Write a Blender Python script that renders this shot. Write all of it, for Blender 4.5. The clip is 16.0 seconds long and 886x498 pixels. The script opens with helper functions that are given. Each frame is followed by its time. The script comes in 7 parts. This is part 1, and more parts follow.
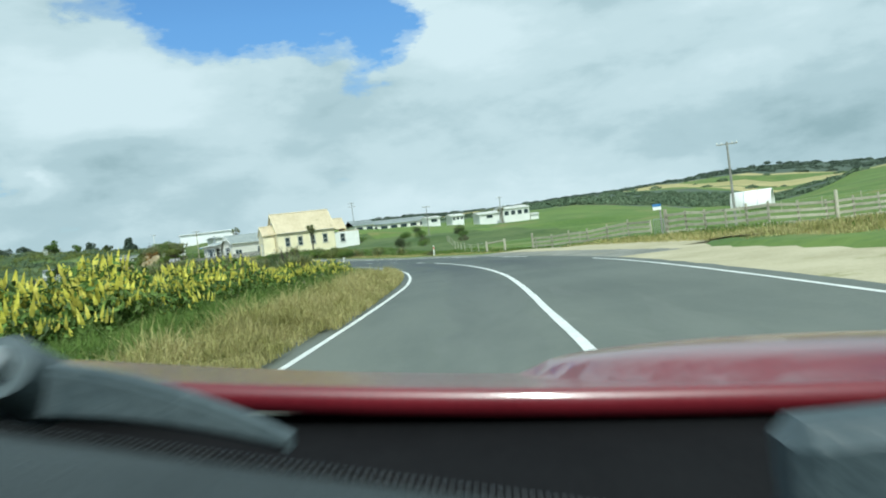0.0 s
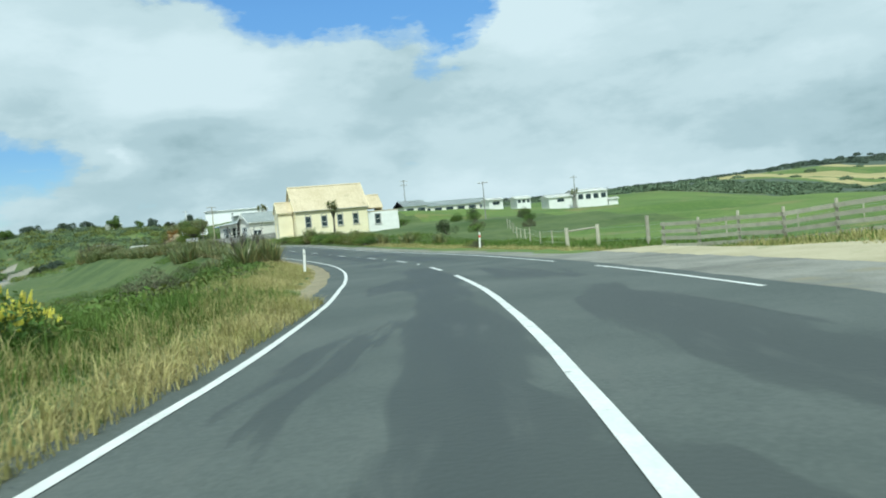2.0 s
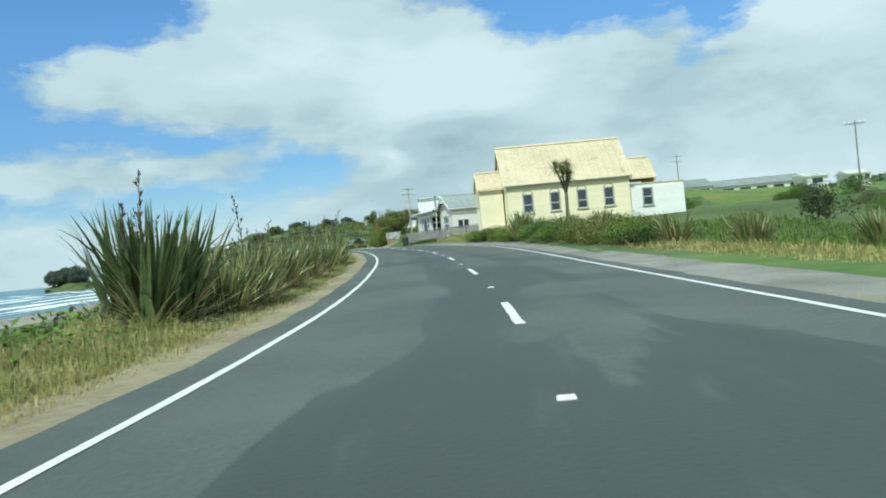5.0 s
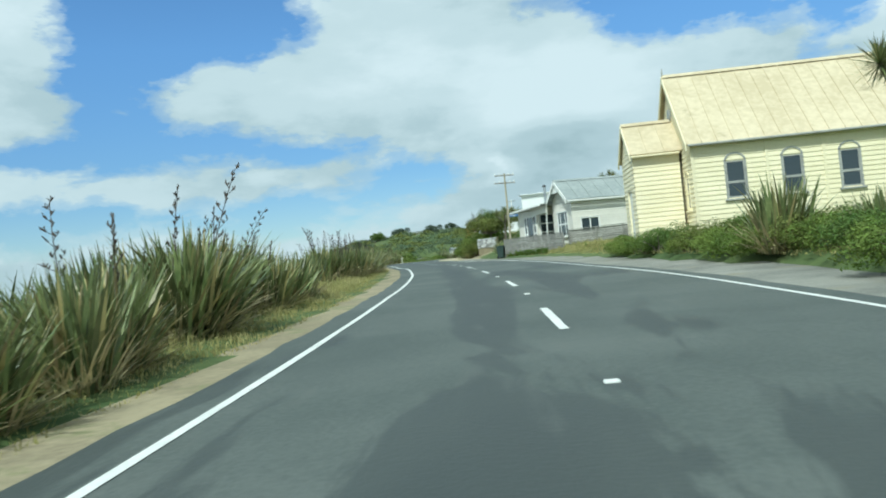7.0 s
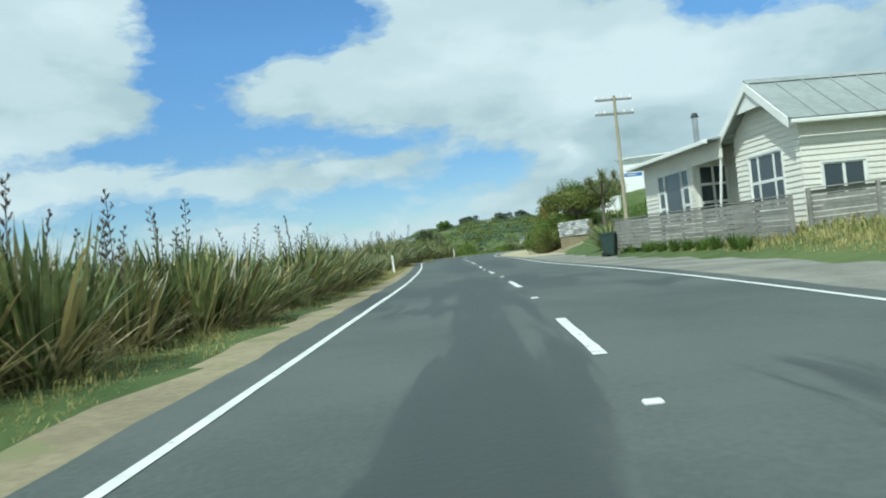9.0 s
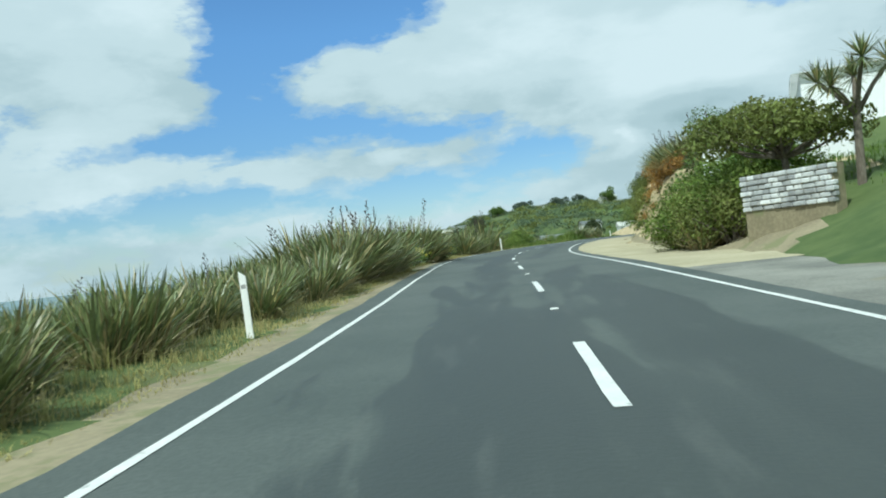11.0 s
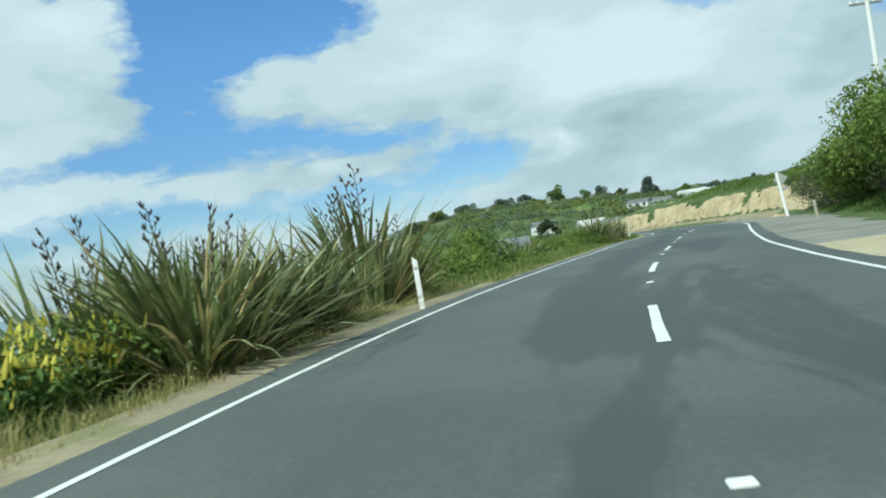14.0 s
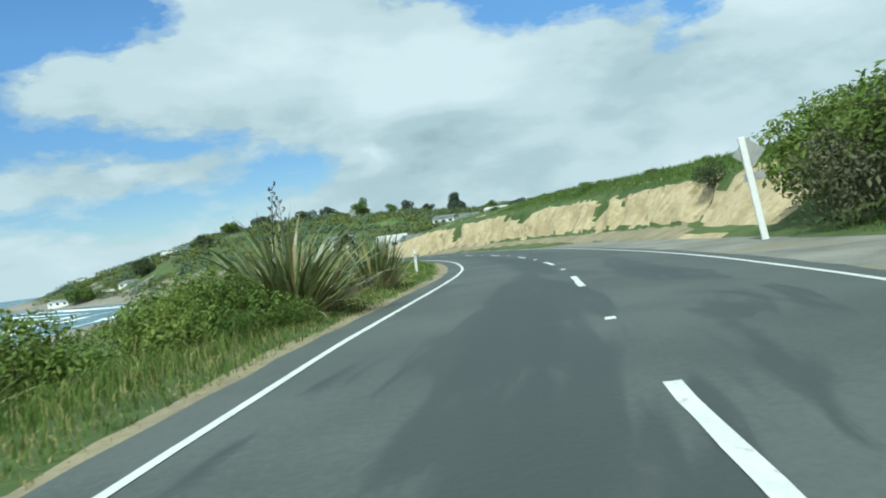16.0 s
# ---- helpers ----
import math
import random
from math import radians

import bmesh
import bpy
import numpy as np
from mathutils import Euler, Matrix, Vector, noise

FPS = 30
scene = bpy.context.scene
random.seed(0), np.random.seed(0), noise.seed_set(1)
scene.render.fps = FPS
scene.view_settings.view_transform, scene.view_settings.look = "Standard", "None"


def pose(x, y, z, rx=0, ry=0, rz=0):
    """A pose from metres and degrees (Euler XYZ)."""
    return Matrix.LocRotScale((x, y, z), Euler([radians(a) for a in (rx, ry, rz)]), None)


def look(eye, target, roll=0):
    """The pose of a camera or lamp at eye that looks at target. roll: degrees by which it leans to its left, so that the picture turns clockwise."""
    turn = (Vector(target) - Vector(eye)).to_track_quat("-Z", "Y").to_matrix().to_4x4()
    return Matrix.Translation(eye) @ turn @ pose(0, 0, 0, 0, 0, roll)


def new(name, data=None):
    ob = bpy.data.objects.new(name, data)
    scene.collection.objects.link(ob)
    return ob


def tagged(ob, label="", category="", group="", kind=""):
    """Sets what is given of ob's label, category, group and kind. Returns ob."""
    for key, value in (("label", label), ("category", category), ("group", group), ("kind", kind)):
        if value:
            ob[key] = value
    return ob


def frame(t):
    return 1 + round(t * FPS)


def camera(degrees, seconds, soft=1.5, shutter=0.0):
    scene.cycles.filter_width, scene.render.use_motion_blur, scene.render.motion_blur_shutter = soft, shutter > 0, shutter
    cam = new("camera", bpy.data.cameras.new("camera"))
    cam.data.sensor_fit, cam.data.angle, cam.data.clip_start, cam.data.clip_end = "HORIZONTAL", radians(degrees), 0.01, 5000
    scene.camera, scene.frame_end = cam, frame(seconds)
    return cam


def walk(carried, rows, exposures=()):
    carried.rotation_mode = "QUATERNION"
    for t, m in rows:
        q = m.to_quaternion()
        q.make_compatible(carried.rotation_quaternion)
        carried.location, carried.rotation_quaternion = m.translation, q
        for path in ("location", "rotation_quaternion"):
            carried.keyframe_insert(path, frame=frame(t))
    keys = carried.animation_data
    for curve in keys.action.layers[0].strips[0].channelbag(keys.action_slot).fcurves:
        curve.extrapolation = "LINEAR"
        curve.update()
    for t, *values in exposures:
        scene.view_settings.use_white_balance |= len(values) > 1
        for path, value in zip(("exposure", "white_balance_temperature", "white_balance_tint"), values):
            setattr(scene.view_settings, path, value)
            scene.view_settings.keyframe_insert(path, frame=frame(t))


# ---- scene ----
import functools
import itertools

cam = camera(57.86, 16.0, 1.9, 0.06)
# seconds, eye, target, roll
PATH = [
    (0.0, (0.000, 0.000, 1.150), (3.855, 9.226, 0.999), -7.01),
    (0.5, (3.232, 6.521, 1.085), (7.109, 15.738, 0.943), -6.43),
    (1.0, (6.289, 13.078, 1.033), (10.034, 22.349, 0.936), -5.14),
    (1.5, (9.230, 19.516, 0.939), (12.684, 28.899, 0.728), -5.46),
    (2.0, (11.872, 26.260, 0.794), (14.947, 35.772, 0.552), -5.37),
    (2.5, (14.314, 33.060, 0.646), (16.988, 42.694, 0.428), -4.92),
    (3.0, (16.482, 40.041, 0.541), (18.669, 49.797, 0.374), -5.29),
    (3.5, (18.245, 47.155, 0.463), (19.942, 57.010, 0.348), -5.61),
    (4.0, (19.695, 54.642, 0.447), (20.825, 64.577, 0.361), -5.69),
    (4.5, (20.770, 62.347, 0.472), (21.311, 72.333, 0.430), -5.84),
    (5.0, (21.436, 70.182, 0.519), (21.383, 80.182, 0.515), -5.47),
    (5.5, (21.727, 78.034, 0.595), (21.156, 88.017, 0.682), -5.73),
    (6.0, (21.667, 85.873, 0.748), (20.707, 95.826, 0.911), -5.97),
    (6.5, (21.356, 93.684, 0.970), (20.141, 103.608, 1.163), -5.92),
    (7.0, (20.881, 101.469, 1.176), (19.507, 111.372, 1.378), -5.50),
    (7.5, (20.281, 109.236, 1.345), (18.762, 119.117, 1.562), -4.87),
    (8.0, (19.511, 116.993, 1.487), (17.731, 126.831, 1.698), -4.71),
    (8.5, (18.560, 124.722, 1.617), (16.556, 134.518, 1.759), -5.21),
    (9.0, (17.253, 132.496, 1.794), (15.003, 142.238, 1.943), -5.76),
    (9.5, (15.874, 140.295, 1.983), (13.392, 149.981, 2.106), -6.49),
    (10.0, (14.410, 148.076, 2.122), (11.753, 157.716, 2.214), -6.57),
    (10.5, (12.815, 155.872, 2.235), (10.017, 165.472, 2.307), -6.38),
    (11.0, (11.104, 163.697, 2.342), (8.189, 173.262, 2.402), -6.11),
    (11.5, (9.293, 171.557, 2.447), (6.279, 181.092, 2.494), -5.88),
    (12.0, (7.399, 179.459, 2.553), (4.313, 188.971, 2.582), -5.95),
    (12.5, (5.463, 187.416, 2.668), (2.348, 196.919, 2.680), -6.83),
    (13.0, (3.464, 195.443, 2.814), (0.391, 204.959, 2.884), -7.84),
    (13.5, (1.869, 203.571, 2.958), (-1.021, 213.144, 3.043), -8.27),
    (14.0, (0.783, 211.736, 3.072), (-1.443, 221.485, 3.138), -8.51),
    (14.5, (0.279, 219.859, 3.125), (-1.222, 229.746, 3.140), -8.71),
    (15.0, (0.369, 228.037, 3.185), (-0.428, 238.005, 3.163), -8.63),
    (15.5, (1.009, 236.260, 3.260), (0.783, 246.257, 3.193), -7.99),
    (16.0, (1.803, 244.487, 3.335), (1.925, 254.486, 3.246), -7.62),
]
walk(cam, [(t, look(eye, target, roll)) for t, eye, target, roll in PATH], [(0.0, 0.14, 5650, -5), (16.0, 0.14, 5650, -5)])

# ---- sky, sun ----
SUN_EL, SUN_AZ = radians(52), radians(200)          # azimuth clockwise from +y


def node(tree, kind, inputs=(), **attrs):
    n = tree.nodes.new(kind)
    for key, value in attrs.items():
        setattr(n, key, value)
    for key, value in dict(inputs).items():
        if isinstance(value, bpy.types.NodeSocket):
            tree.links.new(value, n.inputs[key])
        else:
            n.inputs[key].default_value = value
    return n


def maths(tree, op, a, b=0.0, clamp=False):
    return node(tree, "ShaderNodeMath", {0: a, 1: b}, operation=op, use_clamp=clamp).outputs[0]


def ramp(tree, fac, stops, mode="EASE"):
    n = node(tree, "ShaderNodeValToRGB", {"Fac": fac})
    n.color_ramp.interpolation = mode
    while len(n.color_ramp.elements) < len(stops):
        n.color_ramp.elements.new(0.5)
    for el, (pos, col) in zip(n.color_ramp.elements, stops):
        el.position = pos
        el.color = (*col, 1) if not isinstance(col, (int, float)) else (col, col, col, 1)
    return n.outputs["Color"]


def blend(tree, fac, a, b, mode="MIX"):
    n = node(tree, "ShaderNodeMix", data_type="RGBA", blend_type=mode)
    for sock, value in ((n.inputs[0], fac), (n.inputs[6], a), (n.inputs[7], b)):
        if isinstance(value, bpy.types.NodeSocket):
            tree.links.new(value, sock)
        elif isinstance(value, (int, float)):
            sock.default_value = value
        else:
            sock.default_value = (*value[:3], 1)
    return n.outputs[2]


# clear breaks, banks and bright heads in the cloud: bearing left of +y, elevation, breadth, height in degrees, amount
CLEAR = ((-12.0, 17.4, 9.0, 2.7, 1.15), (-20.0, 14.4, 2.8, 2.2, 0.7), (24.0, 18.2, 8.0, 2.9, 1.1), (29.5, 14.5, 3.0, 3.0, 0.6), (26.0, 10.0, 5.5, 1.1, 0.42), (15.5, 8.9, 5.0, 1.1, 0.42), (9.0, 6.6, 4.0, 1.8, 0.5),
         (35.0, 8.6, 6.0, 1.1, 0.4), (38.0, 4.8, 10.0, 1.6, 0.5), (19.0, 4.4, 8.0, 1.6, 0.5), (56.0, 12.0, 9.0, 6.0, 0.5))
COVERED = ((-27.0, 13.0, 6.0, 5.0, 0.4), (8.0, 12.6, 9.0, 2.4, 0.45), (36.0, 13.0, 4.0, 2.5, 0.35), (42.0, 15.5, 5.0, 4.0, 0.3), (-45.0, 9.0, 14.0, 8.0, 0.5), (20.2, 7.1, 1.3, 0.75, 0.75), (4.2, 6.2, 1.0, 0.7, 0.7), (30.0, 7.1, 6.0, 0.5, 0.35),
           (-3.0, 8.0, 9.0, 7.0, 0.45))
TONES = ((-25.0, 14.2, 5.0, 2.4, 0.16), (12.0, 12.9, 7.0, 1.8, 0.10), (-3.0, 12.0, 8.0, 2.2, 0.08), (40.0, 15.0, 5.0, 4.0, 0.02), (20.2, 7.4, 1.3, 0.6, 0.12), (4.2, 6.4, 1.0, 0.6, 0.14), (-1.0, 6.2, 3.5, 2.2, -0.13), (-43.0, 5.4, 7.0, 2.2, -0.13),
         (-36.0, 15.4, 4.0, 1.6, -0.12), (-20.0, 5.6, 8.0, 1.6, -0.05), (-6.0, 8.6, 5.0, 1.8, -0.07), (-30.0, 9.0, 6.0, 2.0, 0.04))


def build_world():
    world = bpy.data.worlds.new("sky")
    scene.world = world
    world.use_nodes = True
    t = world.node_tree
    t.nodes.clear()
    sky = node(t, "ShaderNodeTexSky", sky_type="NISHITA", sun_disc=False, sun_elevation=SUN_EL, sun_rotation=SUN_AZ,
               air_density=1.0, dust_density=0.2, ozone_density=1.5)
    co = node(t, "ShaderNodeTexCoord").outputs["Generated"]
    tall = node(t, "ShaderNodeVectorMath", {0: co, 1: (1.0, 1.0, 2.3)}, operation="MULTIPLY").outputs[0]
    big = node(t, "ShaderNodeTexNoise", {"Vector": tall, "Scale": 3.6, "Detail": 9.0, "Roughness": 0.56, "Distortion": 0.25})
    puff = node(t, "ShaderNodeTexNoise", {"Vector": tall, "Scale": 13.0, "Detail": 8.0, "Roughness": 0.6, "Distortion": 0.15})
    warp = node(t, "ShaderNodeTexNoise", {"Vector": tall, "Scale": 7.0, "Detail": 5.0, "Roughness": 0.6})
    xyz = node(t, "ShaderNodeSeparateXYZ", {0: co})
    turn = node(t, "ShaderNodeSeparateXYZ", {0: warp.outputs["Color"]})
    deg = 180 / math.pi
    az = maths(t, "MULTIPLY", maths(t, "ARCTAN2", maths(t, "MULTIPLY", xyz.outputs[0], -1.0), xyz.outputs[1]), deg)
    el = maths(t, "MULTIPLY", maths(t, "ARCSINE", xyz.outputs[2]), deg)
    az = maths(t, "ADD", az, maths(t, "MULTIPLY", maths(t, "SUBTRACT", turn.outputs[0], 0.5), 9.0))
    el = maths(t, "ADD", el, maths(t, "MULTIPLY", maths(t, "SUBTRACT", turn.outputs[1], 0.5), 4.0))

    def heap(field, table, sign=1.0):
        for a, e, wide, high, amount in table:
            u = maths(t, "MULTIPLY", maths(t, "SUBTRACT", az, a), 1 / wide)
            v = maths(t, "MULTIPLY", maths(t, "SUBTRACT", el, e), 1 / high)
            r = maths(t, "ADD", maths(t, "MULTIPLY", u, u), maths(t, "MULTIPLY", v, v))
            field = maths(t, "ADD", field, maths(t, "MULTIPLY", maths(t, "POWER", 2.71828, maths(t, "MULTIPLY", r, -1.0)), amount * sign))
        return field

    cover = maths(t, "ADD", maths(t, "MULTIPLY", big.outputs["Fac"], 0.75), maths(t, "MULTIPLY", puff.outputs["Fac"], 0.5))
    cover = heap(heap(cover, CLEAR, -0.55), COVERED, 0.30)
    mask = ramp(t, cover, ((0.40, 0.0), (0.48, 0.45), (0.57, 1.0)))
    shade = node(t, "ShaderNodeTexNoise", {"Vector": tall, "Scale": 3.4, "Detail": 7.0, "Roughness": 0.46, "Distortion": 0.3})
    body = maths(t, "ADD", maths(t, "MULTIPLY", shade.outputs["Fac"], 0.66), maths(t, "MULTIPLY", puff.outputs["Fac"], 0.22))
    body = maths(t, "ADD", body, 0.10)
    body = heap(body, TONES)
    tone = ramp(t, body, ((0.34, (0.42, 0.52, 0.54)), (0.47, (0.60, 0.69, 0.71)), (0.57, (0.76, 0.83, 0.84)), (0.70, (0.90, 0.945, 0.95))))
    lit = node(t, "ShaderNodeBackground", {"Color": tone, "Strength": 0.78})
    low = ramp(t, maths(t, "MULTIPLY", maths(t, "ARCSINE", xyz.outputs[2]), deg / 20), ((0.0, (0.70, 0.72, 0.76)), (0.35, (0.60, 0.71, 0.84)), (0.8, (0.76, 0.93, 1.10))), "LINEAR")
    clear = node(t, "ShaderNodeBackground", {"Color": blend(t, 1.0, sky.outputs[0], low, "MULTIPLY"), "Strength": 0.115})
    mix = node(t, "ShaderNodeMixShader", {0: mask, 1: clear.outputs[0], 2: lit.outputs[0]})
    node(t, "ShaderNodeOutputWorld", {0: mix.outputs[0]})


build_world()
sun = new("sun", bpy.data.lights.new("sun", "SUN"))
sun.data.energy, sun.data.angle, sun.data.color = 3.6, radians(0.6), (1.0, 0.95, 0.86)
sun.matrix_world = look((0, 0, 60), Vector((0, 0, 60)) - Vector((math.sin(SUN_AZ) * math.cos(SUN_EL), math.cos(SUN_AZ) * math.cos(SUN_EL), math.sin(SUN_EL))))

# ---- materials ----


def material(name, a, b, scale=1.0, rough=0.8, bump=0.2, fine=12.0, metal=0.0, detail=6.0, tint=0.0, stains=None, spec=0.4, translucent=0.0, stretch=(1, 1, 1), dry=None):
    """Two colours mixed by a coarse and a fine noise at real-world size; tint: spread of brightness between objects or islands."""
    m = bpy.data.materials.new(name)
    m.use_nodes = True
    t = m.node_tree
    t.nodes.clear()
    pos = node(t, "ShaderNodeNewGeometry").outputs["Position"]
    pos = node(t, "ShaderNodeVectorMath", {0: pos, 1: stretch}, operation="MULTIPLY").outputs[0]
    n1 = node(t, "ShaderNodeTexNoise", {"Vector": pos, "Scale": scale, "Detail": detail, "Roughness": 0.6})
    n2 = node(t, "ShaderNodeTexNoise", {"Vector": pos, "Scale": scale * fine, "Detail": 4.0, "Roughness": 0.6})
    fac = maths(t, "ADD", maths(t, "MULTIPLY", n1.outputs["Fac"], 0.6), maths(t, "MULTIPLY", n2.outputs["Fac"], 0.4))
    col = blend(t, ramp(t, fac, ((0.36, 0.0), (0.64, 1.0))), a, b)
    if stains:
        n3 = node(t, "ShaderNodeTexNoise", {"Vector": pos, "Scale": scale * stains[1], "Detail": 5.0, "Roughness": 0.65})
        col = blend(t, ramp(t, n3.outputs["Fac"], ((stains[2], 0.0), (stains[2] + 0.12, 1.0))), col, stains[0])
    if dry:
        pick = node(t, "ShaderNodeNewGeometry").outputs["Random Per Island"]
        col = blend(t, ramp(t, maths(t, "FRACT", maths(t, "MULTIPLY", pick, 7.31)), ((1 - dry[1] - 0.1, 0.0), (1 - dry[1] + 0.1, 1.0)), "LINEAR"), col, dry[0])
    if tint:
        r1 = node(t, "ShaderNodeNewGeometry").outputs["Random Per Island"]
        r2 = node(t, "ShaderNodeObjectInfo").outputs["Random"]
        r = maths(t, "FRACT", maths(t, "ADD", r1, r2))
        v = maths(t, "ADD", maths(t, "MULTIPLY", r, 2 * tint), 1 - tint)
        col = node(t, "ShaderNodeHueSaturation", {"Hue": maths(t, "ADD", maths(t, "MULTIPLY", r, 0.03 * tint), 0.5 - 0.015 * tint), "Value": v, "Color": col}).outputs[0]
    p = node(t, "ShaderNodeBsdfPrincipled", {"Base Color": col, "Roughness": rough, "Metallic": metal, "Specular IOR Level": spec})
    if bump:
        h = node(t, "ShaderNodeBump", {"Strength": bump, "Distance": 0.02, "Height": n2.outputs["Fac"]})
        t.links.new(h.outputs[0], p.inputs["Normal"])
    out = p.outputs[0]
    if translucent:
        tr = node(t, "ShaderNodeBsdfTranslucent", {"Color": col})
        out = node(t, "ShaderNodeMixShader", {0: translucent, 1: out, 2: tr.outputs[0]}).outputs[0]
    node(t, "ShaderNodeOutputMaterial", {0: out})
    return m


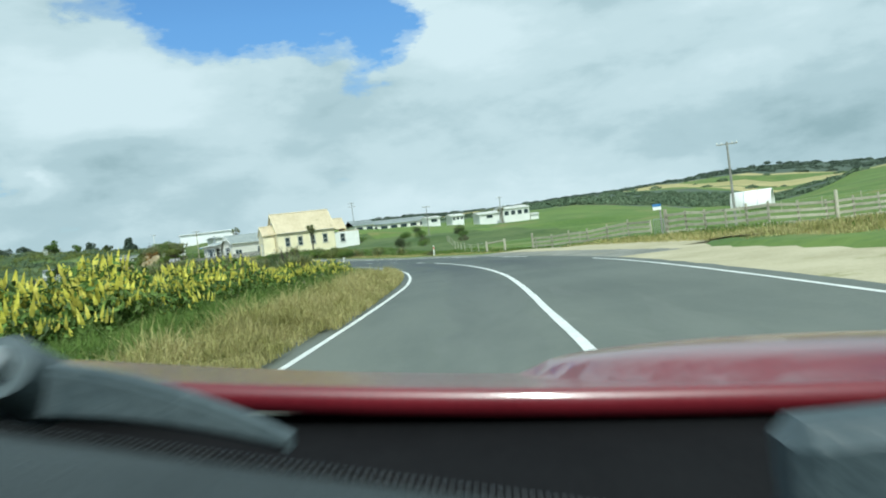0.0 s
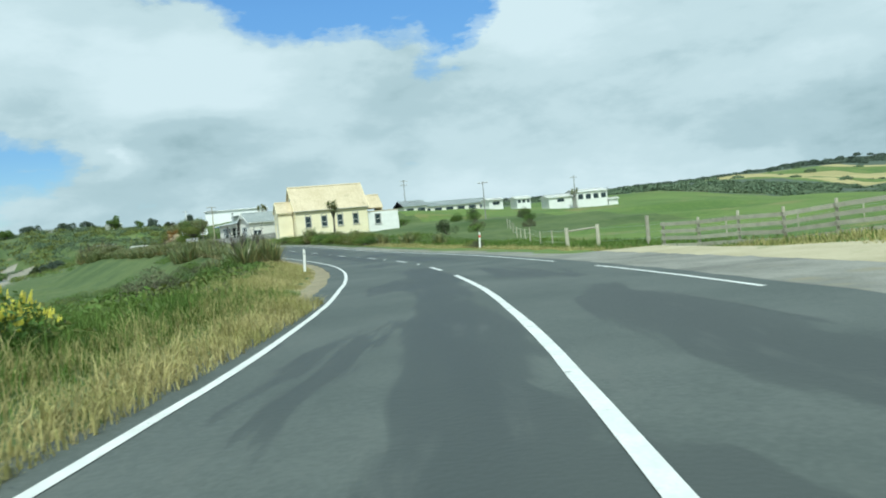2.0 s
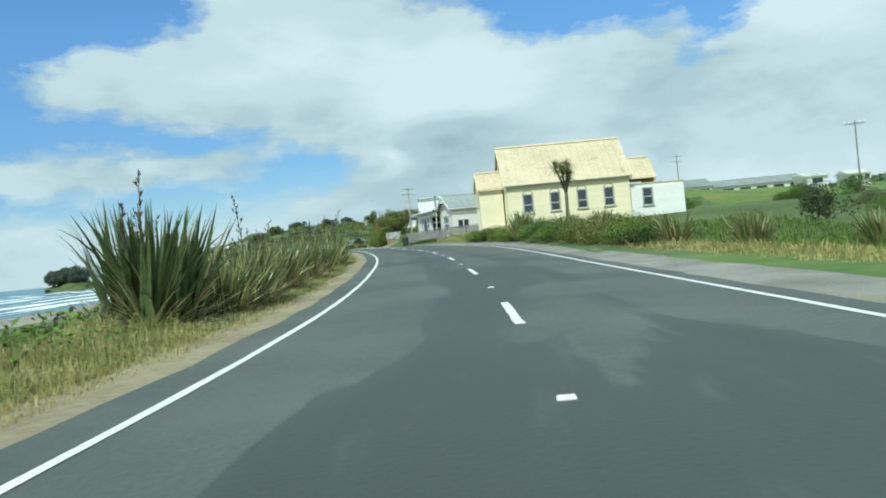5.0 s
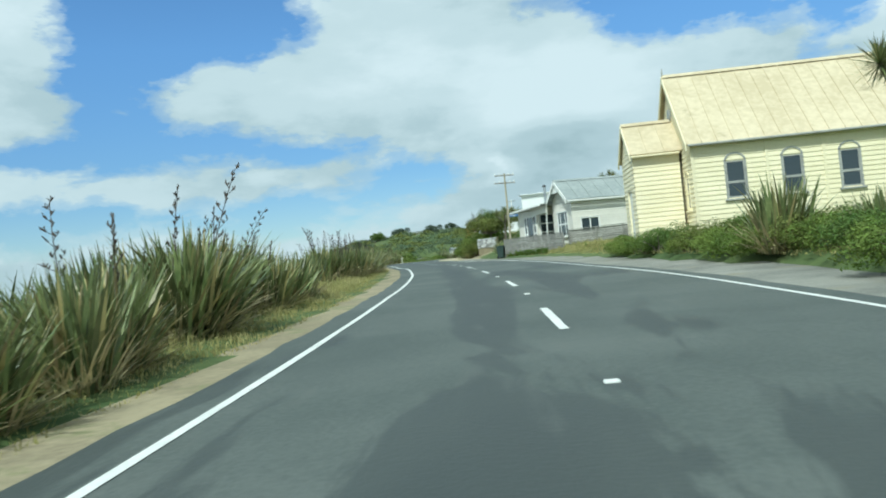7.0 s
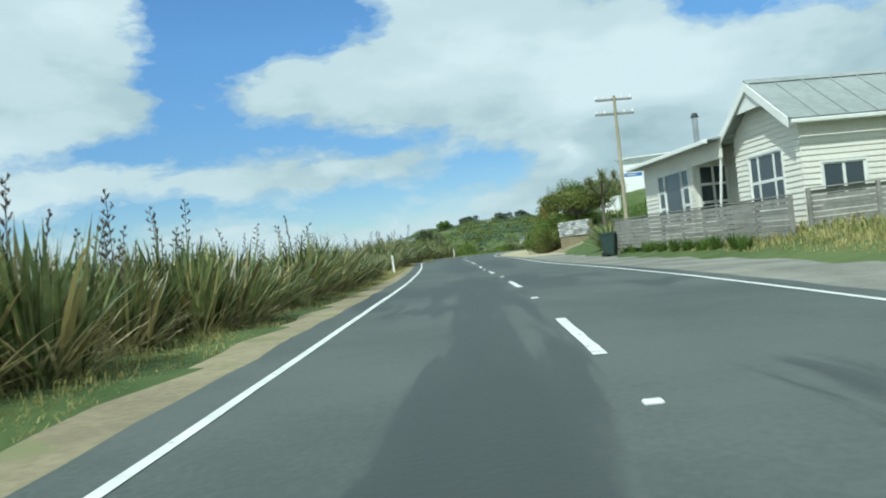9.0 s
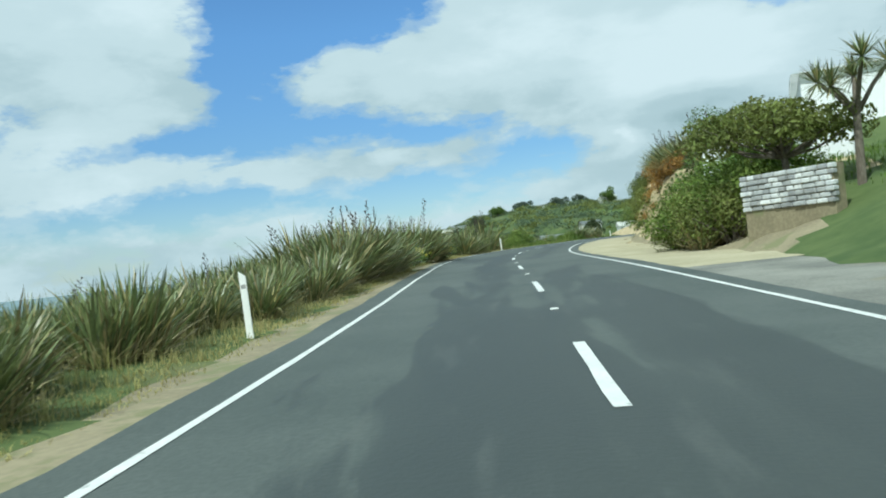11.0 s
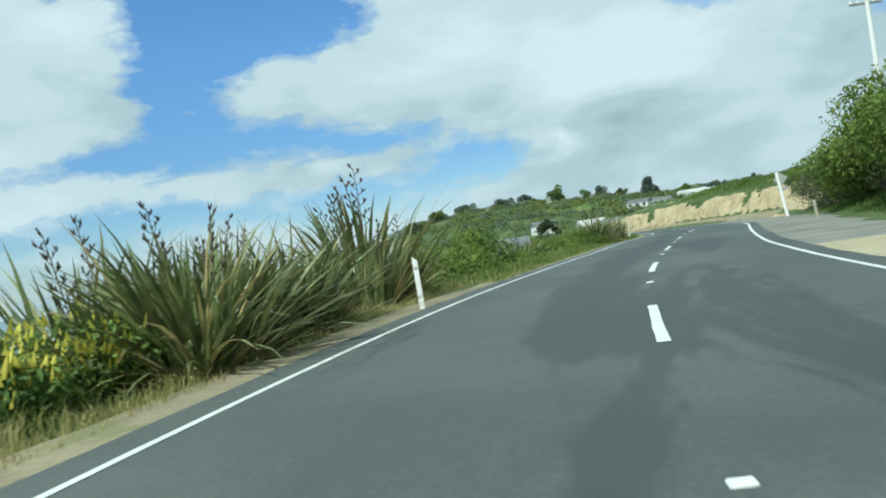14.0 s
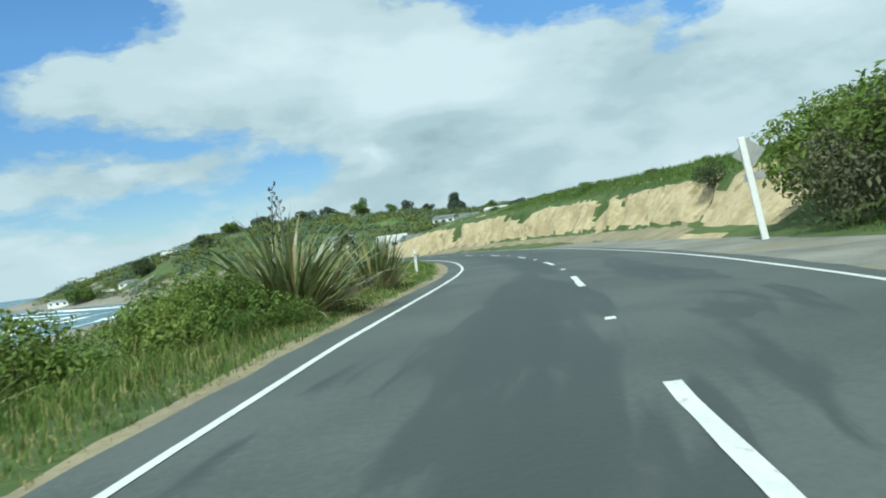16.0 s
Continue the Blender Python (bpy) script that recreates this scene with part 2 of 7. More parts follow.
M = {
    "line_paint": material("line_paint", (0.60, 0.61, 0.58), (0.74, 0.75, 0.71), 3.0, 0.6, 0.1, stains=((0.36, 0.37, 0.35), 2.0, 0.58)),
    "gravel": material("gravel", (0.15, 0.152, 0.132), (0.29, 0.285, 0.245), 0.6, 0.95, 0.6, 45.0, stains=((0.24, 0.22, 0.15), 0.6, 0.56)),
    "sandy": material("sandy", (0.36, 0.32, 0.20), (0.48, 0.43, 0.29), 0.5, 0.95, 0.5, 20.0, stains=((0.28, 0.27, 0.13), 1.5, 0.60)),
    "dirt": material("dirt", (0.205, 0.175, 0.11), (0.325, 0.28, 0.175), 0.5, 0.95, 0.5, 20.0, stains=((0.20, 0.20, 0.10), 2.2, 0.54)),
    "sand": material("sand", (0.20, 0.185, 0.15), (0.30, 0.28, 0.22), 0.03, 0.9, 0.1, 15.0),
    "clay": material("clay", (0.36, 0.285, 0.155), (0.56, 0.465, 0.285), 0.45, 0.95, 0.9, 9.0, stains=((0.26, 0.20, 0.095), 1.0, 0.56)),
    "paddock": material("paddock", (0.070, 0.125, 0.022), (0.135, 0.195, 0.040), 0.06, 0.9, 0.5, 25.0, stains=((0.17, 0.175, 0.055), 1.6, 0.54)),
    "scrub": material("scrub", (0.050, 0.085, 0.022), (0.110, 0.145, 0.045), 0.10, 0.95, 0.5, 12.0, stains=((0.16, 0.15, 0.07), 0.8, 0.60)),
    "dry_grass": material("dry_grass", (0.29, 0.28, 0.09), (0.54, 0.47, 0.22), 0.8, 0.95, 0.3, 12.0, tint=0.3, translucent=0.4),
    "green_grass": material("green_grass", (0.085, 0.150, 0.025), (0.185, 0.255, 0.060), 0.8, 0.9, 0.3, 12.0, tint=0.35, translucent=0.4),
    "flax_leaf": material("flax_leaf", (0.105, 0.145, 0.052), (0.235, 0.265, 0.105), 1.5, 0.38, 0.1, 5.0, tint=0.5, spec=0.6, translucent=0.22, dry=((0.36, 0.30, 0.13), 0.2)),
    "flax_green": material("flax_green", (0.060, 0.100, 0.036), (0.130, 0.175, 0.065), 1.5, 0.42, 0.1, 5.0, tint=0.4, spec=0.5, translucent=0.2, dry=((0.26, 0.25, 0.10), 0.08)),
    "flax_dead": material("flax_dead", (0.32, 0.265, 0.14), (0.52, 0.45, 0.27), 2.0, 0.8, 0.1, 5.0, tint=0.4, translucent=0.15),
    "flax_stalk": material("flax_stalk", (0.055, 0.045, 0.038), (0.11, 0.088, 0.066), 4.0, 0.8, 0.1, 5.0, tint=0.3),
    "lupin_flower": material("lupin_flower", (0.56, 0.52, 0.06), (0.78, 0.70, 0.14), 3.0, 0.7, 0.0, 5.0, tint=0.25, translucent=0.25),
    "shrub_leaf": material("shrub_leaf", (0.075, 0.135, 0.026), (0.165, 0.235, 0.052), 0.8, 0.6, 0.1, 5.0, tint=0.5, spec=0.35, translucent=0.3),
    "dark_leaf": material("dark_leaf", (0.035, 0.055, 0.020), (0.075, 0.095, 0.035), 0.8, 0.7, 0.1, 5.0, tint=0.4, translucent=0.15),
    "grey_leaf": material("grey_leaf", (0.085, 0.092, 0.048), (0.150, 0.150, 0.082), 0.8, 0.8, 0.1, 5.0, tint=0.4, translucent=0.2),
    "olive_leaf": material("olive_leaf", (0.115, 0.145, 0.030), (0.215, 0.235, 0.062), 0.8, 0.6, 0.1, 5.0, tint=0.5, spec=0.35, translucent=0.3),
    # distance haze is put into this leaf colour as a paler tone
    "hazed_wood": material("hazed_wood", (0.090, 0.135, 0.078), (0.140, 0.185, 0.105), 0.05, 0.95, 0.1, 8.0, tint=0.15),
    "rust_leaf": material("rust_leaf", (0.26, 0.13, 0.035), (0.40, 0.24, 0.06), 1.2, 0.8, 0.1, 5.0, tint=0.4, translucent=0.1),
    "bark": material("bark", (0.11, 0.09, 0.065), (0.22, 0.19, 0.15), 3.0, 0.9, 0.6, 8.0, stretch=(1, 1, 0.25)),
    "cream_paint": material("cream_paint", (0.82, 0.735, 0.49), (0.88, 0.80, 0.56), 0.7, 0.62, 0.12, 14.0, stains=((0.62, 0.54, 0.32), 1.6, 0.64), tint=0.03),
    "cream_roof": material("cream_roof", (0.52, 0.435, 0.28), (0.64, 0.55, 0.38), 0.5, 0.55, 0.1, 8.0, stains=((0.36, 0.30, 0.19), 1.4, 0.60)),
    "white_paint": material("white_paint", (0.78, 0.78, 0.73), (0.86, 0.86, 0.82), 0.7, 0.55, 0.1, 12.0, stains=((0.60, 0.59, 0.53), 1.5, 0.66), tint=0.03),
    "house_paint": material("house_paint", (0.76, 0.73, 0.64), (0.83, 0.80, 0.71), 0.7, 0.6, 0.1, 12.0, tint=0.03),
    "grey_roof": material("grey_roof", (0.26, 0.29, 0.28), (0.34, 0.37, 0.36), 0.5, 0.5, 0.1, 8.0),
    "trim_grey": material("trim_grey", (0.30, 0.30, 0.28), (0.42, 0.42, 0.39), 2.0, 0.6, 0.1),
    "timber_grey": material("timber_grey", (0.23, 0.22, 0.20), (0.36, 0.35, 0.32), 2.5, 0.85, 0.4, 6.0, tint=0.15, stains=((0.15, 0.145, 0.13), 1.0, 0.60)),
    "timber_pale": material("timber_pale", (0.36, 0.33, 0.26), (0.52, 0.48, 0.38), 2.5, 0.85, 0.4, 6.0, tint=0.2, stains=((0.20, 0.19, 0.15), 1.0, 0.60)),
    "pole_wood": material("pole_wood", (0.34, 0.30, 0.20), (0.47, 0.42, 0.30), 2.0, 0.85, 0.3, 6.0, stretch=(1, 1, 0.2)),
    "red_paint": material("red_paint", (0.55, 0.04, 0.03), (0.65, 0.07, 0.05), 3.0, 0.5, 0.0),
    "black_plastic": material("black_plastic", (0.018, 0.019, 0.020), (0.030, 0.031, 0.032), 4.0, 0.5, 0.2, 30.0),
    "dark_green_plastic": material("dark_green_plastic", (0.028, 0.050, 0.045), (0.045, 0.07, 0.06), 4.0, 0.45, 0.1),
    "steel": material("steel", (0.45, 0.46, 0.46), (0.62, 0.63, 0.63), 2.0, 0.35, 0.05, metal=0.9),
    "stone": material("stone", (0.36, 0.37, 0.37), (0.56, 0.56, 0.54), 2.0, 0.85, 0.4, 6.0, tint=0.45),
    "blue_paint": material("blue_paint", (0.05, 0.16, 0.42), (0.09, 0.24, 0.52), 2.0, 0.5, 0.05),
    # near-black colour that stands in for the shade inside rooms and sheds
    "shaded_interior": material("shaded_interior", (0.03, 0.035, 0.04), (0.06, 0.06, 0.065), 1.0, 0.9, 0.0),
    "curtain": material("curtain", (0.62, 0.60, 0.54), (0.74, 0.72, 0.66), 1.0, 0.9, 0.0, stretch=(6, 6, 0.3)),
    # pine green lightened in its colour to stand in for distance haze
    "pine": material("pine", (0.062, 0.090, 0.066), (0.092, 0.122, 0.084), 0.05, 0.95, 0.3, 8.0, tint=0.15),
    "mound_leaf": material("mound_leaf", (0.105, 0.170, 0.030), (0.235, 0.295, 0.065), 0.7, 0.6, 0.1, 5.0, tint=0.45, spec=0.3, translucent=0.35),
    "bright_white": material("bright_white", (0.84, 0.85, 0.84), (0.90, 0.90, 0.89), 0.7, 0.5, 0.05, 12.0, stains=((0.70, 0.70, 0.67), 1.2, 0.68)),
    "pale_roof": material("pale_roof", (0.40, 0.44, 0.43), (0.50, 0.54, 0.53), 0.4, 0.45, 0.1, 8.0),
    "straw": material("straw", (0.30, 0.27, 0.11), (0.42, 0.36, 0.17), 0.02, 0.95, 0.2, 20.0),
}


def glass_material(name, tone, rough=0.05):
    m = bpy.data.materials.new(name)
    m.use_nodes = True
    p = m.node_tree.nodes["Principled BSDF"]
    p.inputs["Base Color"].default_value = (*tone, 1)
    p.inputs["Roughness"].default_value = rough
    p.inputs["Specular IOR Level"].default_value = 0.8
    return m


M["glass"] = glass_material("window_glass", (0.035, 0.05, 0.06))


def sea_material():
    m = bpy.data.materials.new("sea_water")
    m.use_nodes = True
    t = m.node_tree
    t.nodes.clear()
    pos = node(t, "ShaderNodeNewGeometry").outputs["Position"]
    st = node(t, "ShaderNodeVectorMath", {0: pos, 1: (1.0, 0.35, 1.0)}, operation="MULTIPLY").outputs[0]
    n1 = node(t, "ShaderNodeTexNoise", {"Vector": st, "Scale": 0.02, "Detail": 7.0, "Roughness": 0.6})
    n2 = node(t, "ShaderNodeTexNoise", {"Vector": st, "Scale": 0.35, "Detail": 5.0, "Roughness": 0.6})
    col = blend(t, n1.outputs["Fac"], (0.045, 0.12, 0.13), (0.09, 0.19, 0.20))
    p = node(t, "ShaderNodeBsdfPrincipled", {"Base Color": col, "Roughness": 0.25, "Specular IOR Level": 0.5})
    b = node(t, "ShaderNodeBump", {"Strength": 0.6, "Distance": 0.5, "Height": n2.outputs["Fac"]})
    t.links.new(b.outputs[0], p.inputs["Normal"])
    node(t, "ShaderNodeOutputMaterial", {0: p.outputs[0]})
    return m


M["sea"] = sea_material()
M["foam"] = material("foam", (0.72, 0.76, 0.76), (0.88, 0.90, 0.90), 0.3, 0.8, 0.3, 8.0)

# ---- mesh helpers ----


def mesh_of(name, verts, faces, mats, smooth=False):
    me = bpy.data.meshes.new(name)
    me.from_pydata([tuple(v) for v in verts], [], faces)
    for m in (mats if isinstance(mats, (list, tuple)) else [mats]):
        me.materials.append(m)
    if smooth:
        me.shade_smooth()
    me.update()
    return me


def from_bm(name, bm, mat, smooth=False):
    me = bpy.data.meshes.new(name)
    bm.normal_update()
    bm.to_mesh(me)
    bm.free()
    for m in (mat if isinstance(mat, (list, tuple)) else [mat]):
        me.materials.append(m)
    if smooth:
        me.shade_smooth()
    return me


def part(name, bm, mat, parent, label="", smooth=False):
    """One mesh object under a thing or a part, in its parent's space; bm may be a bmesh or a mesh."""
    me = from_bm(name, bm, mat, smooth) if isinstance(bm, bmesh.types.BMesh) else bm
    ob = new(name, me)
    ob.parent = parent
    if label:
        tagged(ob, label)
    return ob


def thing(name, m, label, category, group="", kind=""):
    ob = new(name)
    ob.matrix_world = m
    ob.empty_display_size = 0.2
    return tagged(ob, label, category, group, kind)


def add_box(bm, lo, hi, bevel=0.0, mat=0):
    g = bmesh.ops.create_cube(bm, size=1.0)
    for v in g["verts"]:
        v.co = Vector([lo[k] + (v.co[k] + 0.5) * (hi[k] - lo[k]) for k in range(3)])
    fs = {f for v in g["verts"] for f in v.link_faces}
    for f in fs:
        f.material_index = mat
    if bevel:
        es = list({e for v in g["verts"] for e in v.link_edges})
        bmesh.ops.bevel(bm, geom=es, offset=bevel, segments=1, affect="EDGES")
    return bm


def box(lo, hi, bevel=0.0):
    return add_box(bmesh.new(), lo, hi, bevel)


def add_tube(bm, a, b, r0, r1=None, n=8):
    a, b = Vector(a), Vector(b)
    r1 = r0 if r1 is None else r1
    q = (b - a).to_track_quat("Z", "Y")
    rings = []
    for p, r in ((a, r0), (b, r1)):
        rings.append([bm.verts.new(p + q @ Vector((r * math.cos(2 * math.pi * k / n), r * math.sin(2 * math.pi * k / n), 0))) for k in range(n)])
    for k in range(n):
        bm.faces.new((rings[0][k], rings[0][(k + 1) % n], rings[1][(k + 1) % n], rings[1][k]))
    bm.faces.new(rings[1])
    bm.faces.new(rings[0][::-1])
    return bm


def tube(a, b, r0, r1=None, n=8):
    return add_tube(bmesh.new(), a, b, r0, r1, n)


def prism(outline, depth_axis, lo, hi):
    """An outline of 2D points pushed along an axis from lo to hi."""
    bm = bmesh.new()
    put = {"x": lambda u, v, w: (w, u, v), "y": lambda u, v, w: (u, w, v), "z": lambda u, v, w: (u, v, w)}[depth_axis]
    a = [bm.verts.new(put(u, v, lo)) for u, v in outline]
    b = [bm.verts.new(put(u, v, hi)) for u, v in outline]
    n = len(outline)
    for k in range(n):
        bm.faces.new((a[k], a[(k + 1) % n], b[(k + 1) % n], b[k]))
    bm.faces.new(a[::-1])
    bm.faces.new(b)
    bmesh.ops.recalc_face_normals(bm, faces=bm.faces)
    return bm


# ---- the road's line ----
EYE_UP = 1.15


def route_points():
    pts = [Vector(eye) - Vector((0, 0, EYE_UP)) for _, eye, _, _ in PATH]
    first, last = pts[1] - pts[0], pts[-1] - pts[-2]
    pts = [pts[0] - first * k for k in range(8, 0, -1)] + pts
    h, step = math.atan2(last.x, last.y), last.length
    for k in range(16):
        h += radians((1.7, 0.3, -2.0)[k] if k < 3 else -3.2 if k < 11 else 0.0)
        pts.append(pts[-1] + Vector((math.sin(h) * step, math.cos(h) * step, last.z * (1.0 if k < 5 else 0.0))))
    return np.array([tuple(p) for p in pts])


ROUTE = route_points()
ROUTE_S = np.r_[0, np.cumsum(np.hypot(*np.diff(ROUTE[:, :2], axis=0).T))]
ROUTE_S = ROUTE_S - ROUTE_S[8]
# dips and rises of the surface: length along the road, metres
DIPS = ((0, -0.05), (8, -0.01), (16, 0.03), (24, 0.12), (32, 0.17), (40, 0.235), (48, 0.257), (56, 0.257), (64, 0.235), (72, 0.19), (80, 0.15), (88, 0.085), (96, 0.035), (104, 0.025), (112, 0.06), (120, 0.11), (128, 0.12),
        (136, 0.11), (144, 0.11), (152, 0.14), (160, 0.09), (168, 0.04), (176, 0.025), (184, 0.08), (192, 0.11), (200, 0.03), (208, -0.03), (216, 0.0), (224, 0.04), (232, 0.105), (240, 0.09), (248, 0.045), (256, 0.055), (264, 0.01), (272, -0.14), (280, -0.26), (288, -0.34), (296, -0.40))
ROUTE[:, 2] += np.interp(ROUTE_S, [a for a, _ in DIPS], [b for _, b in DIPS])


def smooth_route(s):
    """The point and heading of the road at a length along it."""
    w = 5.0
    lo, hi = np.clip([s - w, s + w], ROUTE_S[0], ROUTE_S[-1])
    a = np.array([np.interp(lo, ROUTE_S, ROUTE[:, k]) for k in range(3)])
    b = np.array([np.interp(hi, ROUTE_S, ROUTE[:, k]) for k in range(3)])
    c = np.array([np.interp(s, ROUTE_S, ROUTE[:, k]) for k in range(3)])
    return 0.5 * c + 0.25 * (a + b), math.atan2(b[0] - a[0], b[1] - a[1])


FINE_S = np.arange(ROUTE_S[0] + 1, ROUTE_S[-1] - 1, 2.0)
FINE = [smooth_route(s) for s in FINE_S]
FINE_P = np.array([p for p, _ in FINE])
FINE_H = np.unwrap(np.array([h for _, h in FINE]))


def place(s, l, up=0.0):
    """World point at length s along the road, l metres to its right, up metres above its surface."""
    p = [np.interp(s, FINE_S, FINE_P[:, k]) for k in range(3)]
    h = np.interp(s, FINE_S, FINE_H)
    return Vector((p[0] + math.cos(h) * l, p[1] - math.sin(h) * l, p[2] + up))


def heading(s):
    return float(np.interp(s, FINE_S, FINE_H))


def road_coords(x, y):
    """Arrays of s, l and road height for arrays of x, y."""
    if x.size <= 16:
        a, e = FINE_P[:-1, :2], np.diff(FINE_P[:, :2], axis=0)
        wx, wy = x[:, None] - a[:, 0], y[:, None] - a[:, 1]
        u = np.clip((wx * e[:, 0] + wy * e[:, 1]) / (e * e).sum(1), 0, 1)
        d = np.hypot(wx - u * e[:, 0], wy - u * e[:, 1])
        k = np.argmin(d, 1)
        i = np.arange(len(k))
        s = FINE_S[k] + u[i, k] * 2.0
        return s, d[i, k] * np.sign(e[k, 1] * wx[i, k] - e[k, 0] * wy[i, k]), np.interp(s, FINE_S, FINE_P[:, 2])
    s, l = np.zeros_like(x), np.zeros_like(x)
    best = np.full(x.shape, 1e18)
    a, e = FINE_P[:-1, :2], np.diff(FINE_P[:, :2], axis=0)
    for k in range(len(e)):
        wx, wy = x - a[k, 0], y - a[k, 1]
        n = e[k] @ e[k]
        u = np.clip((wx * e[k, 0] + wy * e[k, 1]) / n, 0, 1)
        dx, dy = wx - u * e[k, 0], wy - u * e[k, 1]
        d = dx * dx + dy * dy
        m = d < best
        best[m] = d[m]
        s[m] = FINE_S[k] + u[m] * 2.0
        l[m] = (np.sqrt(d) * np.sign(e[k, 1] * wx - e[k, 0] * wy))[m]
    return s, l, np.interp(s, FINE_S, FINE_P[:, 2])


LEFT_LINE = ((-60, -2.7), (0, -2.64), (12, -2.34), (24, -2.08), (36, -2.12), (48, -2.32), (60, -2.29), (72, -2.32), (84, -2.38), (96, -2.34), (110, -2.25), (125, -2.26), (140, -1.95), (155, -2.1), (170, -2.33), (185, -2.36), (200, -2.58), (210, -3.1), (220, -3.48), (230, -3.03), (240, -2.63), (250, -2.33), (260, -2.44), (270, -2.33), (280, -2.12), (300, -2.0), (400, -2.3))
CENTRE_LINE = ((-60, 0.93), (0, 0.9), (12, 0.76), (24, 0.74), (36, 0.67), (48, 0.59), (60, 0.53), (72, 0.42), (84, 0.5), (96, 0.67), (110, 0.79), (125, 0.83), (140, 0.89), (155, 0.73), (170, 0.62), (185, 0.78), (200, 0.87), (210, 0.67), (220, 0.47), (230, 0.66), (240, 0.77), (250, 0.8), (260, 0.67), (270, 0.69), (280, 0.63), (300, 0.58), (400, 0.8))
RIGHT_LINE = ((-60, 4.46), (0, 4.45), (12, 4.36), (24, 4.2), (36, 4.0), (48, 3.78), (60, 3.55), (72, 3.34), (84, 3.5), (96, 3.72), (110, 4.1), (125, 4.32), (140, 4.17), (155, 3.65), (170, 3.4), (185, 3.5), (200, 3.58), (210, 3.5), (220, 3.57), (230, 3.55), (240, 3.45), (250, 3.6), (260, 3.7), (270, 3.63), (280, 3.49), (300, 3.4), (400, 3.6))

VERGE = ((-60, -0.62), (36, -0.62), (46, -1.3), (80, -1.5), (95, -1.25), (200, -1.3), (215, -1.6), (236, -1.3), (250, -0.95), (330, -1.0))      # width of the bare strip on the sea side


def along(table, s):
    return np.interp(s, [a for a, _ in table], [b for _, b in table])


# ---- the land ----
COAST = ((-600, -75), (0, -66), (230, -72), (300, -78), (400, -86), (530, -88), (667, -214), (830, -335), (1000, -430), (6000, -600))
SEA_LEVEL = -5.0


def smooth(lo, hi, v):
    u = np.clip((v - lo) / (hi - lo), 0, 1)
    return u * u * (3 - 2 * u)


def bumps(x, y, size, seed):
    """Smooth waves of several directions, about -1 to 1."""
    rnd = random.Random(seed)
    out = np.zeros_like(x)
    for _ in range(7):
        a, k, p = rnd.uniform(0, 6.28), rnd.uniform(0.6, 1.8) * 6.28 / size, rnd.uniform(0, 6.28)
        out += np.sin((x * math.cos(a) + y * math.sin(a)) * k + p)
    return out / 3.5


# rise above the road on the right-hand side: length along the road, then (distance from the route, rise) pairs
RIGHT_SIDE = ((-60, ((5.6, 0), (12, 0.1), (30, 1.0), (60, 5.0), (120, 9))), (20, ((5.6, 0), (12, 0.1), (30, 0.5), (60, 3.5), (120, 8))),
              (27, ((10, 0), (13, 0.0), (35, -0.2), (70, 0.8), (140, 3.0))), (32, ((14.5, 0), (19, -0.4), (35, -0.5), (70, 0.2), (140, 1.5))), (44, ((14.5, 0), (19, -0.5), (35, -0.5), (70, 0.0), (140, 0.5))), (60, ((6.2, 0), (8.6, -0.4), (13, -0.55), (35, -0.5), (70, 0.0), (140, 0.5))), (98, ((5.6, 0), (8, -0.1), (13, -0.4), (35, -0.2), (70, 0.4), (140, 1.5))),
              (120, ((5.6, 0), (8, 0.35), (10, 0.7), (40, 1.0), (140, 3.2))), (150, ((6.5, 0), (8, 0.25), (10, 0.55), (30, 0.9), (140, 4.0))),
              (176, ((6.4, 0), (7.2, 0.2), (10, 0.7), (16, 2.0), (30, 4), (140, 5))), (188, ((6.6, 0), (7.8, 0.4), (11, 1.6), (18, 2.8), (140, 5))),
              (199, ((7.2, 0), (8.0, 0.5), (9.6, 2.1), (12, 2.6), (20, 3.4), (140, 6))), (208, ((7.4, 0), (8.0, 0.6), (9.0, 3.2), (12, 4.2), (20, 4.8), (140, 6))), (228, ((7.2, 0), (7.8, 0.6), (8.8, 3.4), (12, 4.4), (20, 5.0), (140, 6))),
              (240, ((6.9, 0), (8.4, 0.3), (11, 2.4), (14, 4.0), (140, 6))), (262, ((7.2, 0), (9.0, 0.3), (12, 2.0), (16, 3.2), (140, 6))),
              (272, ((7.4, 0), (9.0, 0.2), (12, 1.2), (17, 2.2), (140, 6))), (282, ((6.6, 0), (8.0, 0.4), (9.6, 2.4), (14, 3.6), (140, 8))),
              (330, ((6.2, 0), (7.6, 0.4), (9.0, 2.8), (14, 4.4), (140, 9))), (420, ((6.2, 0), (7.6, 0.4), (9.0, 3.0), (14, 5.0), (140, 9))))
LEFT_SIDE = ((-60, ((3.4, 0), (7, 0.1), (14, -0.4), (24, -2.2), (45, -3.9))), (60, ((3.4, 0), (6, 0.1), (10, -0.6), (18, -3.0), (40, -3.8))),
             (110, ((3.6, 0), (6, 0.05), (9, -0.8), (14, -3.6), (40, -5.0))), (190, ((3.6, 0), (6, 0.1), (9, -0.8), (16, -4.4), (40, -6.0))),
             (250, ((4.2, 0), (6, -0.3), (9, -1.6), (16, -4.6), (40, -6.8))), (420, ((4.2, 0), (6, -0.2), (9, -0.6), (16, -1.5), (40, -3.5))))


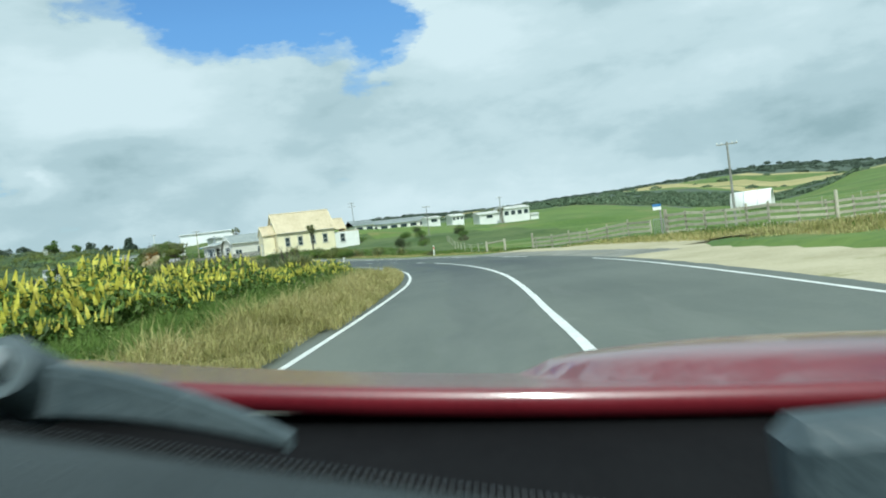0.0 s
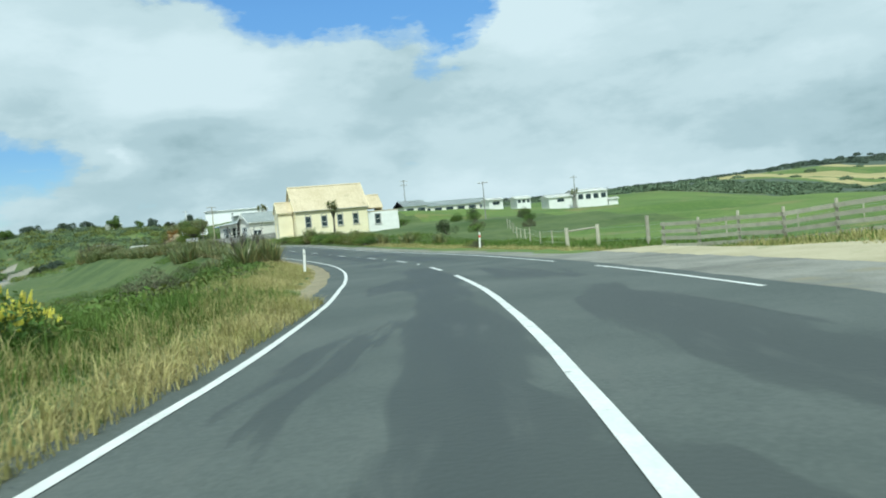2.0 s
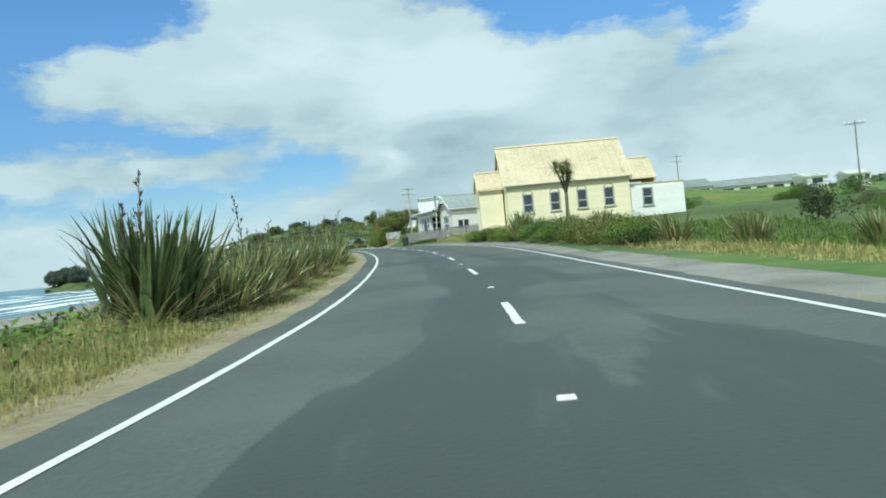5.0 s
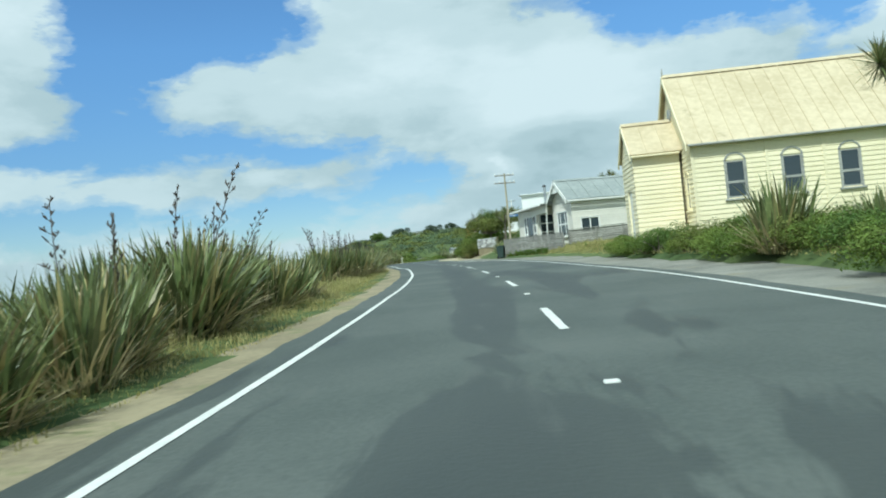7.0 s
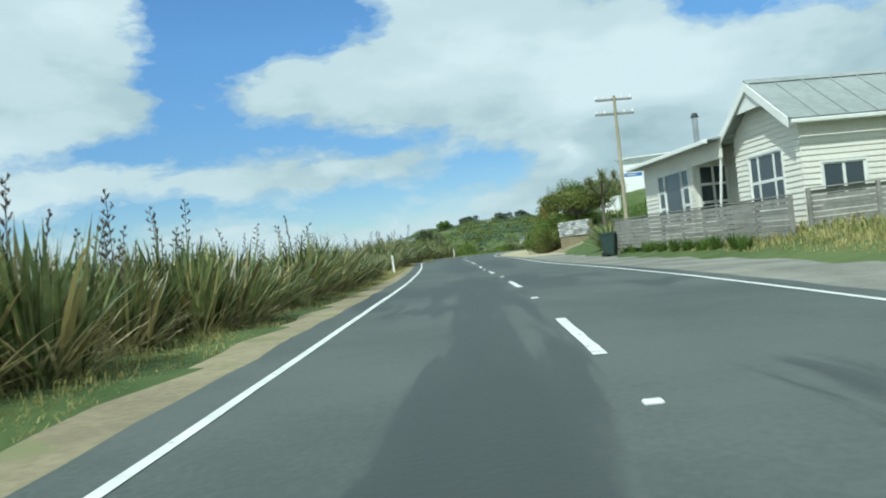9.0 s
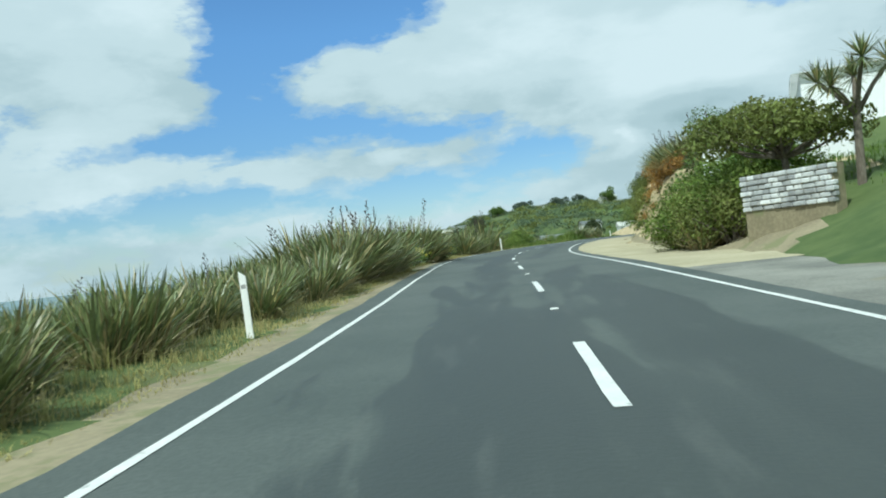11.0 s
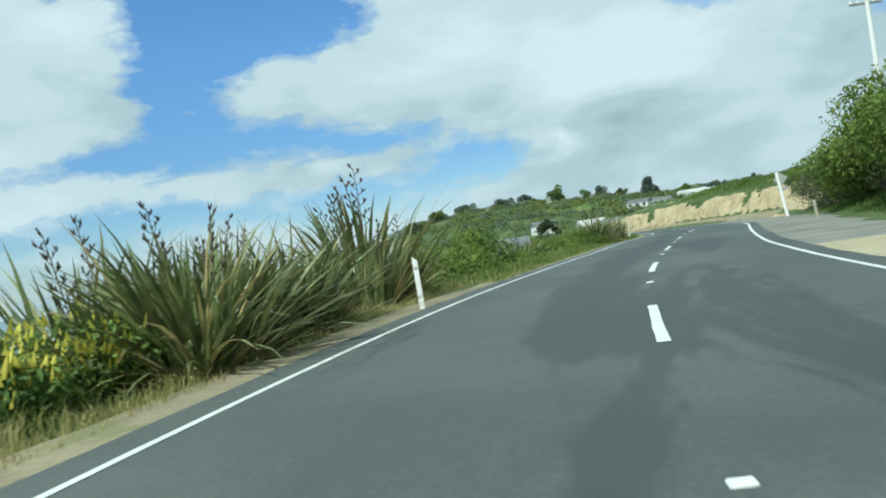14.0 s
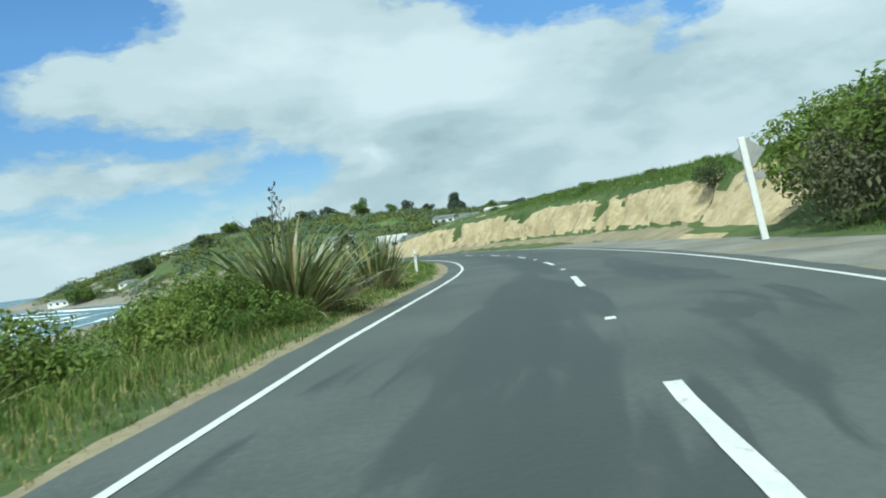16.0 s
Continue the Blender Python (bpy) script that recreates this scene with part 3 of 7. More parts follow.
def profile(table, s, l):
    knots = sorted({d for _, prof in table for d, _ in prof} | {0.0, 400.0})
    grid = np.array([[np.interp(d, [p for p, _ in prof], [q for _, q in prof]) for d in knots] for _, prof in table])
    keys = [k for k, _ in table]
    f = np.clip(np.interp(s, keys, range(len(keys))), 0, len(keys) - 1.001)
    i = f.astype(int)
    u = smooth(0, 1, f - i)
    g = np.clip(np.interp(l, knots, range(len(knots))), 0, len(knots) - 1.001)
    j = g.astype(int)
    v = g - j
    row = lambda r: grid[r, j] * (1 - v) + grid[r, j + 1] * v
    return row(i) * (1 - u) + row(i + 1) * u


# skyline: bearing left of +y in degrees, its angle above the horizon
NORTH_RIDGE = ((-90, 0.2), (-60, 0.6), (-40, 1.1), (-25, 1.5), (-13, 1.75), (-6, 1.75), (-2, 1.8), (3, 2.2), (8, 2.4), (11, 2.5), (15.5, 2.0), (20, 1.0), (27, 0.45), (36, 0.1), (60, 0.0))
# the land to the east, seen from the first bend, in five rings: distance, then (bearing, angle above the eye) pairs
EAST_RINGS = ((60, ((-120, 1.0), (-65, 0.8), (-54, -0.6), (-46, -1.4), (-15, -1.3))),
              (260, ((-120, 2.6), (-65, 2.2), (-52, 1.0), (-50, 0.05), (-46, -0.5), (-42.5, -0.4), (-39, 0.25), (-36, 0.75), (-33, 1.2), (-25, 1.2), (-20, 1.0), (-15, 0.7))),
              (560, ((-120, 2.6), (-65, 2.2), (-52, 0.9), (-46, -0.1), (-43, 0.6), (-39.4, 1.2), (-35.6, 1.45), (-31, 1.5), (-25, 1.3), (-15, 1.1))),
              (1000, ((-120, 2.6), (-65, 2.2), (-50, 0.95), (-46.5, 1.4), (-43, 1.8), (-39, 1.75), (-35, 1.6), (-31, 1.55), (-15, 1.3))),
              (1400, ((-120, 2.4), (-65, 2.0), (-52, 1.5), (-48, 1.9), (-45, 2.2), (-43, 2.15), (-39.5, 1.85), (-35.6, 1.68), (-31.7, 1.6), (-26.5, 1.5), (-20, 1.8), (-15, 1.8))))


def ridge(x, y, ox, oy, table, near, far, reach):
    az = np.degrees(np.arctan2(-(x - ox), y - oy))
    el = np.interp(az, [a for a, _ in table], [b for _, b in table])
    return smooth(near, far, np.hypot(x - ox, y - oy)) * np.tan(np.radians(el)) * reach


def land(x, y):
    """Height of the ground."""
    x, y = np.asarray(x, float), np.asarray(y, float)
    s, l, z = road_coords(x, y)
    side = np.where(l > 0, profile(RIGHT_SIDE, s, l), profile(LEFT_SIDE, s, -l))
    side = side * smooth(430, 335, y) * smooth(420, 140, np.abs(l))
    off = np.abs(l)
    h = z + side + smooth(5, 30, off) * 0.35 * bumps(x, y, 22, 3) + smooth(4, 8, off) * 0.06 * bumps(x, y, 3.1, 8)
    north = ridge(x, y, 0.0, 230.0, NORTH_RIDGE, 170, 650, 650) * (1 + 0.10 * bumps(x, y, 150, 4)) + smooth(250, 500, y) * 1.2 * bumps(x, y, 60, 9)
    r, az = np.hypot(x - 8, y - 18), np.degrees(np.arctan2(-(x - 8), y - 18))
    grid = np.stack([np.interp(az, [a for a, _ in row], [b for _, b in row]) for _, row in EAST_RINGS], -1)
    f = np.clip(np.interp(r, [d for d, _ in EAST_RINGS], range(5)), 0, 3.999)
    i = f.astype(int)
    el = np.take_along_axis(grid, i[..., None], -1)[..., 0] * (1 - f + i) + np.take_along_axis(grid, i[..., None] + 1, -1)[..., 0] * (f - i)
    east = 0.9 + np.minimum(r, 1450) * np.tan(np.radians(el)) + smooth(250, 500, r) * 1.6 * bumps(x, y, 120, 6)
    valley = smooth(300, 420, y) * smooth(120, -20, x) * smooth(700, 480, y) * -2.5
    h = h + north + valley
    w = smooth(60, 190, r) * smooth(35, 110, l) * smooth(-10, -19, az)
    h = h * (1 - w) + east * w
    inland = (x - np.interp(y, [a for a, _ in COAST], [b for _, b in COAST])) * np.where(y > 540, 0.62, 1.0)
    k = smooth(18, 62, inland)
    beach = SEA_LEVEL - 0.25 + np.clip(inland, -400, 40) * 0.032
    return beach * (1 - k) + h * k


def ground_at(x, y):
    return float(land(np.array([x]), np.array([y]))[0])


def on_ground(s, l):
    p = place(s, l)
    return Vector((p.x, p.y, ground_at(p.x, p.y)))


def spaced(near_lo, near_hi, step, far_lo, far_hi, growth):
    v = list(np.arange(near_lo, near_hi + 0.01, step))
    d = step
    while v[-1] < far_hi:
        d *= growth
        v.append(v[-1] + d)
    d = step
    while v[0] > far_lo:
        d *= growth
        v.insert(0, v[0] - d)
    return np.array(v)


# faces of bare clay: length along the road from and to, distance from and to
BANKS = ((192, 240, 6.9, 12.2), (283, 345, 6.3, 12.0))


def build_ground():
    xs, ys = spaced(-16, 46, 0.8, -4500, 4500, 1.09), spaced(-12, 320, 1.0, -4500, 4800, 1.07)
    X, Y = np.meshgrid(xs, ys)
    Z = land(X.ravel(), Y.ravel()).reshape(X.shape)
    s, l, z = (a.reshape(X.shape) for a in road_coords(X.ravel(), Y.ravel()))
    under = (l > along(LEFT_LINE, s) + along(VERGE, s) + 0.25) & (l < along(RIGHT_LINE, s) + np.interp(s, (-50, 27, 31, 45, 49, 54, 57, 113, 117, 184, 188, 298, 302), (3.4, 3.4, 7.2, 7.2, 3.4, 3.4, 1.4, 1.4, 2.4, 2.4, 3.1, 3.1, 0.6))) & (Y < 420)
    Z = np.where(under, z - 0.24, Z)
    for a, b, c, d in BANKS:
        Z = np.where((s > a + 1) & (s < b - 1) & (l > c + 0.4) & (l < d - 0.5), Z - 0.7, Z)
    ny, nx = X.shape
    idx = np.arange(nx * ny).reshape(ny, nx)
    faces = np.stack([idx[:-1, :-1], idx[:-1, 1:], idx[1:, 1:], idx[1:, :-1]], -1).reshape(-1, 4)
    mats = ["paddock", "scrub", "sand", "clay", "dirt", "straw", "pine"]
    me = mesh_of("ground", np.stack([X, Y, Z], -1).reshape(-1, 3), faces.tolist(), [M[m] for m in mats], True)
    mid = lambda a: 0.25 * (a[:-1, :-1] + a[1:, :-1] + a[:-1, 1:] + a[1:, 1:])
    cx, cy, cz, cs, cl = mid(X), mid(Y), mid(Z), mid(s), mid(l)
    wob = bumps(cx, cy, 9, 11)
    slope = (np.abs(Z[1:, 1:] - Z[:-1, :-1]) + np.abs(Z[1:, :-1] - Z[:-1, 1:])) / np.maximum(xs[1:] - xs[:-1], 0.8)[None, :]
    kind = np.zeros(cx.shape, int)
    kind[cl < 0] = 1
    kind[(cl > 0) & (cs > 95) & (cy < 420)] = 1
    kind[(cy > 330) & (cx < 300) & (bumps(cx, cy, 110, 13) + 0.3 * wob > -0.6)] = 1
    far, bearing = np.hypot(cx - 8, cy - 18), np.degrees(np.arctan2(-(cx - 8), cy - 18))
    belt = bumps(cx, cy, 240, 31)
    hills = bearing < -14
    kind[hills & (cl > 40)] = 0
    kind[hills & (far > 285 + 20 * belt) & (far < 620 + 60 * belt) & (bumps(cx, cy, 130, 33) > -0.6)] = 6
    kind[hills & (far > 620 + 60 * belt) & (bumps(cx, cy, 260, 35) > -0.35)] = 5
    kind[hills & (far > 1060 + 60 * belt)] = 6
    inland = (cx - np.interp(cy, [a for a, _ in COAST], [b for _, b in COAST])) * np.where(cy > 540, 0.62, 1.0)
    kind[inland < 36 + 4 * wob] = 2
    kind[(cl > 5.5) & (cl < 8.6) & (cs > 188) & (cs < 239)] = 4
    kind[(cl > 6.5) & (cl < 12 + wob) & (cs > 190) & (cs < 236) & (slope > 1.1)] = 3
    kind[(cl > 6.5) & (cl < 11.5 + wob) & (cs > 277) & (cs < 400) & (slope > 0.8)] = 3
    me.polygons.foreach_set("material_index", kind.ravel().astype(np.int32))
    tagged(new("ground", me), "coastal ground of green paddock, scrub, sand and clay", "ground", kind="structure")


build_ground()
x0, x1 = -4800, 60
tagged(new("sea", mesh_of("sea", [(x0, -4800, SEA_LEVEL), (x1, -4800, SEA_LEVEL), (x1, 4800, SEA_LEVEL), (x0, 4800, SEA_LEVEL)], [(0, 1, 2, 3)], M["sea"])),
       "blue-green open sea under a bright sky", "water", kind="structure")


def ribbon(name, lo, hi, s0, s1, up, mat, step=1.0, edge=0.0, seed=1, skirt=0.0):
    """A strip that follows the road between two offsets (numbers or tables); edge: raggedness of its sides."""
    rnd = random.Random(seed)
    val = lambda t, s: float(along(t, s)) if isinstance(t, tuple) else float(t)
    verts, faces, n = [], [], max(2, int((s1 - s0) / step) + 1)
    cols = 4 if skirt else 2
    for k in range(n):
        s = s0 + (s1 - s0) * k / (n - 1)
        a, b = val(lo, s) + rnd.uniform(-edge, edge), val(hi, s) + rnd.uniform(-edge, edge)
        row = [place(s, a, up), place(s, b, up)]
        if skirt:
            row = [place(s, a - 0.1, up - skirt)] + row + [place(s, b + 0.1, up - skirt)]
        verts += row
    for k in range(n - 1):
        for c in range(cols - 1):
            i = k * cols + c
            faces.append((i, i + 1, i + cols + 1, i + cols))
    me = mesh_of(name, verts, faces, mat)
    lane = me.uv_layers.new(name="lane")
    for loop in me.loops:
        k, c = divmod(loop.vertex_index, cols)
        s = s0 + (s1 - s0) * k / (n - 1)
        lane.data[loop.index].uv = (val(hi if c * 2 >= cols else lo, s), s)
    return new(name, me)


def shifted(table, d):
    return tuple((a, b + d) for a, b in table)


def asphalt():
    """Chip seal with dark bled patches along the wheel paths; u is metres across, v metres along."""
    m = material("road_seal", (0.068, 0.082, 0.075), (0.108, 0.122, 0.111), 0.30, 0.72, 0.35, 70.0, spec=0.35)
    t = m.node_tree
    p = [n for n in t.nodes if n.type == "BSDF_PRINCIPLED"][0]
    col = p.inputs["Base Color"].links[0].from_socket
    uv = node(t, "ShaderNodeUVMap", uv_map="lane").outputs[0]
    at = node(t, "ShaderNodeSeparateXYZ", {0: uv})
    long = node(t, "ShaderNodeVectorMath", {0: uv, 1: (1.0, 0.16, 1.0)}, operation="MULTIPLY").outputs[0]
    n1 = node(t, "ShaderNodeTexNoise", {"Vector": long, "Scale": 0.55, "Detail": 7.0, "Roughness": 0.62, "Distortion": 0.6})
    n2 = node(t, "ShaderNodeTexNoise", {"Vector": uv, "Scale": 0.10, "Detail": 3.0, "Roughness": 0.5})
    n3 = node(t, "ShaderNodeTexNoise", {"Vector": long, "Scale": 2.6, "Detail": 5.0, "Roughness": 0.6})
    total = maths(t, "ADD", maths(t, "MULTIPLY", n1.outputs["Fac"], 0.9), maths(t, "MULTIPLY", n2.outputs["Fac"], 0.45))
    for lane, wide, amount in ((-0.15, 0.75, 0.20), (2.0, 0.9, 0.12)):
        u = maths(t, "MULTIPLY", maths(t, "SUBTRACT", at.outputs[0], lane), 1 / wide)
        total = maths(t, "ADD", total, maths(t, "MULTIPLY", maths(t, "POWER", 2.71828, maths(t, "MULTIPLY", maths(t, "MULTIPLY", u, u), -1.0)), amount))
    dark = ramp(t, total, ((0.755, 0.0), (0.80, 0.8), (0.95, 1.0)))
    col = blend(t, dark, col, (0.046, 0.055, 0.052))
    col = blend(t, ramp(t, n3.outputs["Fac"], ((0.56, 0.0), (0.72, 0.35))), col, (0.115, 0.124, 0.112))
    # paler, greener seal towards the start of the road, mottled by n1
    pale_start = maths(t, "MULTIPLY", maths(t, "SUBTRACT", 34.0, at.outputs[1]), 1 / 30, True)
    pale_start = maths(t, "MULTIPLY", pale_start, ramp(t, n1.outputs["Fac"], ((0.30, 0.35), (0.62, 0.85))))
    col = blend(t, pale_start, col, (0.165, 0.178, 0.148))
    t.links.new(col, p.inputs["Base Color"])
    t.links.new(ramp(t, dark, ((0.0, 0.74), (1.0, 0.58)), "LINEAR"), p.inputs["Roughness"])
    return m


road = tagged(ribbon("road", shifted(LEFT_LINE, -0.55), shifted(RIGHT_LINE, 0.45), -55, 370, 0.0, asphalt(), 1.0, 0.05, skirt=0.3), "worn grey asphalt two-lane coast road", "road", kind="structure")


def edge_line(table, s0, s1):
    ob = ribbon("edge_line", shifted(table, -0.05), shifted(table, 0.05), s0, s1, 0.006, M["line_paint"], 1.0, 0.006)
    ob.parent = road


for a, b, table in ((-50, 368, LEFT_LINE), (-50, 27, RIGHT_LINE), (39.2, 47.6, RIGHT_LINE), (51.6, 368, RIGHT_LINE)):
    edge_line(table, a, b)
solid = ribbon("centre_line", shifted(CENTRE_LINE, -0.06), shifted(CENTRE_LINE, 0.06), -50, 49.4, 0.006, M["line_paint"], 1.0, 0.006)
solid.parent = road
DASHES = [54.4, 64.4, 73.7, 84.4, 95.8, 106.2, 116.2, 126.0, 136.2, 144.6, 154.5, 165.2, 174.8, 184.7, 194.7, 206.2, 215.9, 226.3, 235.3, 244.3, 254.0, 265.3, 275.4] + [285.5 + 10 * k for k in range(8)]
for c in DASHES:
    d = ribbon("centre_dash", shifted(CENTRE_LINE, -0.06), shifted(CENTRE_LINE, 0.06), c - 1.5, c + 1.5, 0.006, M["line_paint"], 0.5, 0.008, seed=int(c))
    d.parent = road
for c in DASHES:
    p = place(c + 5.0, float(along(CENTRE_LINE, c + 5.0)))
    stud = new("road_stud", from_bm("road_stud", box((-0.06, -0.05, -0.02), (0.06, 0.05, 0.018), 0.01), M["line_paint"]))
    stud.matrix_world = Matrix.Translation(p) @ pose(0, 0, 0, 0, 0, -math.degrees(heading(c)))
    stud.parent = road
for name, lo, hi, a, b, mat, label in (
        ("road_shoulder", shifted(RIGHT_LINE, 0.3), shifted(RIGHT_LINE, 1.9), 56, 115, "gravel", "grey loose gravel road shoulder"),
        ("road_shoulder", shifted(RIGHT_LINE, 0.3), shifted(RIGHT_LINE, 3.0), 115, 186, "gravel", "wide grey gravel road shoulder"),
        ("road_shoulder", shifted(RIGHT_LINE, 0.3), shifted(RIGHT_LINE, 3.7), 186, 236, "sandy", "sandy dirt road shoulder below the bank"),
        ("road_shoulder", shifted(RIGHT_LINE, 0.3), shifted(RIGHT_LINE, 3.6), 236, 300, "gravel", "wide grey gravel road shoulder"),
        ("driveway", shifted(RIGHT_LINE, 0.35), shifted(RIGHT_LINE, 2.9), 26, 56, "gravel", "grey gravel lay-by beside the road"),
        ("driveway", shifted(RIGHT_LINE, 0.35), shifted(RIGHT_LINE, 2.9), -50, 26, "sandy", "pale sandy lay-by beside the road"),
        ("driveway", shifted(RIGHT_LINE, 2.8), tuple((s, float(along(RIGHT_LINE, s) + np.interp(s, (27, 31, 45, 49), (4.9, 8.6, 8.6, 4.9)))) for s in range(-50, 57)), -50, 56, "sandy", "sandy outer edge of the gravel lay-by"),
        ("road_verge", tuple((s, float(along(LEFT_LINE, s) + along(VERGE, s))) for s in range(-50, 331, 5)), shifted(LEFT_LINE, -0.45), -50, 330, "dirt", "bare sandy verge beside the road")):
    tagged(ribbon(name, lo, hi, a, b, -0.015, M[mat], 1.0, 0.12, skirt=0.25), label, "road shoulder", kind="structure")


def clay_bank(s0, s1, l0, l1):
    """The cut face of the bank: a fine sheet with gullies and ledges, bare clay where steep, turf above."""
    ss, ls = np.arange(s0, s1 + 0.01, 0.3), np.arange(l0, l1 + 0.01, 0.2)
    S, L = np.meshgrid(ss, ls)
    p = [np.interp(S, FINE_S, FINE_P[:, k]) for k in range(2)]
    h = np.interp(S, FINE_S, FINE_H)
    x, y = p[0] + np.cos(h) * L, p[1] - np.sin(h) * L
    z = land(x.ravel(), y.ravel()).reshape(x.shape)
    rise = z - np.interp(S, FINE_S, FINE_P[:, 2])
    steep = np.gradient(z, 0.2, axis=0)
    rough = np.array([noise.fractal(Vector((a * 0.55, b * 0.9, 0.0)), 1.0, 2.1, 5) for a, b in zip(S.ravel(), L.ravel())]).reshape(S.shape)
    gully = np.array([abs(noise.noise(Vector((a * 0.8, b * 0.25, 3.0)))) for a, b in zip(S.ravel(), L.ravel())]).reshape(S.shape)
    k = smooth(0.3, 1.2, steep) * smooth(0.0, 0.6, rise)
    out = k * (0.42 * rough - 0.55 * gully + 0.1)
    edge = np.minimum(smooth(s0, s0 + 2, S) * smooth(s1, s1 - 2, S), smooth(l1, l1 - 1.0, L) * smooth(l0, l0 + 0.5, L))
    z = z + (k * 0.22 * rough + 0.05) * edge - 0.12 * (1 - edge)
    x, y = x - np.cos(h) * out * edge, y + np.sin(h) * out * edge
    ny, nx = S.shape
    idx = np.arange(nx * ny).reshape(ny, nx)
    faces = np.stack([idx[:-1, :-1], idx[:-1, 1:], idx[1:, 1:], idx[1:, :-1]], -1).reshape(-1, 4)
    me = mesh_of("clay_bank", np.stack([x, y, z], -1).reshape(-1, 3), faces.tolist(), [M["clay"], M["scrub"], M["dirt"]], True)
    kind = np.where(steep[:-1, :-1] > 0.75 + 0.5 * rough[:-1, :-1], 0, 1)
    if s0 > 250:
        kind = np.where((kind == 0) & (0.35 * rough[:-1, :-1] + 0.35 * np.sin(S[:-1, :-1] * 0.35) + 0.25 * (1.6 - rise[:-1, :-1]) < -0.36), 1, kind)
    kind = np.where((rise[:-1, :-1] < 0.35) & (kind == 1), 2, kind)
    me.polygons.foreach_set("material_index", kind.ravel().astype(np.int32))
    tagged(new("clay_bank", me), "bare yellow clay bank beside the road with turf on top", "bank", kind="structure")


for bank in BANKS:
    clay_bank(*bank)

# ---- building parts ----


def boarded_wall(parent, m, length, height, openings=(), mat="cream_paint", pitch=0.19, thick=0.14, gable=0.0, name="wall", boards=True):
    """A wall along local x from the origin, facing local -y, with openings (x0, z0, x1, z1) right through it, a gable rise, and lapped boards."""
    bm = bmesh.new()
    xs = sorted({0.0, length, *[o[0] for o in openings], *[o[2] for o in openings]})
    zs = sorted({0.0, height, *[o[1] for o in openings], *[o[3] for o in openings]})
    for a, b in zip(xs, xs[1:]):
        for c, d in zip(zs, zs[1:]):
            if not any(o[0] <= a and b <= o[2] and o[1] <= c and d <= o[3] for o in openings):
                add_box(bm, (a, 0, c), (b, thick, d))
    if gable:
        tri = prism(((0, height), (length, height), (length / 2, height + gable)), "y", 0, thick)
        me = from_bm("gable", tri, M[mat])
        bm.from_mesh(me)
    bmesh.ops.remove_doubles(bm, verts=bm.verts, dist=0.001)
    wall = part(name, bm, M[mat], parent)
    wall.matrix_basis = m
    if not boards:
        return wall
    rows = int((height + gable) / pitch)
    for k in range(rows):
        z0, z1 = k * pitch, min((k + 1) * pitch + 0.02, height + gable)
        lo, hi = 0.0, length
        if z1 > height and gable:
            u = (min(z1, height + gable) - height) / gable
            lo, hi = length / 2 * u, length - length / 2 * u
        cuts = sorted((o[0] - 0.06, o[2] + 0.06) for o in openings if o[1] - 0.05 < (z0 + z1) / 2 < o[3] + 0.05)
        spans, at = [], lo
        for a, b in cuts:
            spans.append((at, a))
            at = b
        spans.append((at, hi))
        for a, b in spans:
            if b - a < 0.08:
                continue
            v = [(a, -0.032, z0), (b, -0.032, z0), (b, -0.004, z1), (a, -0.004, z1), (a, 0.0, z0), (b, 0.0, z0)]
            me = mesh_of("board", v, [(0, 1, 2, 3), (4, 5, 1, 0), (0, 3, 4), (1, 5, 2)], M[mat])
            part("board", me, None, wall)
    return wall


def sash_window(parent, m, width, height, arched=False, rails=(0.5,), mullions=(), frame="white_paint", blind=None):
    """A window at local x, z with its frame, panes and sill; it faces local -y and fills an opening."""
    t = 0.07
    bm = bmesh.new()
    add_box(bm, (-t, -0.05, -t), (0, 0.09, height + t))
    add_box(bm, (width, -0.05, -t), (width + t, 0.09, height + t))
    if arched:
        r = width / 2
        for k in range(8):
            a0, a1 = math.pi * k / 8, math.pi * (k + 1) / 8
            pts = [(r + (r + t) * math.cos(a0), height + (r + t) * math.sin(a0) * 0.8), (r + (r + t) * math.cos(a1), height + (r + t) * math.sin(a1) * 0.8),
                   (r + r * math.cos(a1), height + r * math.sin(a1) * 0.8), (r + r * math.cos(a0), height + r * math.sin(a0) * 0.8)]
            me = from_bm("arch", prism(pts, "y", -0.05, 0.05), M[frame])
            bm.from_mesh(me)
    else:
        add_box(bm, (0, -0.05, height), (width, 0.09, height + t))
    w = part("window", bm, M[frame], parent)
    w.matrix_basis = m
    sill = box((-0.14, -0.12, -0.12), (width + 0.14, 0.05, -0.05), 0.01)
    part("sill", sill, M[frame], w)
    xs, zs = [0.0, *[width * u for u in mullions], width], [0.0, *[height * u for u in rails], height]
    for a, b in zip(xs, xs[1:]):
        for c, d in zip(zs, zs[1:]):
            s = bmesh.new()
            for lo, hi in (((a, -0.015, c), (a + 0.045, 0.03, d)), ((b - 0.045, -0.015, c), (b, 0.03, d)), ((a + 0.045, -0.015, c), (b - 0.045, 0.03, c + 0.05)), ((a + 0.045, -0.015, d - 0.045), (b - 0.045, 0.03, d))):
                add_box(s, lo, hi)
            sash = part("sash", s, M[frame], w)
            pane = part("pane", box((a + 0.04, 0.004, c + 0.04), (b - 0.04, 0.012, d - 0.04)), M["glass"], w)
    if arched:
        r = width / 2
        pts = [(r + r * math.cos(math.pi * k / 10), height + r * math.sin(math.pi * k / 10) * 0.8) for k in range(11)]
        part("pane", prism(pts, "y", 0.004, 0.012), M["glass"], w)
    # sheet behind the panes: painted room shade unless a curtain is given
    part("reveal", box((0.0, 0.10, 0.0), (width, 0.13, height)), M[blind or "shaded_interior"], w)
    return w


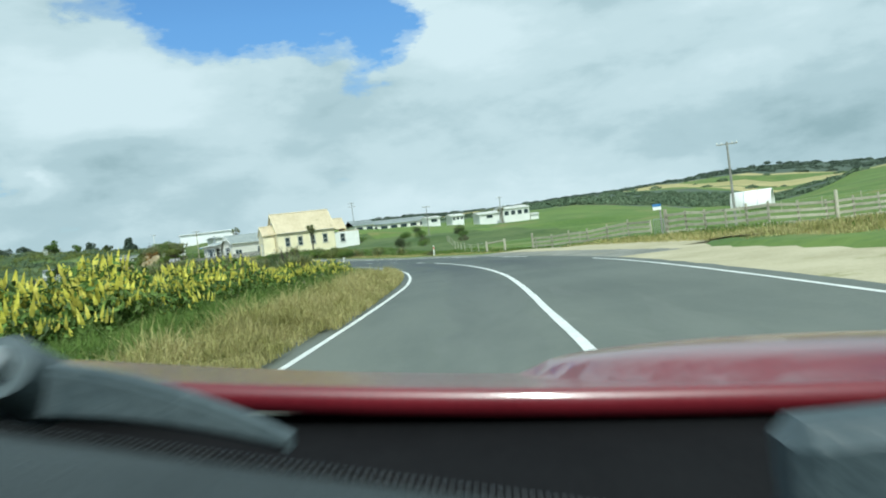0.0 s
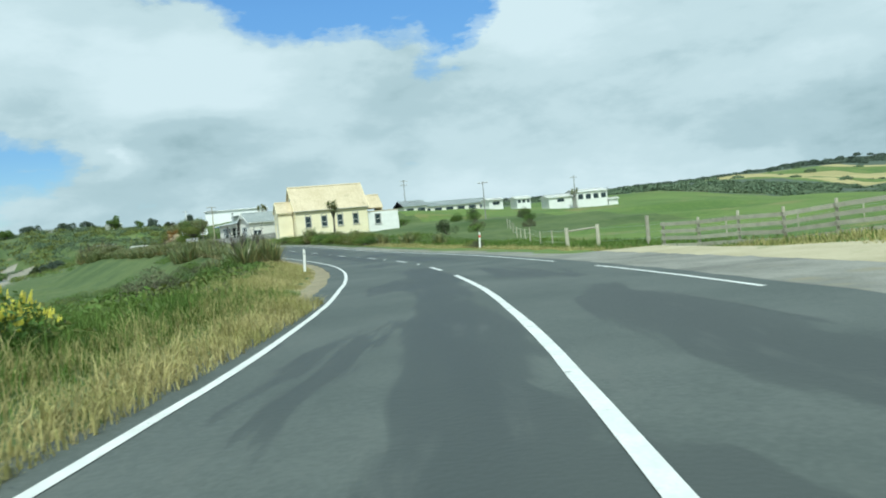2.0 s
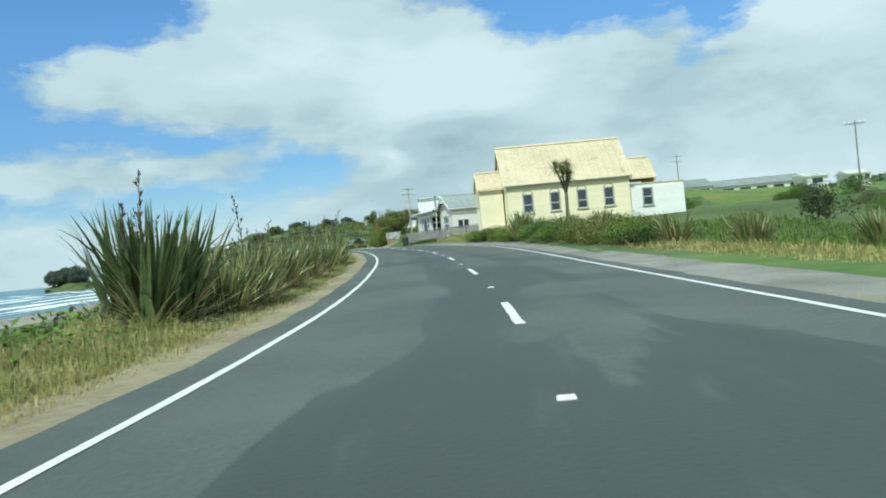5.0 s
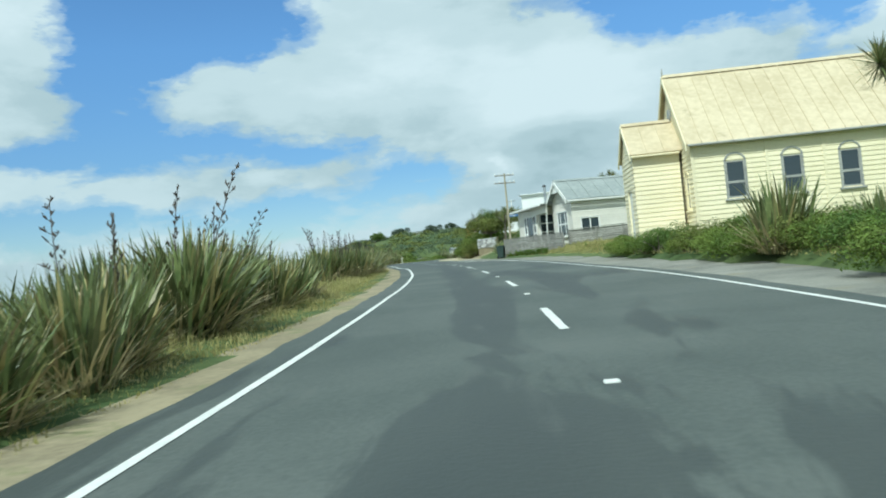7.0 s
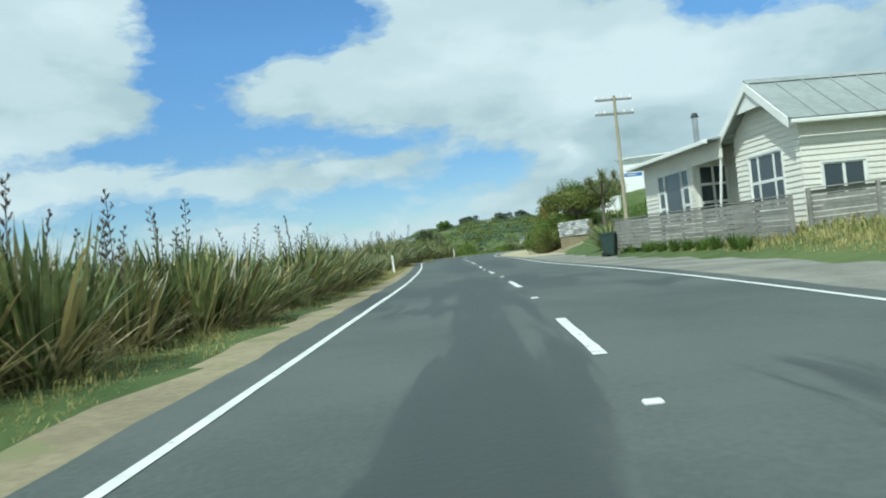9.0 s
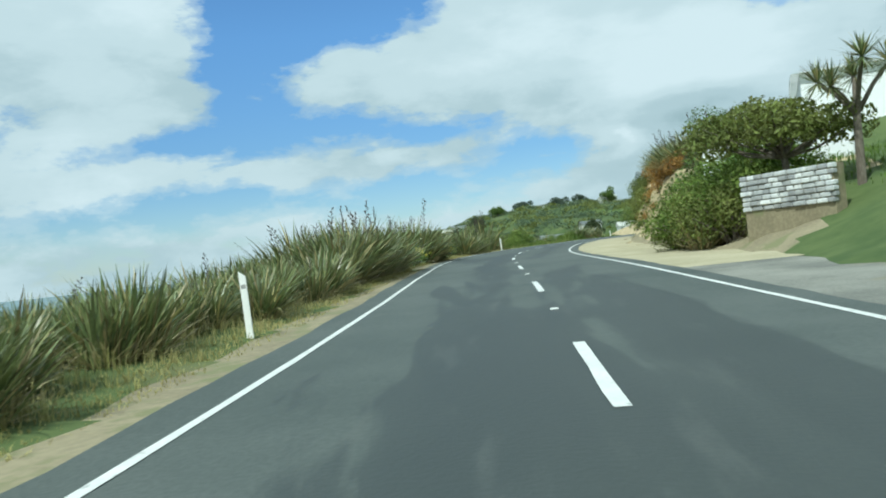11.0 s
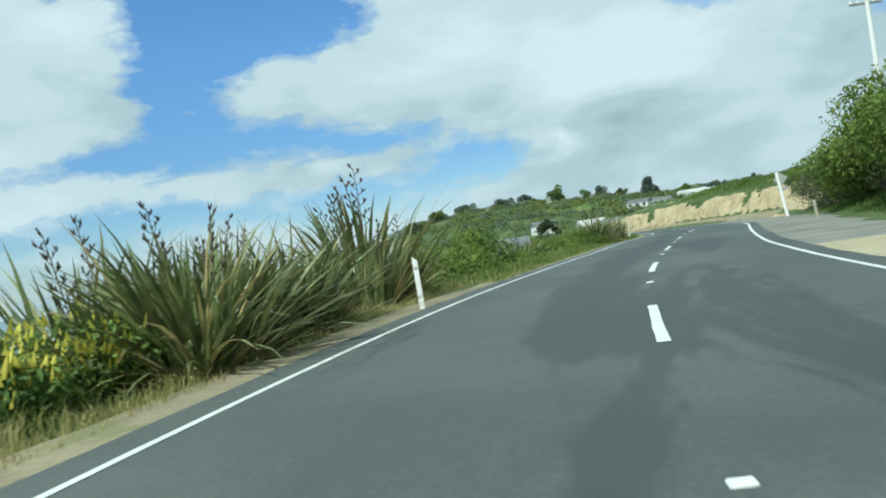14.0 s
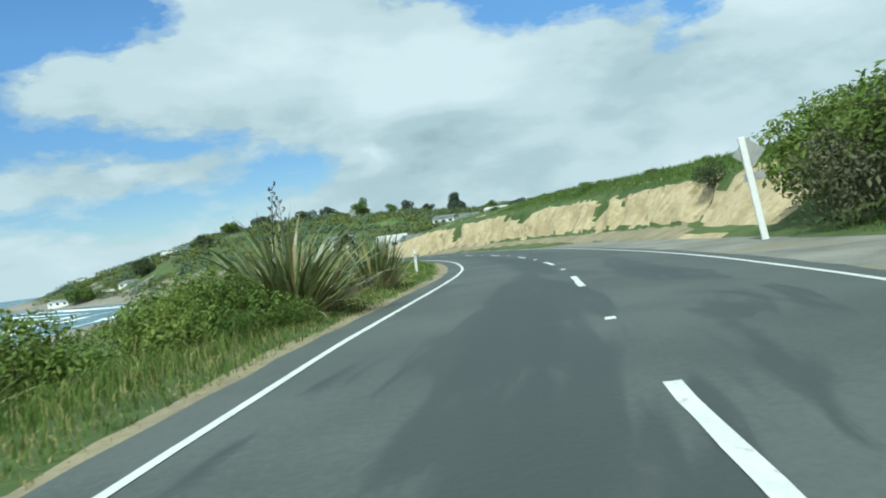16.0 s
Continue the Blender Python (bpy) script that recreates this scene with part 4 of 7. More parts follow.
def seam_roof(parent, m, length, slope, mat, pitch=0.62, rib=0.035, thick=0.05, name="roof"):
    """One roof slope: local x along the eave, local y up the slope, with raised seams."""
    bm = box((0, 0, 0), (length, slope, thick))
    roof = part(name, bm, M[mat], parent)
    roof.matrix_basis = m
    me = from_bm("seam", box((-0.022, 0, thick), (0.022, slope, thick + rib), 0.008), M[mat])
    n = max(1, round(length / pitch))
    for k in range(n + 1):
        s = part("seam", me, None, roof)
        s.location = (min(max(length * k / n, 0.022), length - 0.022), 0, 0)
    return roof


def gable_roof(parent, x0, x1, y0, y1, eave, ridge, over, mat, ends=0.2, pitch=0.62, cap=True):
    """Two slopes with the ridge along local x; over: the overhang past the walls."""
    mid, half = (y0 + y1) / 2, (y1 - y0) / 2
    rise = ridge - eave
    ang = math.atan2(rise, half)
    drop = over * math.tan(ang)
    slope = math.hypot(half + over, rise + drop)
    a = Matrix.Translation((x0 - ends, y0 - over, eave - drop)) @ Matrix.Rotation(ang, 4, "X")
    seam_roof(parent, a, x1 - x0 + 2 * ends, slope, mat, pitch)
    b = Matrix.Translation((x1 + ends, y1 + over, eave - drop)) @ Matrix.Rotation(math.pi, 4, "Z") @ Matrix.Rotation(ang, 4, "X")
    seam_roof(parent, b, x1 - x0 + 2 * ends, slope, mat, pitch)
    if cap:
        part("ridge_cap", prism(((mid - 0.16, ridge + 0.0), (mid, ridge + 0.15), (mid + 0.16, ridge + 0.0)), "x", x0 - ends - 0.02, x1 + ends + 0.02), M[mat], parent)
    return ang


def bargeboards(parent, x, y0, y1, eave, ridge, over, mat, width=0.2, thick=0.05):
    mid, half = (y0 + y1) / 2, (y1 - y0) / 2
    k = (ridge - eave) / half
    e = eave - over * k
    for a in (y0 - over, y1 + over):
        part("bargeboard", prism(((a, e - width), (mid, ridge - width), (mid, ridge + 0.06), (a, e + 0.06)), "x", x - thick, x), M[mat], parent)


def rot(a):
    return Matrix.Rotation(radians(a), 4, "Z")


def build_church():
    base = pose(26.6, 134.5, 1.4, 0, 0, 3.0)
    c = thing("church", base, "small cream weatherboard church with ribbed cream roof and arched windows", "church")
    L, D, H, R = 10.0, 6.2, 3.85, 7.0
    T = Matrix.Translation
    wins = [(u, 1.35) for u in (1.3, 3.5, 5.7, 7.9)]
    ops = [(u, z, u + 0.72, z + 1.45) for u, z in wins]
    boarded_wall(c, T((0, 0, 0)), L, H, ops)
    for u, z in wins:
        sash_window(c, T((u, 0, z)), 0.72, 1.45, True, (0.42,), frame="trim_grey")
    boarded_wall(c, T((L, D, 0)) @ rot(180), L, H, boards=False)
    boarded_wall(c, T((0, D, 0)) @ rot(-90), D, H, [(5.05, 1.1, 5.5, 2.4)], gable=R - H - 0.1)
    sash_window(c, T((0, D - 5.05, 1.1)) @ rot(-90), 0.45, 1.3, True, (0.5,), frame="cream_paint")
    boarded_wall(c, T((L, 0, 0)) @ rot(90), D, H, gable=R - H - 0.1, boards=False)
    vent = bmesh.new()
    bmesh.ops.create_cone(vent, cap_ends=True, segments=20, radius1=0.28, radius2=0.28, depth=0.08, matrix=T((-0.05, D / 2, 5.35)) @ Matrix.Rotation(math.pi / 2, 4, "Y"))
    part("louvre", vent, M["trim_grey"], c, "round grey gable louvre")
    gable_roof(c, 0, L, 0, D, H, R, 0.28, "cream_roof")
    bargeboards(c, -0.2, 0, D, H, R, 0.28, "cream_paint")
    bargeboards(c, L + 0.25, 0, D, H, R, 0.28, "cream_paint")
    part("finial", tube((-0.18, D / 2, R + 0.08), (-0.18, D / 2, R + 0.42), 0.05, 0.02), M["trim_grey"], c)
    part("gutter", box((-0.15, -0.36, H - 0.34), (L + 0.15, -0.26, H - 0.25), 0.02), M["trim_grey"], c)
    for u in (0.03, 2.9, 5.1, 9.9):
        part("corner_board", box((u - 0.05, -0.055, 0), (u + 0.07, -0.035, H - 0.3)), M["cream_paint"], c)
    # porch at the west end
    px, p0, p1, ph, pr = -2.05, 1.55, 4.65, 3.75, 5.05
    boarded_wall(c, T((px, p0, 0)), -px - 0.14, ph)
    boarded_wall(c, T((-0.14, p1, 0)) @ rot(180), -px - 0.14, ph, boards=False)
    boarded_wall(c, T((px, p1, 0)) @ rot(-90), p1 - p0, ph, [(1.0, 0.0, 2.1, 2.2)], gable=pr - ph - 0.08)
    part("door", box((px + 0.05, p1 - 2.1, 0), (px + 0.1, p1 - 1.0, 2.2), 0.01), M["house_paint"], c, "pale painted double church door")
    gable_roof(c, px, -0.14, p0, p1, ph, pr, 0.22, "cream_roof", ends=0.12)
    bargeboards(c, px - 0.12, p0, p1, ph, pr, 0.22, "cream_paint")
    part("gutter", box((px - 0.1, p0 - 0.29, ph - 0.28), (-0.14, p0 - 0.2, ph - 0.2), 0.02), M["cream_paint"], c)
    # chancel and flat-topped vestry at the east end
    gable_roof(c, L + 0.14, L + 2.6, 1.3, 4.9, 3.5, 5.2, 0.2, "cream_roof", ends=0.05)
    boarded_wall(c, T((L + 2.6, 1.3, 0)) @ rot(90), 3.6, 3.5, gable=1.7, boards=False)
    v = [(1.0, 1.1, 1.75, 2.45)]
    boarded_wall(c, T((L + 0.14, 0.35, 0)), 4.4, 2.8, v, mat="white_paint")
    sash_window(c, T((L + 1.14, 0.35, 1.1)), 0.75, 1.35, False, (0.5,), frame="trim_grey")
    boarded_wall(c, T((L + 4.54, 0.35, 0)) @ rot(90), 4.6, 2.8, mat="white_paint", boards=False)
    boarded_wall(c, T((L + 4.54, 4.95, 0)) @ rot(180), 4.4, 2.8, mat="white_paint", boards=False)
    part("roof", box((L + 0.14, 0.3, 2.8), (L + 4.6, 5.0, 2.91), 0.02), M["cream_roof"], c, "flat cream parapet capping")
    part("foundation", box((-2.2, 0.05, -1.2), (L + 4.1, D - 0.1, 0.0)), M["trim_grey"], c, "dark foundation wall")


def build_villa():
    base = pose(22.3, 157.2, 1.55, 0, 0, 19.0)
    h = thing("villa", base, "white weatherboard villa with grey iron roof and front verandah", "house")
    T = Matrix.Translation
    L, D, H, R = 14.5, 3.9, 3.45, 4.75
    ops = [(0.6, 0.95, 1.9, 1.95), (5.3, 1.05, 7.1, 2.25), (8.9, 1.0, 9.6, 2.3)]
    boarded_wall(h, T((0, 0, 0)), L, H, ops, "house_paint", 0.17)
    sash_window(h, T((0.6, 0, 0.95)), 1.3, 1.0, False, (), (0.5,), blind="shaded_interior")
    sash_window(h, T((5.3, 0, 1.05)), 1.8, 1.2, False, (0.68,), (0.33, 0.66), blind="curtain")
    sash_window(h, T((8.9, 0, 1.0)), 0.7, 1.3, False, (0.5,))
    boarded_wall(h, T((L, D, 0)) @ rot(180), L, H, (), "house_paint", boards=False)
    boarded_wall(h, T((0, D, 0)) @ rot(-90), D, H, [(0.9, 0.85, 2.9, 2.55)], "house_paint", 0.17, gable=R - H - 0.1)
    sash_window(h, T((0, D - 0.9, 0.85)) @ rot(-90), 2.0, 1.7, False, (0.5,), (0.26, 0.74))
    boarded_wall(h, T((L, 0, 0)) @ rot(90), D, H, (), "house_paint", gable=R - H - 0.1, boards=False)
    gable_roof(h, 0, L, 0, D, H, R, 0.3, "grey_roof", ends=0.45, pitch=0.9)
    bargeboards(h, -0.45, 0, D, H, R, 0.3, "white_paint", 0.22)
    part("gable_panel", prism(((D / 2 - 0.8, R - 0.8), (D / 2 + 0.8, R - 0.8), (D / 2, R - 0.1)), "x", -0.42, -0.36), M["white_paint"], h, "white triangular gable panel")
    part("gutter", box((-0.4, -0.42, H - 0.34), (L + 0.3, -0.3, H - 0.22), 0.02), M["white_paint"], h)
    # front range: a glazed room that stands forward, and a recess under the same roof
    y0, y1 = D, D + 7.4
    fx, bx, by, top, rise = 0.9, -0.45, D + 2.5, 3.5, 0.95
    boarded_wall(h, T((bx, y1, 0)) @ rot(-90), y1 - by, top, [(1.5, 0.75, 4.55, 2.75)], "house_paint", 0.17)
    sash_window(h, T((bx, y1 - 1.5, 0.75)) @ rot(-90), 0.62, 2.0, False, (0.33, 0.66))
    sash_window(h, T((bx, y1 - 2.19, 0.75)) @ rot(-90), 1.6, 2.0, False, ())
    sash_window(h, T((bx, y1 - 3.86, 0.75)) @ rot(-90), 0.62, 2.0, False, (0.33, 0.66))
    boarded_wall(h, T((bx + 0.14, by, 0)), fx - bx - 0.14, top, [(0.08, 0.75, 1.13, 2.75)], "house_paint", 0.17)
    sash_window(h, T((bx + 0.22, by, 0.75)), 1.05, 2.0, False, (0.33, 0.66), (0.5,))
    boarded_wall(h, T((fx, by, 0)) @ rot(-90), by - y0, top, (), "house_paint", 0.17)
    boarded_wall(h, T((fx + 7.2, y1, 0)) @ rot(180), 7.2 + fx - bx, top, [(3.2, 0.9, 4.4, 2.1)], "house_paint", 0.17)
    hip = bmesh.new()
    o = 0.5
    pts = [(bx - o, y0 - 0.1, top - 0.12), (bx - o, y1 + o, top - 0.12), (fx + 7.2 + o, y1 + o, top - 0.12), (fx + 7.2 + o, y0 - 0.1, top - 0.12), (fx + 3.4, y0 - 0.1, top + rise), (fx + 3.4, y1 - 3.2, top + rise)]
    vs = [hip.verts.new(p) for p in pts]
    for f in ((0, 4, 5, 1), (1, 5, 2), (2, 5, 4, 3), (0, 1, 2, 3), (0, 3, 4)):
        hip.faces.new([vs[k] for k in f])
    bmesh.ops.recalc_face_normals(hip, faces=hip.faces)
    part("hip_roof", hip, M["grey_roof"], h)
    part("gutter", box((bx - o - 0.12, y0 - 0.05, top - 0.24), (bx - o, y1 + o, top - 0.1), 0.02), M["white_paint"], h)
    part("gutter", box((bx - o, y1 + o, top - 0.24), (fx + 7.2 + o, y1 + o + 0.12, top - 0.1), 0.02), M["white_paint"], h)
    part("verandah_beam", box((bx - 0.05, y0 + 0.1, top - 0.75), (bx + 0.05, by - 0.04, top - 0.14), 0.01), M["house_paint"], h)
    part("verandah_floor", box((bx - 0.1, y0, -0.15), (fx, by, 0.02), 0.01), M["timber_grey"], h)
    part("brace", tube((bx + 0.02, y0 + 0.75, 0.2), (bx + 0.02, y0 + 0.12, top - 0.4), 0.05), M["white_paint"], h)
    flue = part("flue", tube((fx + 1.0, y1 - 0.3, top + 0.0), (fx + 1.0, y1 - 0.3, top + 1.75), 0.12, n=12), M["steel"], h, "round steel chimney flue")
    part("cowl", tube((fx + 1.0, y1 - 0.3, top + 1.75), (fx + 1.0, y1 - 0.3, top + 1.93), 0.18, 0.1, 12), M["black_plastic"], flue)
    part("foundation", box((0.05, 0.05, -1.3), (L - 0.1, D, 0.0)), M["trim_grey"], h)
    part("foundation", box((fx, y0, -1.3), (fx + 7.0, y1 - 0.1, 0.0)), M["trim_grey"], h)


def slat_fence(a, b, panels, height, lean=0.0):
    """A weathered slatted fence between two ground points."""
    a, b = Vector(a), Vector(b)
    d = b - a
    f = thing("slat_fence", Matrix.Translation(a) @ Matrix.Rotation(math.atan2(d.y, d.x), 4, "Z"), "weathered grey timber slat fence before the villa", "fence", "villa fence")
    L = math.hypot(d.x, d.y)
    for k in range(panels + 1):
        x = L * k / panels
        part("post", box((x - 0.05, -0.06, d.z * k / panels - 0.35), (x + 0.05, 0.05, d.z * k / panels + height + 0.03), 0.012), M["timber_grey"], f)
    rows = 8
    for k in range(panels):
        x0, x1 = L * k / panels + 0.05, L * (k + 1) / panels - 0.05
        z0, z1 = d.z * k / panels, d.z * (k + 1) / panels
        for r in range(rows):
            z = 0.08 + (height - 0.1) * r / rows
            t = (height - 0.1) / rows - 0.018
            v = [(x0, 0.035, z0 + z), (x1, 0.035, z1 + z), (x1, 0.06, z1 + z), (x0, 0.06, z0 + z), (x0, 0.035, z0 + z + t), (x1, 0.035, z1 + z + t), (x1, 0.06, z1 + z + t), (x0, 0.06, z0 + z + t)]
            part("slat", mesh_of("slat", v, [(0, 1, 5, 4), (1, 2, 6, 5), (2, 3, 7, 6), (3, 0, 4, 7), (4, 5, 6, 7), (3, 2, 1, 0)], M["timber_grey"]), None, f)
    rail = [(0, -0.05, height), (L, -0.05, d.z + height), (L, 0.09, d.z + height), (0, 0.09, height)]
    part("cap_rail", mesh_of("cap_rail", rail + [(x, y, z + 0.035) for x, y, z in rail], [(0, 1, 5, 4), (1, 2, 6, 5), (2, 3, 7, 6), (3, 0, 4, 7), (4, 5, 6, 7), (3, 2, 1, 0)], M["timber_grey"]), None, f)
    return f


build_church()
build_villa()
slat_fence((21.5, 155.2, 1.3), (16.8, 168.5, 1.5), 8, 1.3)
slat_fence((21.9, 154.9, 1.45), (34.5, 158.3, 1.75), 7, 1.25)

# ---- plants ----


def blade(out_v, out_f, root, az, lean, length, width, droop, rnd, segs=5, twist=0.0):
    """One strap leaf as a strip that leans out and droops; appended to vertex and face lists."""
    d = Vector((math.cos(az), math.sin(az), 0))
    side = Vector((-math.sin(az + twist), math.cos(az + twist), 0))
    p, ang, i0 = Vector(root), lean, len(out_v)
    step = length / segs
    for k in range(segs + 1):
        u = k / segs
        w = width * (0.55 + 0.9 * u if u < 0.4 else 0.91 * (1 - ((u - 0.4) / 0.6) ** 1.6) + 0.02)
        out_v.append(p - side * w * 0.5)
        out_v.append(p + side * w * 0.5)
        p = p + (d * math.sin(ang) + Vector((0, 0, math.cos(ang)))) * step
        ang += droop * (0.3 + 1.4 * u) / segs
    for k in range(segs):
        a = i0 + 2 * k
        out_f.append((a, a + 1, a + 3, a + 2))


def flax_leaves(seed, count, size, spread, dead=False, droop=0.0, mat="flax_leaf"):
    """Strap leaves of one plant; droop: 0 for stiff upright fans, 1 for leaves that arch over to the ground."""
    rnd = random.Random(seed)
    v, f = [], []
    for _ in range(count):
        az = rnd.uniform(0, 2 * math.pi)
        r = spread * rnd.random() ** 0.5
        root = (r * math.cos(az + rnd.uniform(-1, 1)), r * math.sin(az + rnd.uniform(-1, 1)), -0.08)
        if dead:
            blade(v, f, root, az, rnd.uniform(0.7, 1.35), size * rnd.uniform(0.5, 0.95), rnd.uniform(0.035, 0.06), rnd.uniform(0.3, 0.9), rnd, 4, rnd.uniform(-0.6, 0.6))
        else:
            blade(v, f, root, az, abs(rnd.gauss(0.24 + 0.34 * droop, 0.2 + 0.1 * droop)), size * rnd.uniform(0.6, 1.08), rnd.uniform(0.06, 0.11), max(0, rnd.gauss(0.3 + 0.75 * droop, 0.4)), rnd, 6, rnd.uniform(-0.9, 0.9))
    return mesh_of("leaves", v, f, M["flax_dead" if dead else mat])


def flower_stalk(seed, height):
    """A dark flax flower stalk with short alternate branches of seed pods."""
    rnd = random.Random(seed)
    bm = bmesh.new()
    bend, az = rnd.uniform(0.02, 0.3), rnd.uniform(0, 6.28)
    at = lambda u: Vector((math.cos(az) * bend * u * u * height * 0.5, math.sin(az) * bend * u * u * height * 0.5, height * u))
    for k in range(6):
        add_tube(bm, at(k / 6), at((k + 1) / 6), 0.017 * (1 - 0.6 * k / 6), 0.017 * (1 - 0.6 * (k + 1) / 6), 5)
    for k in range(13):
        u = 0.56 + 0.43 * k / 12
        p = at(u)
        a = az + k * math.pi + rnd.uniform(-0.5, 0.5)
        tip = p + Vector((math.cos(a), math.sin(a), 0.9)) * rnd.uniform(0.09, 0.22) * (1.2 - 0.7 * (k / 12))
        add_tube(bm, p, tip, 0.007, 0.005, 4)
        for _ in range(4):
            q = p.lerp(tip, rnd.uniform(0.45, 1.0))
            e = q + Vector((rnd.uniform(-0.05, 0.05), rnd.uniform(-0.05, 0.05), rnd.uniform(0.04, 0.10)))
            add_tube(bm, q, e, 0.017, 0.007, 4)
    return from_bm("flower_stalk", bm, M["flax_stalk"])


FLAX_LEAVES = [flax_leaves(10 + k, 200, 1.9, 0.45, droop=(0.0, 0.1, 0.3, 0.2, 0.45)[k]) for k in range(5)]
FLAX_ARCHED = [flax_leaves(20 + k, 240, 2.3, 0.5, droop=0.7 + 0.2 * k) for k in range(3)]
FLAX_UPRIGHT = flax_leaves(28, 330, 1.9, 0.55, mat="flax_green")
FLAX_DEAD = [flax_leaves(30 + k, 105, 1.75, 0.5, True) for k in range(3)]
STALKS = [flower_stalk(50 + k, 2.3 + 0.2 * k) for k in range(6)]


def flax(pos, scale=1.0, stalks=0, seed=0, tall=1.0, group="flax along the road", arched=0.15):
    rnd = random.Random(seed)
    look_of = "with tall dark flower stalks" if stalks else "with long arching leaves"
    ob = thing("flax_bush", Matrix.LocRotScale(pos, Euler((rnd.uniform(-0.1, 0.1), rnd.uniform(-0.1, 0.1), rnd.uniform(0, 6.28))), (scale, scale, scale * tall)),
               "olive flax bush " + look_of + " beside the road", "flax bush", group)
    part("leaves", FLAX_ARCHED[rnd.randrange(3)] if rnd.random() < arched else FLAX_LEAVES[rnd.randrange(5)], None, ob)
    part("dead_leaves", FLAX_DEAD[rnd.randrange(3)], None, ob, "dry straw-coloured fallen leaves")
    for _ in range(stalks):
        s = part("flower_stalk", STALKS[rnd.randrange(6)], None, ob)
        k = rnd.uniform(0.66, 0.98)
        s.matrix_basis = Matrix.LocRotScale((rnd.uniform(-0.35, 0.35), rnd.uniform(-0.35, 0.35), 0), Euler((rnd.gauss(0, 0.13), rnd.gauss(0, 0.13), rnd.uniform(0, 6.28))), (k, k, k))
    return ob


def merged(name, sources, placements, mat, label, category):
    """Many copies of a few meshes joined into one object of kind stuff."""
    packs = []
    for me in sources:
        co = np.empty(3 * len(me.vertices))
        me.vertices.foreach_get("co", co)
        packs.append((co.reshape(-1, 3), np.array([tuple(p.vertices) for p in me.polygons])))
    V, F, n = [], [], 0
    for which, m in placements:
        co, fa = packs[which]
        a = np.array(m)
        V.append(co @ a[:3, :3].T + a[:3, 3])
        F.append(fa + n)
        n += len(co)
    me = bpy.data.meshes.new(name)
    me.from_pydata(np.concatenate(V).tolist(), [], np.concatenate(F).tolist())
    me.materials.append(mat)
    return tagged(new(name, me), label, category, kind="stuff")


def flax_mass(name, spots, seed):
    rnd = random.Random(seed)
    put = []
    for s, l, k in spots:
        put.append((rnd.randrange(5), Matrix.LocRotScale(on_ground(s, l), Euler((rnd.uniform(-0.1, 0.1), rnd.uniform(-0.1, 0.1), rnd.uniform(0, 6.28))), (k, k, k))))
    merged(name, FLAX_LEAVES, put, M["flax_leaf"], "dense olive flax thicket behind the roadside plants", "flax")


def leaf_cloud(seed, blobs, per, size, mat, name="foliage", flat=0.0, up=0.35):
    """Small folded leaves scattered over the shells of several uneven blobs: (x, y, z, rx, ry, rz)."""
    rng = np.random.default_rng(seed)
    V, F, n = [], [], 0
    for bx, by, bz, rx, ry, rz in blobs:
        c = int(per * (rx * ry + rx * rz + ry * rz) / 3 / 0.25)
        d = rng.normal(size=(c, 3))
        d[:, 2] = d[:, 2] + 0.25
        d /= np.linalg.norm(d, axis=1)[:, None]
        lump = 1 + 0.16 * np.sin(d[:, 0] * 7 + seed) * np.sin(d[:, 1] * 6 + 1.3 * seed) + 0.10 * np.sin(d[:, 2] * 13 + d[:, 0] * 11)
        rad = lump * (0.72 + 0.33 * rng.random(c) ** 0.6)
        p = d * rad[:, None] * (rx, ry, rz) + (bx, by, bz)
        nrm = d + rng.normal(size=(c, 3)) * 0.65 + (0, 0, up)
        nrm /= np.linalg.norm(nrm, axis=1)[:, None]
        t = np.cross(nrm, rng.normal(size=(c, 3)))
        t /= np.linalg.norm(t, axis=1)[:, None]
        b = np.cross(nrm, t)
        s = size * (0.6 + 0.8 * rng.random(c))[:, None]
        V.append(np.stack([p - t * s, p + b * s * 0.42 + nrm * s * 0.12, p + t * s, p - b * s * 0.42 + nrm * s * 0.12], 1).reshape(-1, 3))
        i = n + 4 * np.arange(c)[:, None]
        F.append(np.concatenate([i, i + 1, i + 2, i + 3], 1))
        n += 4 * c
    me = bpy.data.meshes.new(name)
    V, F = np.concatenate(V), np.concatenate(F)
    me.from_pydata(V.tolist(), [], F.tolist())
    me.materials.append(M[mat])
    return me


def blob_set(seed, n, spread, height, r):
    rnd = random.Random(seed)
    out = []
    for k in range(n):
        a, d = rnd.uniform(0, 6.28), spread * rnd.random() ** 0.6
        q = r * rnd.uniform(0.6, 1.15)
        out.append((d * math.cos(a), d * math.sin(a), max(q * 0.55, height * rnd.uniform(0.35, 0.8) * (1 - 0.5 * d / (spread + 0.01))), q, q, q * rnd.uniform(0.7, 0.95)))
    return out


def twigs(seed, blobs, r=0.035):
    """Bare stems from the ground into the crown."""
    rnd = random.Random(seed)
    bm = bmesh.new()
    for x, y, z, *_ in blobs:
        mid = Vector((x * 0.4, y * 0.4, z * 0.45))
        add_tube(bm, (x * 0.12, y * 0.12, -0.1), mid, r * 1.3, r, 5)
        add_tube(bm, mid, (x, y, z * 1.05), r, r * 0.4, 5)
    return from_bm("stem", bm, M["bark"])


def shrub_kind(seed, n, spread, height, r, mat, size, per=150):
    b = blob_set(seed, n, spread, height, r)
    return leaf_cloud(seed, b, per, size, mat), twigs(seed, b)


